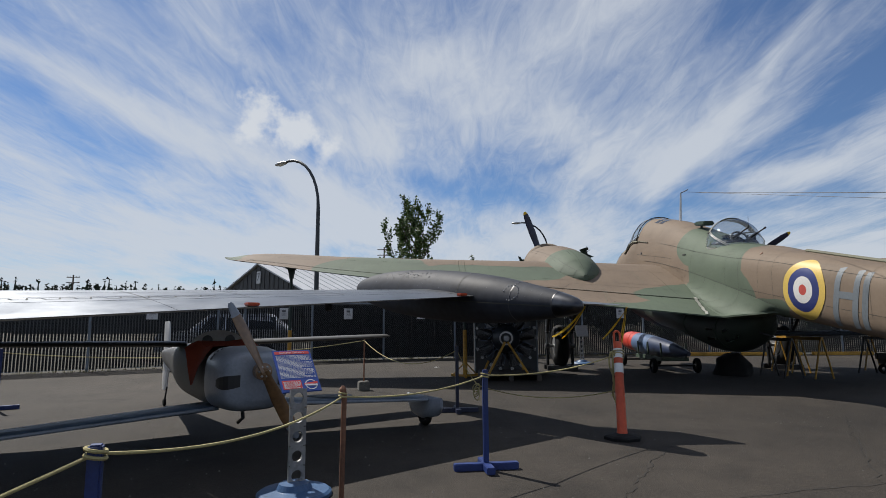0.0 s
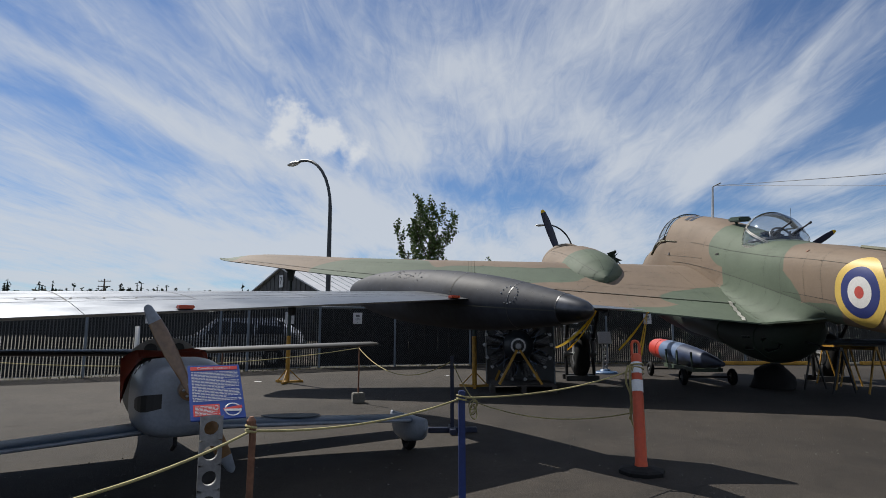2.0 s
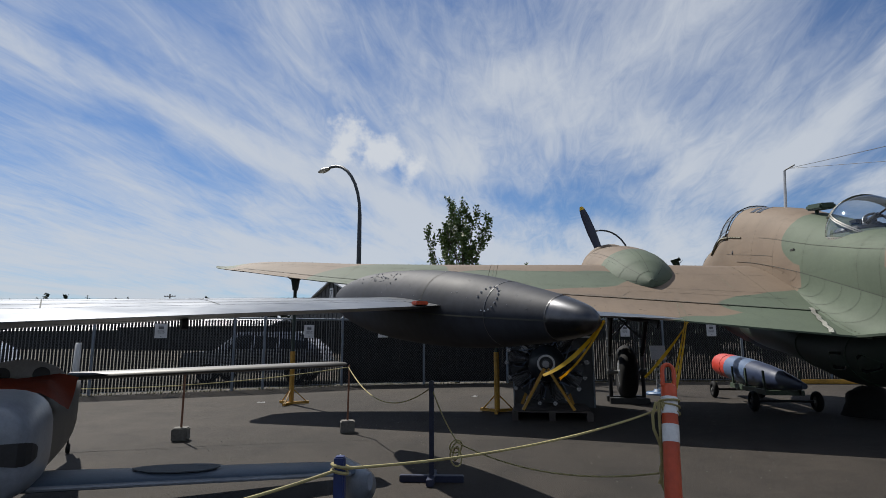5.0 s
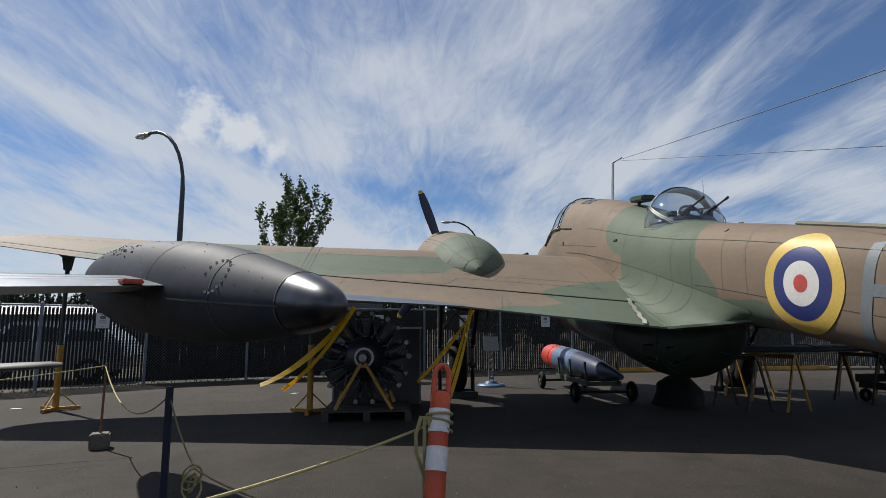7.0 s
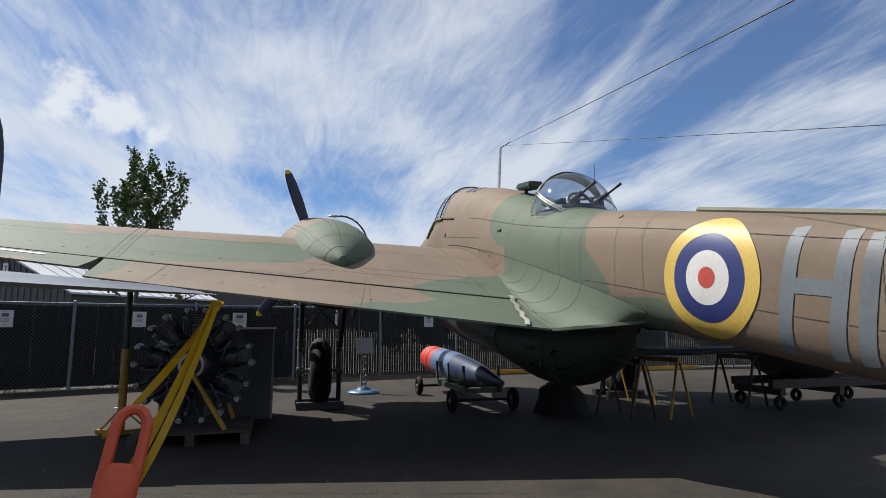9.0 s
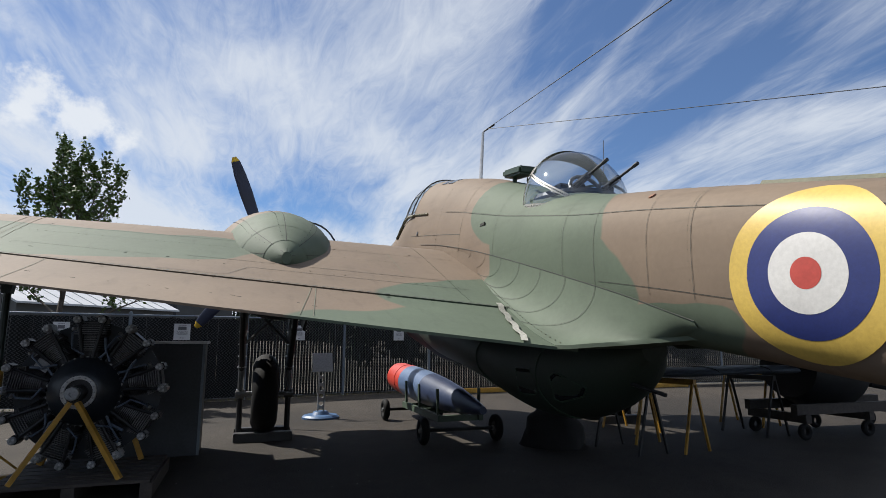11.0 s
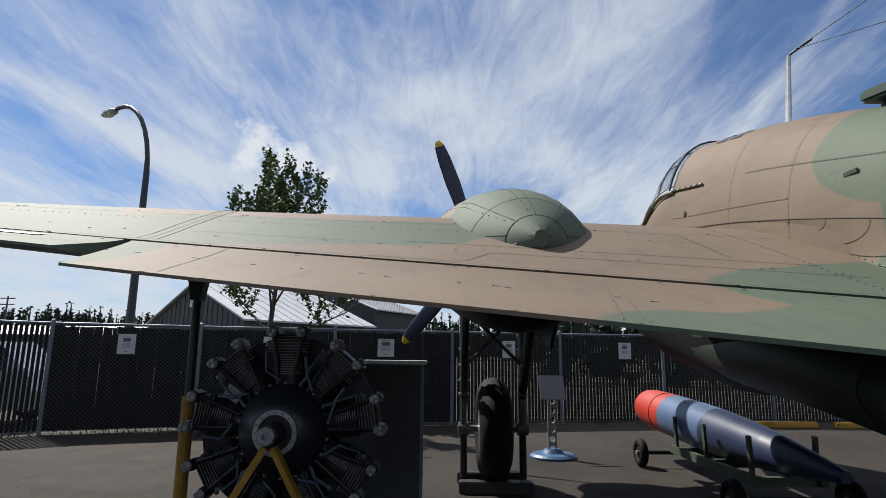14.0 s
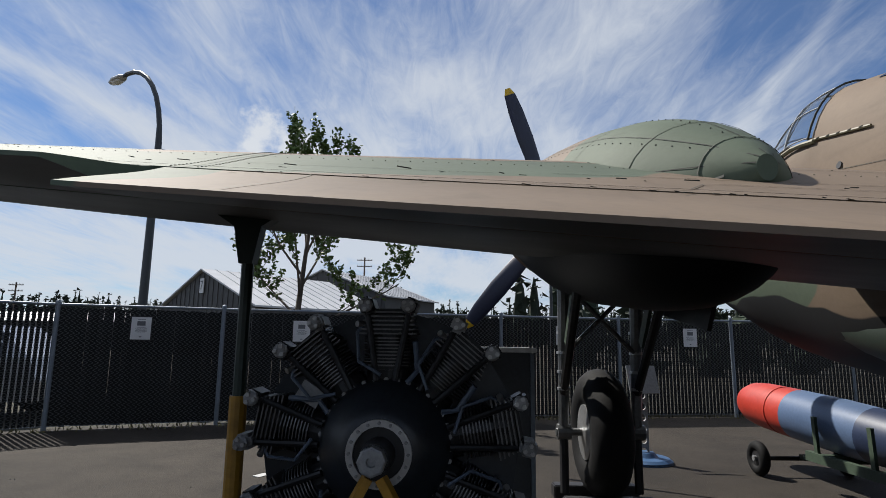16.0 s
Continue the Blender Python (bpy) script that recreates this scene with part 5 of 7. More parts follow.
# open cockpit bulkhead with two holes, red cloth over it
hb = Vector((QH.x, QH.y, 0)) + QA * 1.55
bm = bmesh.new()
hm = Matrix.Translation(hb + Vector((0, 0, 0.98))) @ Matrix(((QO.x, 0, -QA.x, 0), (QO.y, 0, -QA.y, 0), (0, 1, 0, 0), (0, 0, 0, 1)))
merge(bm, plate([(-0.30, -0.12)] + [(-0.30 * math.cos(math.pi * k / 16), 0.0 + 0.2 * math.sin(math.pi * k / 16)) for k in range(17)] + [(0.30, -0.12)], 0.02, hm))
bulk = part("headrest_bulkhead", bm, "bulk_grey", quick, "grey bulkhead behind the seat")
for dx in (-0.12, 0.12):
    part("bulkhead_hole", lathe([(-0.014, 0.055), (0.014, 0.055)], hm @ Matrix.Translation((dx, 0.09, 0.0)), 18), "black", bulk, "round dark hole")
cl = []
random.seed(3)
for i in range(13):
    f = i / 12
    cl.append([Vector((QH.x, QH.y, 0)) + QA * lerp(0.72, 1.5, k / 9) + QO * lerp(-0.37, 0.36, f) + Vector((0, 0, 1.015 + 0.02 * math.sin(5 * f + k) + 0.05 * (k / 9) - (0.62 if f < 0.5 else 0.3) * max(0, abs(f - 0.5) - 0.36) * 4 * (0.25 + 0.95 * max(0, 1 - abs(k - 3.5) / 4.5)))) for k in range(10)])
part("cockpit_cover", loft(cl, False, False), "cloth", quick, "orange-red cloth over the cockpit", True)
part("exhaust_pipe", tube([pp - QA * 0.3 + Vector((0, 0, 0.5)), pp - QA * 0.35 + Vector((0, 0, 0.36)), pp - QA * 0.2 + Vector((0, 0, 0.3))], 0.018, 8), "dark_metal", quick)

# ---- barrier posts and ropes ----


def rope_loop(p, r, bm=None, up=(0.2, 0.1, 1)):
    return merge(bm, torus(along(p, up), r, 0.007, 16, 6)) if bm else torus(along(p, up), r, 0.007, 16, 6)


def blue_stanchion(x, y, h, mat="blue_paint", arm=0.28, turn=0.0, label="blue steel barrier post on a crossed foot"):
    s = thing("barrier_post", label, "barrier post", (x, y, 0), "barrier posts")
    part("post", box((0.045, 0.045, h - 0.06), Matrix.Translation((x, y, 0.06 + (h - 0.06) / 2)) @ pose(0, 0, 0, 0, 0, turn), bevel=0.006), mat, s)
    for a in (0, 90):
        part("foot", box((2 * arm * (1 if a == 0 else 0.72), 0.07, 0.06), Matrix.Translation((x, y, 0.03 + 0.004 * (a > 0))) @ pose(0, 0, 0, 0, 0, turn + a), bevel=0.006), mat, s)
    return s


blue_stanchion(0.36, 5.06, 0.84, turn=8)
blue_stanchion(-1.17, 1.98, 0.85, turn=20)
blue_stanchion(-6.6, 8.6, 0.9, turn=35)
blue_stanchion(0.19, 8.22, 0.92, "navy", 0.3, 5, "dark navy barrier post on a flat crossed foot")


def rod_post(x, y, h, base):
    s = thing("rod_post", "rusty steel rod standing in a concrete block" if base else "brown rusty rod holding the rope", "barrier post", (x, y, 0), "rod posts")
    part("rod", tube([(x, y, 0.0), (x + 0.01, y, h)], 0.014 if base else 0.018, 8), "rust", s)
    if base:
        bm = box((0.2, 0.2, 0.17), Matrix.Translation((x, y, 0.085)) @ pose(0, 0, 0, 0, 0, 20), bevel=0.015)
        part("concrete_block", bm, "concrete", s, "rough grey concrete block")
    else:
        part("foot_plate", box((0.18, 0.18, 0.012), Matrix.Translation((x, y, 0.006))), "rust", s)
        part("rod_cap", lathe([(0, 0.022), (0.03, 0.024), (0.05, 0.01)], along((x, y, h - 0.01), (0, 0, 1)), 10), "rust", s)
    return s


rod_post(-1.5, 10.87, 0.95, True)
rod_post(-3.5, 9.95, 0.9, True)
rod_post(-0.68, 3.92, 0.79, False)


def rope(a, b, drop, label="thin yellowed rope strung between barrier posts", r=0.0065):
    bm = tube(sag(a, b, drop, 22), r, 7)
    return solo("rope", bm, "rope", label, "rope", "barrier ropes", smooth=True)


rope((-1.17, 1.98, 0.82), (-0.68, 3.92, 0.76), 0.09)
rope((-1.17, 1.98, 0.82), (-2.1, 0.85, 0.45), 0.03)
rope((-0.68, 3.92, 0.76), (0.36, 5.06, 0.79), 0.06)
rope((0.36, 5.06, 0.79), (1.95, 6.72, 0.85), 0.06)
rope((0.19, 8.22, 0.86), (-1.5, 10.87, 0.92), 0.3)
rope((-1.5, 10.87, 0.92), (-6.6, 8.6, 0.84), 0.18)
rope((0.19, 8.22, 0.86), (0.45, 8.0, 0.42), 0.04)
rope((0.45, 8.0, 0.40), (1.95, 6.75, 0.45), 0.12)
kn = bmesh.new()
for p, r in (((-1.17, 1.98, 0.81), 0.033), ((-0.68, 3.92, 0.76), 0.025), ((0.36, 5.06, 0.78), 0.033)):
    for dz in (0, 0.022):
        rope_loop(Vector(p) + Vector((0, 0, dz)), r, kn)
solo("rope_knots", kn, "rope", "rope turns wound round the barrier posts", "rope", kind="stuff", smooth=True)
kb = bmesh.new()
random.seed(8)
for k in range(4):
    rope_loop(Vector((0.45, 8.0, 0.36 - 0.03 * k)), 0.06 + 0.02 * (k % 2), kb, (random.uniform(-1, 1), random.uniform(-1, 1), 0.3))
solo("rope_coil", kb, "rope", "knotted coil of spare yellow rope", "rope", smooth=True)

# orange delineator post
DX, DY = 1.92, 6.32
dl = thing("delineator_post", "orange plastic delineator with white bands on a black rubber base", "traffic post", (DX, DY, 0))
lean = Matrix.Translation((DX, DY, 0)) @ pose(0, 0, 0, -21, 6.0, 0) @ Matrix.Diagonal((1, 1, 1.09, 1))
part("rubber_base", lathe([(0, 0.2), (0.03, 0.2), (0.045, 0.17), (0.06, 0.08), (0.06, 0.0)], Matrix.Translation((DX, DY, 0)), 8), "rubber", dl, "black rubber base")
pole = part("pole", lathe([(0.04, 0.06), (0.1, 0.052), (0.55, 0.05), (0.9, 0.049), (0.98, 0.05), (1.0, 0.035)], lean, 20), "orange", dl, smooth=True)
for z0, z1 in ((0.66, 0.76), (0.82, 0.92)):
    part("reflective_band", lathe([(z0, 0.0525), (z1, 0.0525)], lean, 20, False), "reflective", pole, "grey-white reflective band", True)
part("handle", tube([lean @ Vector((0.036, 0, 0.97))] + [lean @ Vector((0.036 * math.cos(math.pi * k / 10), 0, 1.08 + 0.045 * math.sin(math.pi * k / 10))) for k in range(11)] + [lean @ Vector((-0.036, 0, 0.97))], 0.014, 8), "orange", pole, smooth=True)
dt = lean @ Vector((0, 0, 0.9))
bm = bmesh.new()
for k in range(3):
    rope_loop(dt + Vector((0, 0, -0.03 * k)), 0.062, bm, (0.2 * k, 0.3, 1))
for dx, ln, sw in ((-0.06, 0.45, 0.02), (-0.09, 0.5, -0.03), (-0.05, 0.62, 0.04), (-0.075, 0.36, 0.0)):
    tube([dt + Vector((dx + sw * math.sin(i * 1.1), -0.04, -ln * i / 6)) for i in range(7)], 0.010, 6, bm)
solo("rope_tail", bm, "rope", "loose yellowed rope ends tied round the orange post", "rope", smooth=True)

# warning tape from the tank's fin
FT = TA + OUT * 0.83 + TD * 0.04
FB = TA + TD * 0.06


def tape(a, b, drop, w, twist, label):
    pts = sag(a, b, drop, 14)
    ns = [Vector((math.cos(twist * i / 14), -0.6, math.sin(twist * i / 14) * 0.7)) for i in range(15)]
    bm = ribbon(pts, w, ns)
    r = bmesh.ops.solidify(bm, geom=bm.faces[:], thickness=0.002)
    return solo("barrier_tape", bm, "tape", label, "barrier tape", "barrier tapes", smooth=True)


tape(FT, dt + Vector((0, 0, 0.02)), 0.03, 0.024, 1.2, "yellow barrier tape tied to the orange post")
tape(FT + Vector((0.01, 0, 0)), dt + Vector((-0.02, -0.05, -0.06)), 0.07, 0.02, 2.4, "slack second strand of yellow barrier tape")
tape(FT + Vector((0.02, 0, 0)), FT + Vector((-0.28, 0.05, -0.38)), 0.02, 0.022, 2.0, "yellow barrier tape fluttering from the fin")
tape(FB + OUT * 0.12, FB + Vector((-0.3, 0.0, -0.34)), 0.05, 0.026, 1.8, "yellow barrier tape hanging from the tank tip")
tape(FB + OUT * 0.12, FB + Vector((-0.2, -0.02, -0.36)), 0.04, 0.026, -1.5, "yellow barrier tape hanging from the tank tip")

# ---- information boards ----


def perforated_post(x, y, h, name, th):
    """A flat post with round holes."""
    bm = bmesh.new()
    w, t = 0.125, 0.03
    n = int((h - 0.1) / 0.115)
    z = 0.06
    m0 = Matrix.Translation((x, y, 0)) @ pose(0, 0, 0, 0, 0, name)
    segs = 16
    cell = (h - 0.06) / n
    rh = 0.041
    for j in range(n):
        zc = z + cell * (j + 0.5)
        for yy in (-t / 2, t / 2):
            inner = [m0 @ Vector((rh * math.cos(2 * math.pi * k / segs), yy, zc + rh * math.sin(2 * math.pi * k / segs))) for k in range(segs)]
            outer = []
            for k in range(segs):
                a = 2 * math.pi * k / segs
                c, s = math.cos(a), math.sin(a)
                q = 1 / max(abs(c) / (w / 2), abs(s) / (cell / 2))
                outer.append(m0 @ Vector((c * q, yy, zc + s * q)))
            vi, vo = [bm.verts.new(p) for p in inner], [bm.verts.new(p) for p in outer]
            for k in range(segs):
                bm.faces.new((vi[k], vi[(k + 1) % segs], vo[(k + 1) % segs], vo[k]))
        a_ = [[bm.verts.new(m0 @ Vector((rh * math.cos(2 * math.pi * k / segs), yy, zc + rh * math.sin(2 * math.pi * k / segs)))) for k in range(segs)] for yy in (-t / 2, t / 2)]
        for k in range(segs):
            bm.faces.new((a_[0][k], a_[0][(k + 1) % segs], a_[1][(k + 1) % segs], a_[1][k]))
    for sx in (-1, 1):
        v = [bm.verts.new(m0 @ Vector((sx * w / 2, yy, zz))) for yy, zz in ((-t / 2, z), (t / 2, z), (t / 2, h), (-t / 2, h))]
        bm.faces.new(v)
    return part("perforated_post", bm, "magnesium", th, "grey metal post with round holes")


def text_bars(th, m, w, h, rows, mat, margin, seed, parent_part):
    random.seed(seed)
    bm = bmesh.new()
    for r in range(rows):
        yy = h / 2 - (r + 0.5) * h / rows
        xx = -w / 2
        end = w / 2 * (1 if r % 6 != 5 else 0.3)
        while xx < end:
            ln = random.uniform(0.008, 0.028)
            box((min(ln, w / 2 - xx), h / rows * 0.45, 0.001), m @ Matrix.Translation((xx + ln / 2, yy, 0)), bm)
            xx += ln + 0.005
    tagged(part("printed_text", bm, mat, parent_part), kind="stuff")


info = thing("information_board", "blue printed information board on a perforated grey post", "sign", (-1.12, 4.45, 0))
part("round_base", lathe([(0, 0.27), (0.025, 0.27), (0.04, 0.25), (0.05, 0.13), (0.09, 0.11), (0.09, 0)], Matrix.Translation((-1.1, 4.36, 0)), 28), "base_blue", info, "round blue cast base")
perforated_post(-1.1, 4.4, 0.76, 33, info)
tl, trr, bl_, brr = Vector((-1.375, 4.64, 1.03)), Vector((-1.115, 4.81, 1.03)), Vector((-1.22, 4.37, 0.725)), Vector((-0.96, 4.54, 0.725))
cx_, ux = (tl + trr + bl_ + brr) / 4, (trr - tl).normalized()
uy = (tl - bl_).normalized()
uz = ux.cross(uy).normalized()
uy = uz.cross(ux)
IM = Matrix.Translation(cx_) @ Matrix((ux, uy, uz)).transposed().to_4x4()
pw, ph = 0.315, 0.43
board = part("board", box((pw, ph, 0.012), IM, bevel=0.003), "sign_blue", info, "blue printed panel")
part("title_bar", box((pw * 0.9, 0.03, 0.002), IM @ Matrix.Translation((0, 0.185, 0.007))), "sign_red", board, "red title band")


def lettering(name, body, size, m, mat, parent, label):
    cu = bpy.data.curves.new(name, "FONT")
    cu.body, cu.size, cu.align_x, cu.align_y, cu.extrude = body, size, "CENTER", "CENTER", 0.0006
    tmp = bpy.data.objects.new(name, cu)
    scene.collection.objects.link(tmp)
    bpy.context.view_layer.update()
    me = bpy.data.meshes.new_from_object(tmp.evaluated_get(bpy.context.evaluated_depsgraph_get()))
    bpy.data.objects.remove(tmp)
    me.transform(m)
    me.materials.clear()
    me.materials.append(M[mat])
    ob = new(name, me)
    hang(ob, parent)
    ob["label"] = label
    return ob


lettering("title_text", "Canadian Quickie 1", 0.026, IM @ Matrix.Translation((0, 0.185, 0.0095)), "paper", board, "white title lettering")
text_bars(info, IM @ Matrix.Translation((0, 0.04, 0.0072)), pw * 0.88, 0.24, 20, "paper", 0.02, 4, board)
part("red_box", box((0.15, 0.085, 0.002), IM @ Matrix.Translation((-0.065, -0.145, 0.007))), "sign_red", board, "red fact panel")
text_bars(info, IM @ Matrix.Translation((-0.065, -0.147, 0.0086)), 0.13, 0.07, 7, "paper", 0.02, 6, board)
part("picture_ring", torus(IM @ Matrix.Translation((0.085, -0.15, 0.007)), 0.045, 0.004, 24, 6, 0.3), "paper", board)
part("picture_wing", box((0.11, 0.02, 0.002), IM @ Matrix.Translation((0.085, -0.14, 0.008)) @ pose(0, 0, 0, 0, 0, 8)), "sign_red", board)
part("picture_body", box((0.1, 0.016, 0.002), IM @ Matrix.Translation((0.085, -0.155, 0.0085)) @ pose(0, 0, 0, 0, 0, -4)), "paper", board)

isg = thing("information_stand", "grey information stand on a round blue base", "sign", (4.14, 17.25, 0))
part("round_base", lathe([(0, 0.33), (0.03, 0.33), (0.06, 0.29), (0.07, 0.16), (0.12, 0.12), (0.12, 0)], Matrix.Translation((4.14, 17.25, 0)), 28), "base_blue", isg, "round blue cast base")
perforated_post(4.14, 17.25, 0.85, 0, isg)
part("board", box((0.36, 0.02, 0.36), Matrix.Translation((4.14, 17.2, 0.98)) @ pose(0, 0, 0, -25, 0, 0), bevel=0.004), "magnesium", isg, "plain grey back of the board")

# ---- wing jacks ----


def wing_jack(x, y, top, label):
    s = thing("wing_jack", label, "jack stand", (x, y, 0), "wing jacks")
    part("outer_tube", tube([(x, y, 0.05), (x, y, 1.08)], 0.05, 12), "yellow", s, "yellow tube")
    part("inner_tube", tube([(x, y, 1.0), (x, y, top - 0.22)], 0.036, 10), "olive_pole", s, "dark green extension tube")
    for a in (30, 150, 270):
        d = Vector((math.cos(radians(a)), math.sin(radians(a)), 0))
        part("leg", prism_between(Vector((x, y, 0.035)), Vector((x, y, 0.035)) + d * 0.36, 0.06, 0.05), "yellow", s)
        part("brace", prism_between(Vector((x, y, 0.34)), Vector((x, y, 0.06)) + d * 0.3, 0.02, 0.02), "yellow", s)
    bm = plate([(-0.2, 0.22), (0.2, 0.22), (0.2, 0.1), (0.08, 0.02), (0.04, -0.2), (-0.04, -0.2), (-0.08, 0.02), (-0.2, 0.1)], 0.1, Matrix.Translation((x, y, top - 0.1)) @ pose(0, 0, 0, 90, 0, 0))
    part("saddle", bm, "olive_pole", s, "dark padded saddle under the wing")
    return s


wing_jack(0.5, 13.4, 2.14, "yellow jack stand with green tube holding up the wing")
wing_jack(-3.8, 14.2, 2.66, "yellow jack stand with green tube under the outer wing")

# ---- display radial engine ----
EC = Vector((1.40, 12.98, 0.90))
EF = Vector((-0.06, -0.998, 0)).normalized()
EX = Vector((0.998, -0.06, 0)).normalized()
EZ = Vector((0, 0, 1))
eng = thing("radial_engine", "dark nine-cylinder radial aero engine on a yellow stand", "aero engine", (EC.x, EC.y, 0))


def ept(x, z, f=0.0):
    return EC + EX * x + EZ * z + EF * f


part("crankcase", lathe([(-0.25, 0.28), (-0.02, 0.33), (0.1, 0.325), (0.17, 0.29), (0.24, 0.2), (0.27, 0.16)], along(EC, EF), 40), "engine_case", eng, "glossy blue-black crankcase", True)
part("nose_ring", lathe([(0.26, 0.15), (0.29, 0.15), (0.29, 0.118), (0.26, 0.118)], along(EC, EF), 32), "alu_dull", eng, "bare metal bolted ring")
bolts = bmesh.new()
for k in range(16):
    a = 2 * math.pi * k / 16
    merge(bolts, lathe([(0.29, 0.008), (0.3, 0.008)], along(ept(0.134 * math.cos(a), 0.134 * math.sin(a)), EF), 6))
for k in range(36):
    a = 2 * math.pi * k / 36
    merge(bolts, lathe([(0.1, 0.012), (0.125, 0.012)], along(ept(0.315 * math.cos(a), 0.315 * math.sin(a)), EF), 6))
tagged(part("bolts", bolts, "magnesium", eng), kind="stuff")
part("nose_recess", lathe([(0.268, 0.117), (0.272, 0.117)], along(EC, EF), 24), "black", eng)
shaft = part("propeller_shaft", lathe([(0.2, 0.075), (0.36, 0.072), (0.42, 0.066)], along(EC, EF), 20), "dark_metal", eng, "oily dark shaft", True)
part("shaft_nut", lathe([(0.40, 0.062), (0.47, 0.062), (0.475, 0.052), (0.475, 0.022), (0.455, 0.02)], along(EC, EF), 8), "magnesium", shaft, "bright hexagonal nut")
random.seed(11)
for k in range(9):
    th = radians(90 + 40 * k)
    u = EX * math.cos(th) + EZ * math.sin(th)
    v = EX * -math.sin(th) + EZ * math.cos(th)
    base = EC + u * 0.30
    bm = bmesh.new()
    merge(bm, lathe([(0, 0.115), (0.06, 0.115)], along(base, u), 20))
    merge(bm, lathe([(0.06, 0.10), (0.30, 0.10)], along(base, u), 20))
    cyl = part("cylinder", bm, "dark_metal", eng, smooth=False)
    for j in range(9):
        part("cooling_fin", lathe([(0.078 + j * 0.0165, 0.132), (0.084 + j * 0.0165, 0.132)], along(base, u), 16), "fin_metal", cyl)
    # head with fins, rocker boxes, push rods
    fr = Matrix((v, EF, u)).transposed().to_4x4()
    hd = box((0.2, 0.19, 0.15), Matrix.Translation(base + u * 0.285) @ fr, bevel=0.03)
    for j in range(6):
        part("head_fin", box((0.285 - 0.012 * j, 0.24, 0.007), Matrix.Translation(base + u * (0.235 + j * 0.021)) @ fr), "fin_metal", cyl)
    part("cylinder_head", hd, "dark_metal", cyl)
    for sd in (-1, 1):
        rb = base + u * 0.37 + v * sd * 0.105 + EF * 0.08
        rbx = part("rocker_box", box((0.075, 0.16, 0.085), Matrix.Translation(rb) @ fr @ pose(0, 0, 0, 0, sd * 18, 0), bevel=0.018), "dark_metal" if (k + sd) % 3 else "magnesium", cyl)
        part("rocker_cover", lathe([(0, 0.036), (0.02, 0.036), (0.026, 0.026)], along(rb + EF * 0.08, EF), 9), "magnesium", rbx, "grey cast cover")
        for q in ((0.018, 0.012), (-0.018, 0.012), (0, -0.02)):
            part("cover_nut", lathe([(0, 0.011), (0.014, 0.011)], along(rb + EF * 0.104 + v * q[0] + u * q[1], EF), 6), "alu_dull", rbx)
        part("push_rod_tube", tube([rb - u * 0.02 + EF * 0.03, EC + u * 0.31 + v * sd * 0.045 + EF * 0.14], 0.016, 8), "dark_metal" if (k * 2 + sd) % 4 else "magnesium", cyl)
    part("ignition_lead", tube([EC + u * 0.34 + v * 0.02 + EF * 0.17, base + u * 0.1 + v * 0.13 + EF * 0.16, base + u * 0.24 + v * 0.15 + EF * 0.12, base + u * 0.3 + v * 0.1 + EF * 0.09], 0.009, 7), "hose", cyl, "blue-grey ignition lead")
    part("spark_plug", tube([base + u * 0.28 + v * 0.1 + EF * 0.07, base + u * 0.28 + v * 0.15 + EF * 0.13], 0.016, 8), "alu_dull", cyl)
    if k % 2 == 0:
        part("scavenge_pipe", tube([EC + u * 0.3 - v * 0.1 + EF * 0.12, base + u * 0.06 - v * 0.15 + EF * 0.11, base + u * 0.2 - v * 0.14 + EF * 0.14], 0.014, 8), "hose", cyl)
    bf = plate([(-0.07, 0), (0.07, 0), (0.1, 0.3), (-0.1, 0.3)], 0.004, Matrix.Translation(EC + (EX * math.cos(th + 0.35) + EZ * math.sin(th + 0.35)) * 0.34 + EF * -0.04) @ Matrix((EX * -math.sin(th + 0.35) + EZ * math.cos(th + 0.35), EX * math.cos(th + 0.35) + EZ * math.sin(th + 0.35), EF)).transposed().to_4x4())
    part("baffle", bf, "engine_case", cyl)
part("data_plate", plate([(-0.06, -0.045), (0.06, -0.045), (0.06, 0.045), (-0.06, 0.045)], 0.004, Matrix.Translation(ept(-0.37, 0.24, 0.12)) @ Matrix((EX, EZ, EF)).transposed().to_4x4() @ pose(0, 0, 0, 0, 0, -30)), "magnesium", eng, "grey metal plate")
part("collector_ring", torus(along(EC - EF * 0.2, EF), 0.45, 0.06, 40, 8), "dark_metal", eng, smooth=True)
part("rear_case", lathe([(-0.6, 0.2), (-0.25, 0.3)], along(EC, EF), 24), "dark_metal", eng)
for s in (-1, 1):
    part("stand_leg", prism_between(ept(s * 0.03, -0.08, 0.38), Vector((EC.x + s * 0.42, EC.y - 0.5, 0.16)), 0.05, 0.04), "yellow", eng, "yellow painted angle leg")
    part("rear_leg", prism_between(ept(s * 0.2, -0.1, -0.35), Vector((EC.x + s * 0.45, EC.y + 0.4, 0.16)), 0.05, 0.05), "yellow", eng)
pal = thing("timber_pallet", "dark weathered timber pallet under the engine", "pallet", (EC.x, EC.y, 0))
for i in range(7):
    part("board", box((1.25, 0.14, 0.025), Matrix.Translation((EC.x + 0.05, EC.y - 0.52 + i * 0.175, 0.142)), bevel=0.003), "wood_dark", pal)
for i in (-0.55, 0.05, 0.65):
    part("bearer", box((0.1, 1.2, 0.13), Matrix.Translation((EC.x + i, EC.y, 0.065))), "wood_dark", pal)

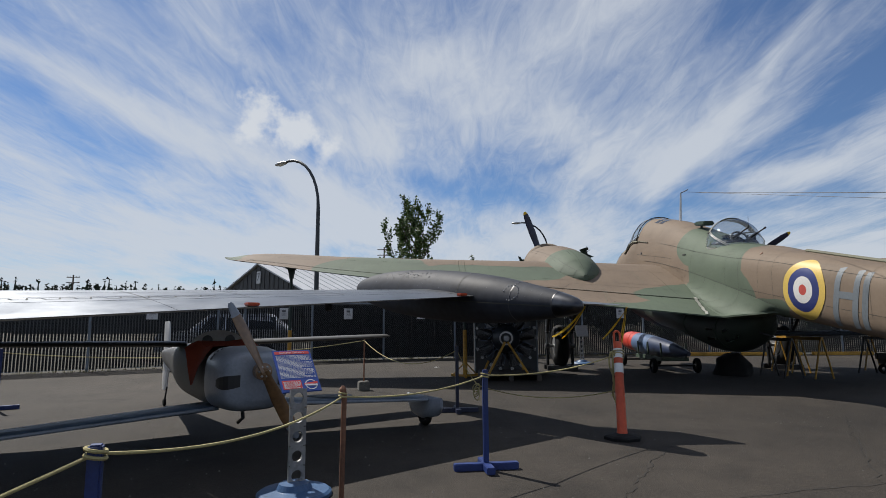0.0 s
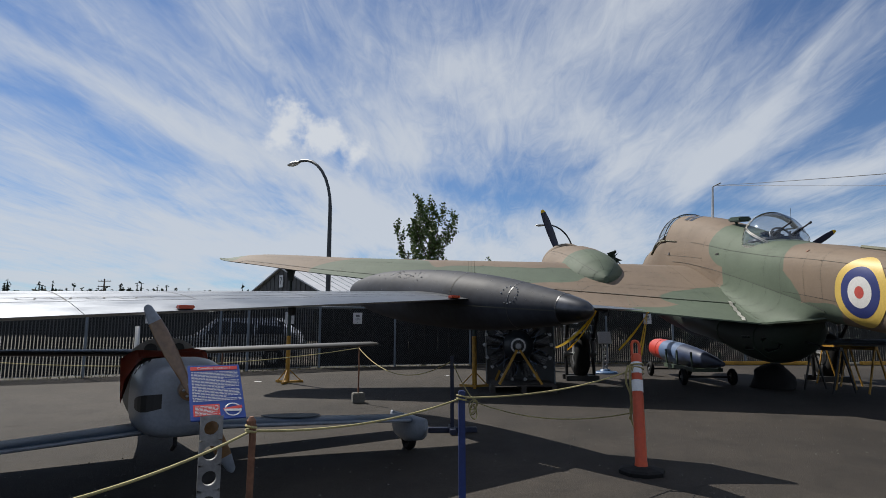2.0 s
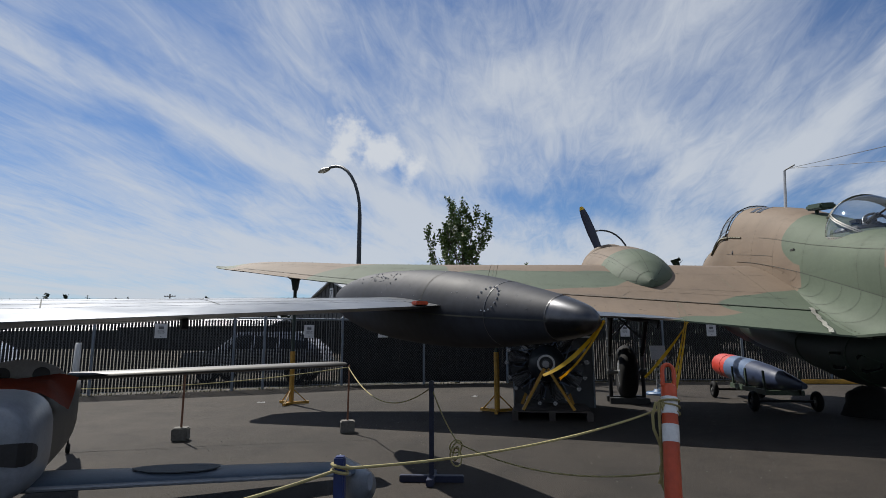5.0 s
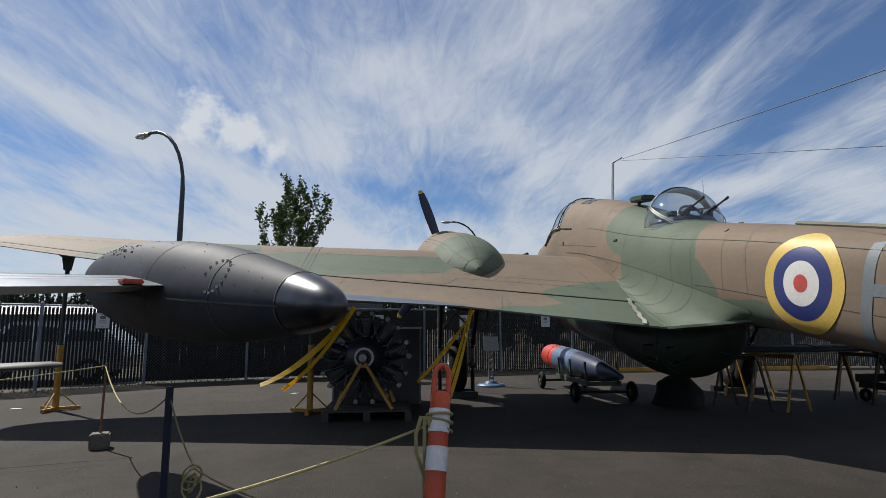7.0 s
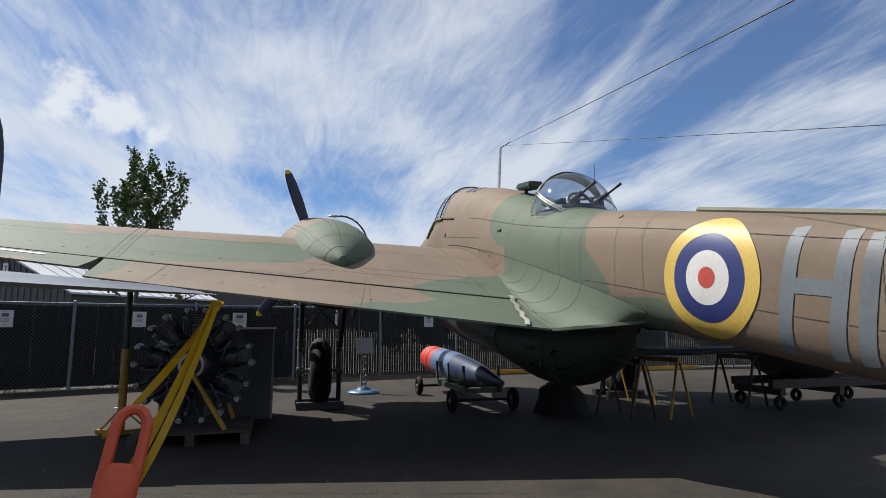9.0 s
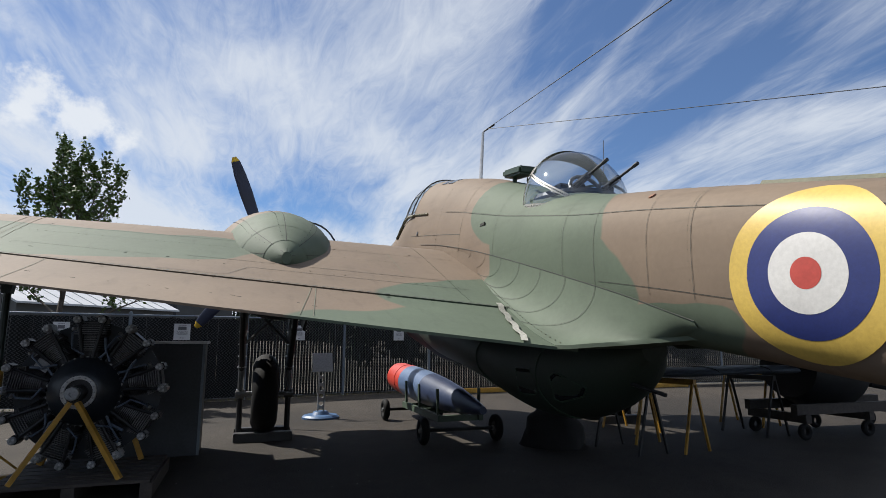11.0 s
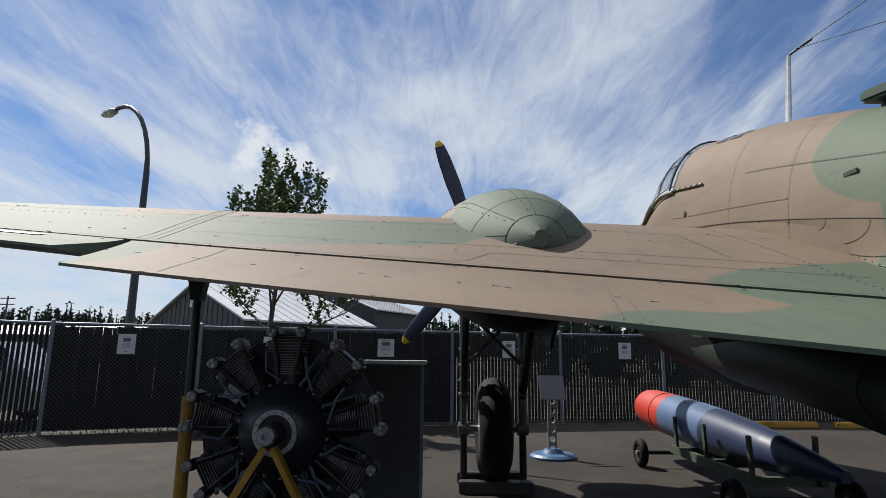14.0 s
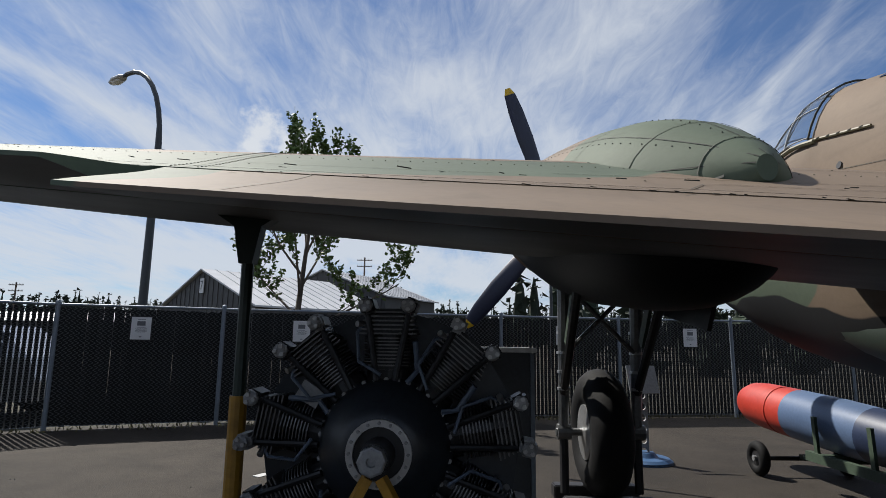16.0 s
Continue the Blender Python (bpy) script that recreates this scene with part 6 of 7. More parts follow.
cab = thing("metal_cabinet", "dark grey sheet metal cabinet with a pale lid behind the engine", "cabinet", (1.55, 14.5, 0))
part("body", box((1.55, 0.55, 1.33), Matrix.Translation((1.555, 14.57, 0.665)), bevel=0.008), "cab_grey", cab)
part("lid", box((1.61, 0.61, 0.035), Matrix.Translation((1.555, 14.57, 1.348)), bevel=0.006), "alu_dull", cab, "pale metal lid")
for s in (-1, 1):
    part("edge_trim", box((0.03, 0.03, 1.32), Matrix.Translation((1.555 + s * 0.77, 14.29, 0.665))), "galv", cab)

# ---- bomb on its trolley ----
BC = Vector((5.68, 15.44, 0.60))
bomb = thing("display_bomb", "red-nosed blue display bomb lying on a trolley", "bomb", (BC.x, BC.y, 0.3))
bd = Vector((-0.03, 1, 0.055)).normalized()
part("body", lathe([(0.0, 0.258), (0.4, 0.27), (1.08, 0.272)], along(BC, bd), 40), "bomb_blue", bomb, "grey-blue painted body", True)
# rear body and tail carry the fuselage's shadow in their colour
part("mid_body", lathe([(-1.0, 0.19), (-0.5, 0.232), (0.0, 0.258)], along(BC, bd), 40), "bomb_shaded", bomb, "rear of the blue body, darkened for the bomber's shade", True)
part("tail", lathe([(-1.95, 0.05), (-1.6, 0.11), (-1.0, 0.19)], along(BC, bd), 36), "bomb_shaded", bomb, "tapered blue tail, darkened for the bomber's shade", True)
part("nose", lathe([(1.08, 0.272), (1.30, 0.272), (1.303, 0.264), (1.345, 0.264), (1.348, 0.272), (1.7, 0.266), (1.9, 0.248), (2.03, 0.2), (2.11, 0.12), (2.13, 0.0)], along(BC, bd), 40), "red", bomb, "bright red rounded nose", True)
cart = thing("bomb_trolley", "dark green steel bomb trolley on black rubber wheels", "trolley", (5.66, 15.2, 0))
for s in (-1, 1):
    part("side_rail", prism_between((5.66 + s * 0.3, 14.1, 0.33), (5.66 + s * 0.3, 16.0, 0.33), 0.06, 0.09), "cart_green", cart)
for y in (14.2, 15.1, 15.85):
    part("cross_bar", prism_between((5.34, y, 0.32), (5.98, y, 0.32), 0.07, 0.08), "cart_green", cart)
    for s in (-1, 1):
        part("cradle_arm", prism_between((5.66 + s * 0.3, y, 0.34), (5.66 + s * 0.31, y, 0.72), 0.05, 0.03), "cart_green", cart)
for y, xs in ((14.1, (-0.54, 0.52)), (16.6, (-0.48, 0.5))):
    part("axle", tube([(5.66 + xs[0], y, 0.185), (5.66 + xs[1], y, 0.185)], 0.025, 8), "dark_metal", cart)
    for x in xs:
        wh = part("wheel", torus(along((5.66 + x, y, 0.185), (1, 0, 0)), 0.13, 0.055, 26, 10), "rubber", cart, "black rubber wheel", True)
        part("rim", lathe([(-0.03, 0.1), (0.03, 0.1)], along((5.66 + x, y, 0.185), (1, 0, 0)), 16), "black", wh)
        part("hub", lathe([(-0.06, 0.03), (0.06, 0.03)], along((5.66 + x, y, 0.185), (1, 0, 0)), 10), "magnesium", wh)
part("tow_bar", prism_between((5.66, 16.0, 0.3), (5.66, 16.6, 0.2), 0.06, 0.06), "cart_green", cart)

# ---- trestles and dolly beyond the bomber ----


def trestle(x, y, h, mat, label, turn=0.0):
    s = thing("trestle", label, "trestle", (x, y, 0), "trestles")
    m = Matrix.Translation((x, y, 0)) @ pose(0, 0, 0, 0, 0, turn)
    part("beam", prism_between(m @ Vector((0, -0.4, h)), m @ Vector((0, 0.4, h)), 0.06, 0.07), mat, s)
    for dy in (-0.38, 0.38):
        for dx in (-1, 1):
            part("leg", prism_between(m @ Vector((dx * 0.03, dy, h - 0.02)), m @ Vector((dx * 0.24, dy, 0.0)), 0.03, 0.025), mat, s)
    return s


trestle(8.15, 12.9, 0.86, "yellow", "yellow painted trestle under the far wing", 12)
trestle(8.6, 14.35, 0.86, "yellow", "yellow painted trestle under the far wing", 4)
trestle(10.95, 14.3, 0.86, "yellow", "yellow painted trestle under the far wing", 10)
trestle(7.55, 12.95, 0.84, "black", "black steel trestle under the far wing", 8)
trestle(10.2, 13.5, 0.84, "black", "black steel trestle beside the dolly", 5)
pnl = thing("spare_wing_panel", "dark blue-grey aircraft panel laid across trestles", "aircraft panel", (8.6, 12.85, 0.88))
rr = []
for i in range(13):
    x = lerp(7.0, 10.4, i / 12)
    hw = 0.36 - 0.10 * (i / 12) + 0.03 * math.sin(i * 1.3)
    rr.append([Vector((x, 12.75 + 0.09 * (x - 7) + hw * math.cos(a), 0.965 + 0.006 * math.sin(i * 0.9) + 0.07 * math.sin(a) * (1 if math.sin(a) > 0 else 0.7))) for a in (2 * math.pi * k / 18 for k in range(18))])
part("skin", loft(rr), "panel_blue", pnl, "dull blue-grey metal skin", True)
for x in (7.6, 8.7, 9.7):
    part("rib_band", tube([(x, 12.75 + 0.09 * (x - 7) + 0.33 * math.cos(a), 0.966 + 0.072 * math.sin(a)) for a in (math.pi * k / 10 for k in range(11))], 0.006, 6), "seam", pnl)

dol = thing("engine_dolly", "low dark dolly carrying a round engine in black cowling", "dolly", (11.5, 13.2, 0))
for s in (-0.4, 0.4):
    part("beam", prism_between((10.2, 13.2 + s, 0.42), (13.0, 13.2 + s, 0.42), 0.1, 0.14), "wood_dark", dol)
for x in (10.35, 11.6, 12.85):
    part("cross_beam", prism_between((x, 12.7, 0.3), (x, 13.7, 0.3), 0.1, 0.12), "wood_dark", dol)
    for s in (-0.42, 0.42):
        part("castor", torus(along((x, 13.2 + s, 0.12), (0, 1, 0)), 0.08, 0.04, 18, 8), "rubber", dol)
part("engine_cowling", lathe([(-0.6, 0.45), (-0.2, 0.62), (0.4, 0.62), (0.65, 0.5), (0.66, 0.2)], along((11.2, 13.25, 1.0), (1, 0.1, 0)), 28), "under", dol, "black round engine cowling", True)
part("exhaust_stack", tube([(11.9, 12.9, 0.75), (12.4, 12.8, 0.66), (12.9, 12.8, 0.66)], 0.06, 10), "dark_metal", dol)
# rough black lump standing in for the dark wheel and equipment mass
rnd = random.Random(8)
hump = []
for i in range(11):
    z, k0 = 0.5 * math.sin(math.pi / 2 * i / 10), math.cos(math.pi / 2 * (i / 10) * 0.9)
    hump.append([Vector((6.8 + 0.42 * k0 * math.cos(a) * (1 + 0.1 * math.sin(3 * a + i)) + rnd.gauss(0, 0.008), 13.6 + 0.42 * k0 * math.sin(a) * (1 + 0.1 * math.cos(4 * a)) + rnd.gauss(0, 0.008), z + (rnd.gauss(0, 0.008) if i else 0))) for a in (2 * math.pi * k / 26 for k in range(26))])
solo("covered_stand", loft(hump), "lump_black", "plain black lump standing in for wheel and equipment below the bomber", "equipment", smooth=True)


# ---- chain-link fence with slats ----
fence = thing("chain_link_fence", "galvanised chain-link fence woven with black privacy slats", "fence", (0, 20.4, 0), kind="structure")
FH = 1.92


def fence_point(d):
    """The place d metres along the fence, and its direction."""
    for (x0, y0), (x1, y1) in zip(FENCE, FENCE[1:]):
        ln = math.hypot(x1 - x0, y1 - y0)
        if d <= ln:
            return Vector((lerp(x0, x1, d / ln), lerp(y0, y1, d / ln), 0)), Vector((x1 - x0, y1 - y0, 0)) / ln
        d -= ln
    return Vector((*FENCE[-1], 0)), Vector((1, 0, 0))


FLEN = sum(math.dist(a, b) for a, b in zip(FENCE, FENCE[1:]))
for x, y in FENCE:
    part("post", tube([(x, y, 0), (x, y, FH + 0.03)], 0.037, 10), "galv", fence)
    part("post_cap", lathe([(0, 0.042), (0.03, 0.036), (0.05, 0.012)], Matrix.Translation((x, y, FH + 0.02)), 10), "galv", fence)
for (x0, y0), (x1, y1) in zip(FENCE, FENCE[1:]):
    part("top_rail", tube([(x0, y0, FH - 0.01), (x1, y1, FH - 0.01)], 0.022, 8), "galv", fence)
    part("bottom_wire", tube([(x0, y0, 0.06), (x1, y1, 0.06)], 0.006, 6), "galv", fence)
# woven wire: zigzags of flat wire on both sides of the slats
PITCH = 0.075
verts, faces = [], []
n = int(FLEN / PITCH)
rows_ = 48
for k in range(n):
    p, d = fence_point((k + 0.5) * PITCH)
    nrm = Vector((d.y, -d.x, 0))
    prev = None
    for j in range(rows_ + 1):
        z = 0.05 + (FH - 0.08) * j / rows_
        c = p + d * (PITCH * (0.5 if j % 2 else -0.5)) + nrm * (0.012 if j % 2 else 0.008) + Vector((0, 0, z))
        i0 = len(verts)
        verts += [c + Vector((0, 0, -0.0045)), c + Vector((0, 0, 0.0045))]
        if prev is not None:
            faces.append((prev, prev + 1, i0 + 1, i0))
        prev = i0
me = bpy.data.meshes.new("woven_wire")
me.from_pydata([tuple(v) for v in verts], [], faces)
me.materials.append(M["wire"])
ob = new("woven_wire", me)
hang(ob, fence)
tagged(ob, "dark diamond mesh wire", kind="stuff")

# papers on the fence


def notice(x, y, w, h, z):
    best = min(((fence_point(i * 0.05)) for i in range(int(FLEN / 0.05))), key=lambda q: (q[0] - Vector((x, y, 0))).length)
    p, d = best
    nrm = Vector((d.y, -d.x, 0))
    m = Matrix.Translation(p + nrm * 0.03 + Vector((0, 0, z))) @ Matrix((d, Vector((0, 0, 1)), nrm)).transposed().to_4x4()
    s = thing("notice", "white laminated notice with a small photo tied to the fence", "notice", p + nrm * 0.03 + Vector((0, 0, z)), "fence notices")
    sh = part("sheet", box((w, h, 0.006), m, bevel=0.001), "paper", s)
    part("border", box((w + 0.03, h + 0.03, 0.004), m @ Matrix.Translation((0, 0, -0.004))), "black", s, "black backing board")
    part("photo", box((w * 0.42, h * 0.2, 0.002), m @ Matrix.Translation((0, h * 0.22, 0.0045))), "ink", sh, "small dark photograph")
    bm = bmesh.new()
    for r in range(7):
        box((w * (0.6 if r % 3 else 0.45), h * 0.012, 0.001), m @ Matrix.Translation((0, h * (0.04 - 0.035 * r), 0.004)), bm)
    box((w * 0.4, h * 0.02, 0.001), m @ Matrix.Translation((0, h * 0.4, 0.004)), bm)
    box((w * 0.12, h * 0.04, 0.001), m @ Matrix.Translation((0, -h * 0.38, 0.004)), bm)
    tagged(part("print_lines", bm, "ink", sh), kind="stuff")


for x, y in NOTICES:
    notice(x, y, 0.29, 0.36, 1.56)

# ---- street lamps ----


def street_lamp(x, y, h, reach, turn, label):
    s = thing("street_lamp", label, "street lamp", (x, y, -0.06))
    m = Matrix.Translation((x, y, 0)) @ pose(0, 0, 0, 0, 0, turn)
    pts = [(0, 0, -0.06), (0, 0, h * 0.5), (0, 0, h - 2.3)] + [(-reach * (1 - math.cos(a)) * 0.92, 0, h - 2.3 + 2.3 * math.sin(a)) for a in (math.pi / 2 * k / 8 for k in range(1, 9))] + [(-reach, 0, h - 0.02)]
    part("pole", tube([m @ Vector(p) for p in pts], [0.11, 0.09, 0.075] + [0.06] * 8 + [0.045], 12), "steel_dark", s, "dark grey curved pole", True)
    hd = lathe([(-0.1, 0.06), (0.05, 0.13), (0.35, 0.16), (0.6, 0.1), (0.66, 0.02)], m @ Matrix.Translation((-reach - 0.05, 0, h - 0.02)) @ pose(0, 0, 0, 0, -92, 0) @ Matrix.Diagonal((0.55, 1.0, 1.0, 1)), 16)
    part("lamp_head", hd, "alu_dull", s, "grey cobra-head luminaire", True)
    part("lens", lathe([(0.1, 0.1), (0.4, 0.12), (0.5, 0.05)], m @ Matrix.Translation((-reach - 0.05, 0, h - 0.075)) @ pose(0, 0, 0, 0, -92, 0) @ Matrix.Diagonal((0.4, 1.0, 1.0, 1)), 12), "reflective", s, smooth=True)


street_lamp(-5.14, 23.02, 8.28, 2.1, -35, "dark curved street lamp with a cobra head")
street_lamp(8.2, 44.0, 9.0, 2.1, 0, "far dark curved street lamp")

# ---- tree behind the fence ----
TX, TY = -1.2, 20.95


def make_tree():
    s = thing("young_tree", "young street tree with sparse fresh green leaves", "tree", (TX, TY, -0.06))
    rnd = random.Random(21)
    bm = bmesh.new()
    tips = []

    def limb(p, d, ln, r, depth):
        pts, rs = [p], [r]
        q, dd = p.copy(), d.copy()
        k = 5
        for i in range(k):
            dd = (dd + Vector((rnd.gauss(0, 0.09), rnd.gauss(0, 0.09), 0.10 if depth > 0 else 0.02))).normalized()
            q = q + dd * ln / k
            pts.append(q.copy())
            rs.append(r * (1 - 0.7 * (i + 1) / k))
            if depth >= 1 and i >= 1 or depth >= 2:
                tips.append((q.copy(), dd.copy(), depth))
        tube(pts, rs, 7 if depth < 2 else 5, bm)
        if depth < 3:
            nb = (10, 4, 3)[depth]
            for i in range(nb):
                f = lerp(0.36 if depth == 0 else 0.3, 0.98, (i + rnd.random() * 0.6) / nb)
                j = min(int(f * k), k - 1)
                b = pts[j].lerp(pts[j + 1], f * k - j)
                a = rnd.random() * 6.28 if depth else i * 2.4
                side = Vector((math.cos(a), math.sin(a), 0))
                nd_ = (side * (1.05 - 0.4 * f) + Vector((0, 0, 0.46 + 0.45 * f)) + dd * 0.2).normalized()
                if depth == 0 and f < 0.47:
                    nd_ = (side + Vector((0, 0, 0.28))).normalized()
                limb(b, nd_, ln * (0.6 - 0.3 * f if depth == 0 else 0.48), r * 0.42 * (1 - 0.4 * f), depth + 1)

    limb(Vector((TX, TY, -0.06)), Vector((0, 0, 1)), 4.5, 0.085, 0)
    part("trunk", bm, "bark", s, "grey-brown slender trunk and limbs", True)
    verts, faces = [], []
    for p, d, dp in tips:
        for _ in range(9 if dp >= 2 else 2):
            c = p + Vector((rnd.gauss(0, 0.045), rnd.gauss(0, 0.045), rnd.gauss(0, 0.06)))
            u = Vector((rnd.gauss(0, 1), rnd.gauss(0, 1), rnd.gauss(0, 0.7))).normalized()
            v = u.cross(Vector((rnd.gauss(0, 1), rnd.gauss(0, 1), rnd.gauss(0, 1)))).normalized()
            l, w_ = rnd.uniform(0.07, 0.13), rnd.uniform(0.026, 0.044)
            i0 = len(verts)
            n_ = u.cross(v) * 0.008
            verts += [c - u * l * 0.5, c + v * w_ + n_, c + u * l * 0.5, c - v * w_ + n_]
            faces += [(i0, i0 + 1, i0 + 2), (i0, i0 + 2, i0 + 3)]
    me_ = bpy.data.meshes.new("crown")
    me_.from_pydata([tuple(q) for q in verts], [], faces)
    me_.materials.append(M["leaf"])
    o = new("crown", me_)
    hang(o, s)
    tagged(o, "sparse young green leaves", kind="stuff")


make_tree()

# ---- buildings beyond the fence ----


def gable_shed(name, label, x0, x1, y0, y1, eave, peak, px, number="", turn=0.0):
    """A shed whose gable faces the lot; its roof runs away from it."""
    s = thing(name, label, "building", ((x0 + x1) / 2, y0, -0.06))
    out = [(x0, -0.06), (x1, -0.06), (x1, eave), (px, peak), (x0, eave)]
    bm = loft([[Vector((x, y0, z)) for x, z in out], [Vector((x, y1, z)) for x, z in out]])
    wl = part("wall", bm, "shed_wall", s, "dark grey metal walls")
    for a, b in (((x0 - 0.5, eave - 0.25 * (peak - eave) / (px - x0)), (px, peak)), ((px, peak), (x1 + 0.5, eave - 0.25 * (peak - eave) / (x1 - px)))):
        rf = [[Vector((x, y, z + dz)) for (x, z), dz in ((a, 0.05), (b, 0.05), (b, 0.2), (a, 0.2))] for y in (y0 - 0.3, y1 + 0.3)]
        roof = part("roof", loft(rf), "shed_roof", s, "pale ribbed metal roof")
        for k in range(1, 12):
            y = lerp(y0, y1, k / 12)
            part("roof_rib", prism_between((a[0], y, a[1] + 0.23), (b[0], y, b[1] + 0.23), 0.08, 0.06), "shed_roof", roof)
    ribs = bmesh.new()
    for k in range(int((x1 - x0) / 0.9)):
        x = x0 + 0.45 + k * 0.9
        top = lerp(eave, peak, (x - x0) / (px - x0)) if x < px else lerp(peak, eave, (x - px) / (x1 - px))
        box((0.06, 0.06, top + 0.06), Matrix.Translation((x, y0 - 0.03, top / 2 - 0.03)), ribs)
    part("cladding_ribs", ribs, "shed_wall", wl)
    if number:
        pz = Matrix.Translation((px + 0.1, y0 - 0.12, peak - 1.35))
        pl_ = part("number_board", box((0.75, 0.06, 1.3), pz), "paper", wl, "white board with the hangar number")
        lettering("number", number, 1.15, pz @ Matrix.Translation((0, -0.05, 0)) @ pose(0, 0, 0, 90, 0, 0), "ink", pl_, "black digit seven")
    s.matrix_basis = s.matrix_basis @ pose(0, 0, 0, 0, 0, turn)
    return s


gable_shed("hangar", "dark grey hangar numbered seven with pale roof", -29.0, -10.6, 61.0, 74.5, 4.0, 7.5, -19.8, "7", -42)
gable_shed("workshop_building", "grey metal workshop with pale roof behind the fence", -22.5, -3.5, 80.0, 91.0, 6.5, 10.0, -13.0, turn=-30)
for x0, x1, y0, h in ((-60, -36, 80, 3.4), (-95, -70, 95, 3.2)):
    ls = thing("low_shed", "long low shed with pale roof in the distance", "building", ((x0 + x1) / 2, y0, -0.06), "far sheds")
    part("wall", box((x1 - x0, 10, h), Matrix.Translation(((x0 + x1) / 2, y0 + 5, h / 2 - 0.06))), "shed_wall", ls)
    part("roof", loft([[Vector((x, y0 - 0.5, h)), Vector((x, y0 + 5, h + 1.3)), Vector((x, y0 + 10.5, h)), Vector((x, y0 + 5, h + 0.9))] for x in (x0 - 0.5, x1 + 0.5)]), "shed_roof", ls)

# ---- parked car behind the fence ----


def parked_car(x, y, turn, mat, label, tall):
    s = thing("parked_car", label, "car", (x, y, -0.06), "parked cars")
    m = Matrix.Translation((x, y, -0.06)) @ pose(0, 0, 0, 0, 0, turn)
    prof = [(-2.25, 0.35), (-2.3, 0.75), (-2.15, 0.98), (-1.2, 1.08), (-0.55, 1.55 * tall), (1.4, 1.58 * tall), (2.1, 1.1), (2.25, 0.7), (2.2, 0.35)]
    rings = []
    for yy, sc in ((-0.9, 0.92), (-0.86, 1.0), (0.86, 1.0), (0.9, 0.92)):
        rings.append([m @ Vector((px_ * (sc if pz > 1 else 1), yy * (0.82 if pz > 1.3 else 1), pz)) for px_, pz in prof])
    body = part("body", loft(rings), mat, s)
    for sd in (-1, 1):
        for a, b in ((-0.95, -0.05), (0.05, 0.75), (0.85, 1.7)):
            q = [(a + 0.15 if a < -0.5 else a, 1.1), (b, 1.1), (b, 1.46 * tall), (max(a, -0.5), 1.46 * tall)]
            bm = bmesh.new()
            bm.faces.new([bm.verts.new(m @ Vector((u, sd * (0.91 - 0.33 * (w - 1.1)), w))) for u, w in q])
            part("side_window", bm, "car_glass", body, "dark glass")
        for wx in (-1.4, 1.4):
            wh = part("wheel", torus(along(m @ Vector((wx, sd * 0.84, 0.34)), m.to_3x3() @ Vector((0, 1, 0))), 0.24, 0.1, 24, 8), "rubber", s)
            part("rim", lathe([(-0.08, 0.2), (0.1, 0.2)], along(m @ Vector((wx, sd * 0.84, 0.34)), m.to_3x3() @ Vector((0, sd, 0))), 16), "alu_dull", wh)
        part("headlight", box((0.1, 0.35, 0.12), m @ Matrix.Translation((-2.22, sd * 0.6, 0.8)), bevel=0.02), "reflective", body)


parked_car(-7.7, 20.7, 8, "car_paint", "silver estate car parked beyond the fence", 1.05)
parked_car(-17.8, 18.4, 30, "car_paint", "silver hatchback parked beyond the fence", 0.98)

# ---- distance: trees, poles, wires ----
rnd = random.Random(4)


def far_tree(x, y, h, w, conifer):
    bmv, bf = [], []
    for k in range(64):
        f = rnd.random() ** 1.4
        rr = w * (1 - f) * (0.5 + 0.5 * rnd.random()) if conifer else w * math.sqrt(max(0.02, 1 - (2 * f - 0.9) ** 2)) * (0.4 + 0.6 * rnd.random())
        a = rnd.random() * 6.28
        c = Vector((x + rr * math.cos(a), y + rr * math.sin(a), 0.12 * h + f * h * 0.88))
        s = w * rnd.uniform(0.12, 0.3)
        i0 = len(bmv)
        for q in range(4):
            bmv.append(c + Vector((rnd.gauss(0, s), rnd.gauss(0, s), rnd.gauss(0, s * 0.8))))
        bf += [(i0, i0 + 1, i0 + 2), (i0 + 1, i0 + 2, i0 + 3), (i0, i0 + 2, i0 + 3)]
    i0 = len(bmv)
    for q in range(6):
        a = 2 * math.pi * q / 6
        bmv += [Vector((x + 0.03 * w * math.cos(a), y + 0.03 * w * math.sin(a), -0.06)), Vector((x + 0.02 * w * math.cos(a), y + 0.02 * w * math.sin(a), h * 0.6))]
    bf += [(i0 + 2 * q, i0 + (2 * q + 2) % 12, i0 + (2 * q + 3) % 12, i0 + 2 * q + 1) for q in range(6)]
    i0 = len(bmv)
    core = 0.42 * w if conifer else 0.6 * w
    for zc, k0 in ((0.1, 1.0), (0.55, 0.85), (0.8, 0.5), (0.97, 0.06)):
        bmv += [Vector((x + core * k0 * rnd.uniform(0.7, 1.2) * math.cos(q * 1.2566), y + core * k0 * math.sin(q * 1.2566), zc * h)) for q in range(5)]
    bf += [(i0 + 5 * j + q, i0 + 5 * j + (q + 1) % 5, i0 + 5 * j + 5 + (q + 1) % 5, i0 + 5 * j + 5 + q) for j in range(3) for q in range(5)]
    return bmv, bf


def tree_belt(name, label, spots):
    vs, fs = [], []
    for sp in spots:
        v, f = far_tree(*sp)
        o = len(vs)
        vs += [tuple(q) for q in v]
        fs += [tuple(i + o for i in q) for q in f]
    me_ = bpy.data.meshes.new(name)
    me_.from_pydata(vs, [], fs)
    me_.materials.append(M["far_leaf"])
    tagged(new(name, me_), label, "trees", kind="stuff")


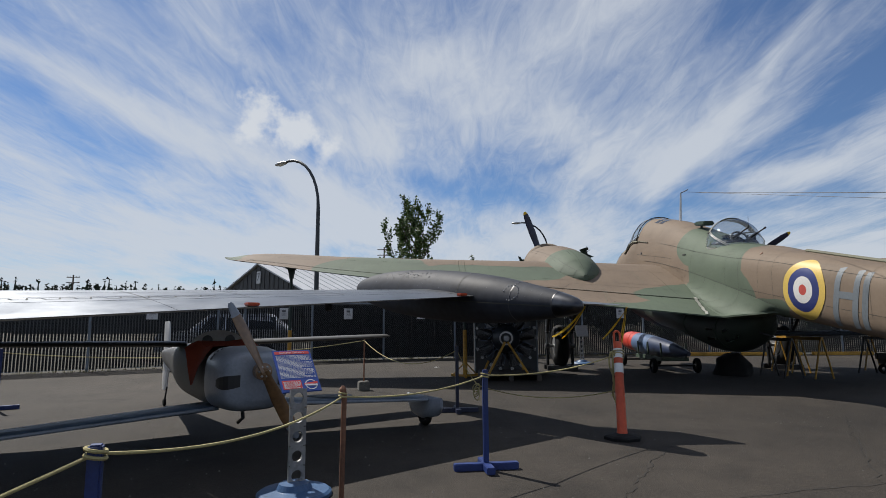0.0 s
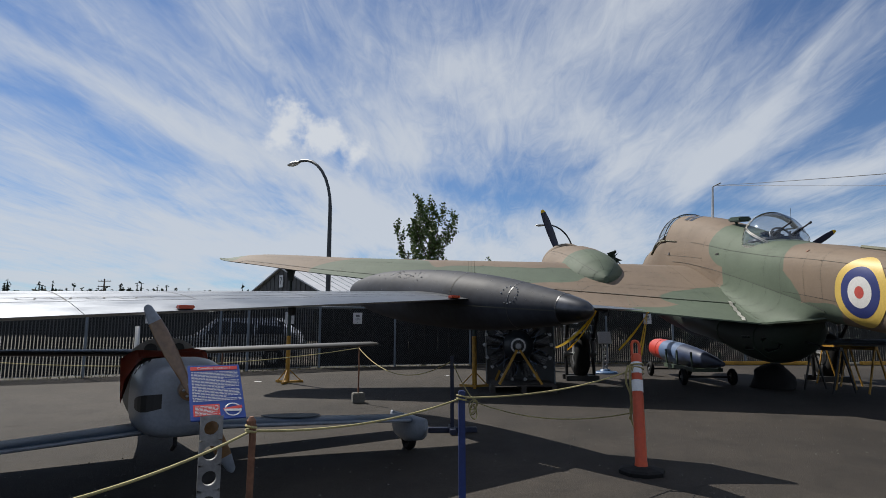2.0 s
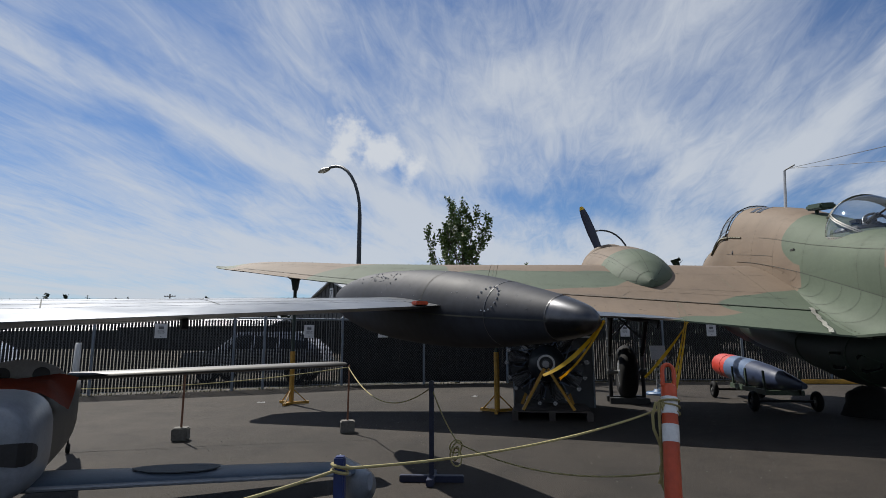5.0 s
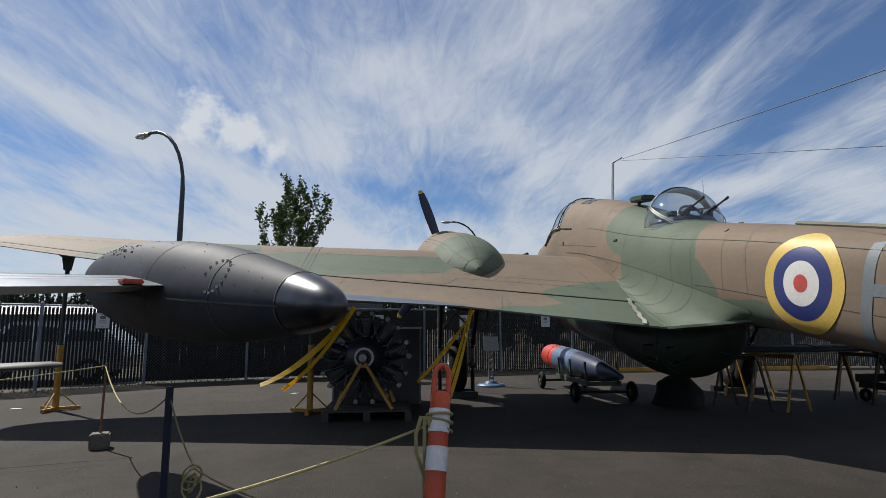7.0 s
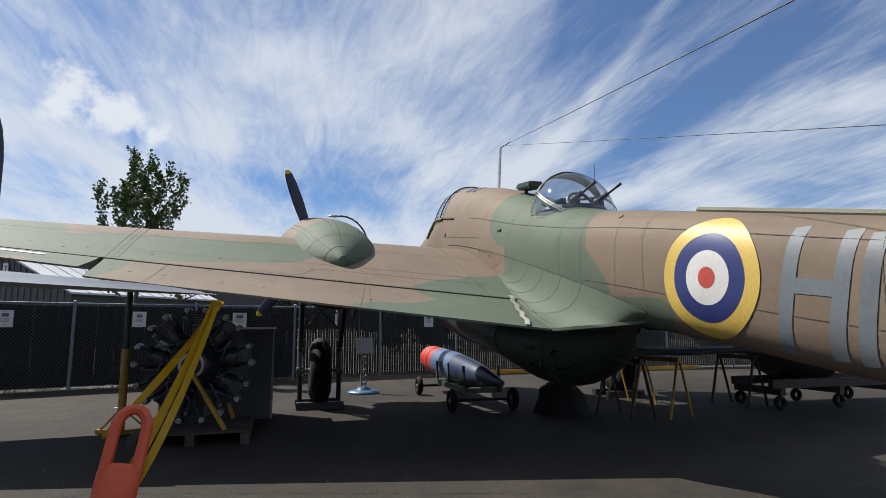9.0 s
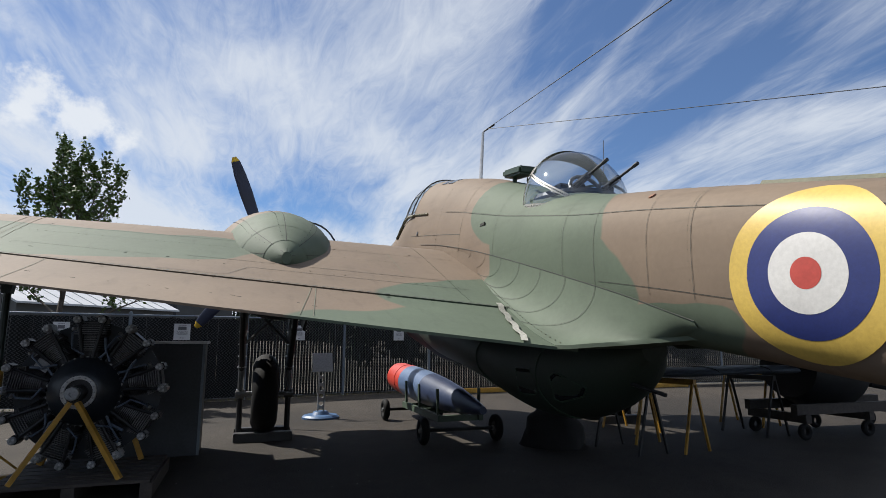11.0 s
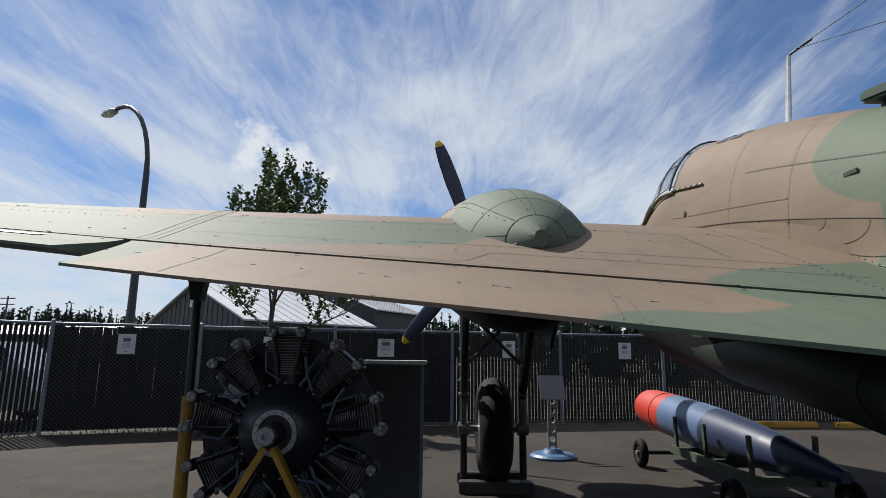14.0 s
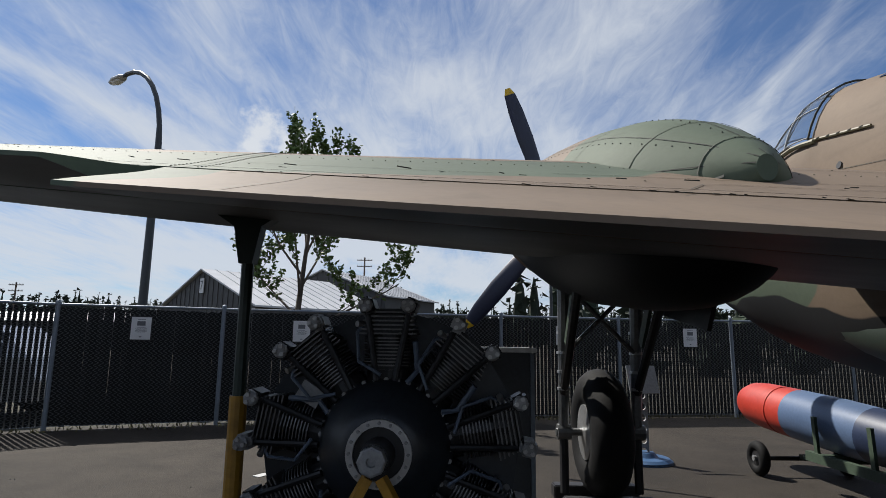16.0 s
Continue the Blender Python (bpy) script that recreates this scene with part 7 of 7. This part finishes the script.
spots = []
for k in range(1300):
    a = radians(rnd.uniform(-62, 48))
    d = rnd.uniform(195, 215)
    spots.append((d * math.sin(a), d * math.cos(a), rnd.uniform(10.2, 13.2) * (1.2 if rnd.random() < 0.13 else 1.0), rnd.uniform(1.0, 1.9), rnd.random() < 0.7))
tree_belt("far_trees", "dark far belt of mixed trees on the horizon", spots)
tree_belt("poplar_row", "row of tall dark poplars beyond the sheds", [(12.6 + 2.6 * k + rnd.uniform(-0.6, 0.6), 92 + rnd.uniform(-2, 2), rnd.uniform(10.5, 14), rnd.uniform(1.5, 2.1), False) for k in range(5)])
tree_belt("shrub_row", "green shrubs beyond the fence", [(9 + 3.2 * k, 40 + rnd.uniform(-3, 3), rnd.uniform(2.0, 3.2), rnd.uniform(1.2, 2.0), False) for k in range(9)])
tree_belt("round_tree", "dark round tree in the distance", [(-62, 150, 8.5, 5.0, False), (-57, 152, 7, 4.0, False), (-100, 170, 9, 5.0, False)])


def utility_pole(x, y, h):
    s = thing("utility_pole", "brown timber utility pole with cross-arms", "utility pole", (x, y, -0.06), "utility poles")
    part("pole", tube([(x, y, -0.06), (x, y, h)], [0.16, 0.11], 8), "bark", s)
    for dz in (0.4, 1.3):
        part("cross_arm", prism_between((x - 1.1, y, h - dz), (x + 1.1, y, h - dz), 0.1, 0.12), "bark", s)
        for dx in (-1, -0.5, 0.5, 1):
            part("insulator", lathe([(0, 0.04), (0.14, 0.05), (0.18, 0.02)], Matrix.Translation((x + dx, y, h - dz + 0.06)), 8), "reflective", s)


utility_pole(-62, 95, 9.5)
utility_pole(-128, 130, 10.0)
utility_pole(-9.6, 92, 13.5)
# weeds and leaf litter at the foot of the fence
wv_, wf_ = [], []
for k in range(1500):
    p, d = fence_point(rnd.uniform(6, 36))
    c = p + Vector((d.y, -d.x, 0)) * rnd.uniform(-0.15, 0.28)
    h = rnd.uniform(0.02, 0.11)
    a = rnd.random() * 6.28
    i0 = len(wv_)
    wv_ += [(c.x - 0.012 * math.cos(a), c.y - 0.012 * math.sin(a), 0), (c.x + 0.012 * math.cos(a), c.y + 0.012 * math.sin(a), 0), (c.x + rnd.gauss(0, 0.04), c.y + rnd.gauss(0, 0.04), h)]
    wf_.append((i0, i0 + 1, i0 + 2))
me = bpy.data.meshes.new("weeds")
me.from_pydata(wv_, [], wf_)
me.materials.append(M["weed"])
tagged(new("weeds", me), "dry weeds along the foot of the fence", "weeds", kind="stuff")
for (x0, y0), (x1, y1) in zip(FENCE[8:13], FENCE[9:14]):
    solo("kerb", prism_between((x0, y0 + 0.12, 0.03), (x1, y1 + 0.12, 0.03), 0.12, 0.1), "concrete", "pale concrete kerb under the fence", "kerb", kind="structure")
for x in (9.4, 12.0, 14.6):
    solo("wheel_stop", box((2.2, 0.16, 0.12), Matrix.Translation((x, 21.1, 0.06)), bevel=0.02), "wheelstop", "yellow painted concrete wheel stop", "wheel stop", "wheel stops")
for x, y, a in ((-4.6, 14.5, 10), (-0.2, 16.3, 60)):
    solo("scrap_paper", box((0.16, 0.1, 0.004), Matrix.Translation((x, y, 0.004)) @ pose(0, 0, 0, 0, 0, a)), "paper", "white scrap of paper on the asphalt", "litter")

# slats of the fence, piece by piece where the walk comes nearest
slat_meshes = []
for wd in (0.0755, 0.060):
    sl = box((wd, 0.006, FH - 0.12), Matrix.Translation((0, 0, FH / 2)))
    slat_mesh = bpy.data.meshes.new("slat")
    sl.to_mesh(slat_mesh)
    sl.free()
    slat_mesh.materials.append(M["slat"])
    slat_meshes.append(slat_mesh)
inv = parent_world(fence).inverted()
rest_v, rest_f = [], []
count = 0
for k in range(n):
    p, d = fence_point((k + 0.5) * PITCH)
    tilt = rnd.gauss(0, 0.0015)
    m = Matrix.Translation(p + Vector((0, 0, rnd.gauss(0, 0.008)))) @ Matrix.Rotation(math.atan2(d.y, d.x), 4, "Z") @ Matrix.Rotation(tilt, 4, "Y")
    if -4.35 < p.x < 18 and count < 300:
        o = new("slat", slat_meshes[0 if p.x < 2.8 else 1])
        o.parent = fence
        o.matrix_parent_inverse = inv
        o.matrix_basis = m
        count += 1
    else:
        i0 = len(rest_v)
        wide = 0.0300 if p.x > 2.8 else 0.0262 if p.x < -4.35 else 0.0377
        for sx in (-wide, wide):
            for sy in (-0.003, 0.003):
                for sz in (0.06, FH - 0.06):
                    rest_v.append(tuple(m @ Vector((sx, sy, sz))))
        rest_f += [tuple(i0 + q for q in f) for f in ((0, 1, 3, 2), (4, 6, 7, 5), (0, 4, 5, 1), (2, 3, 7, 6))]
me = bpy.data.meshes.new("slats")
me.from_pydata(rest_v, [], rest_f)
me.materials.append(M["slat"])
ob = new("slats", me)
hang(ob, fence)
tagged(ob, "black plastic privacy slats", kind="stuff")
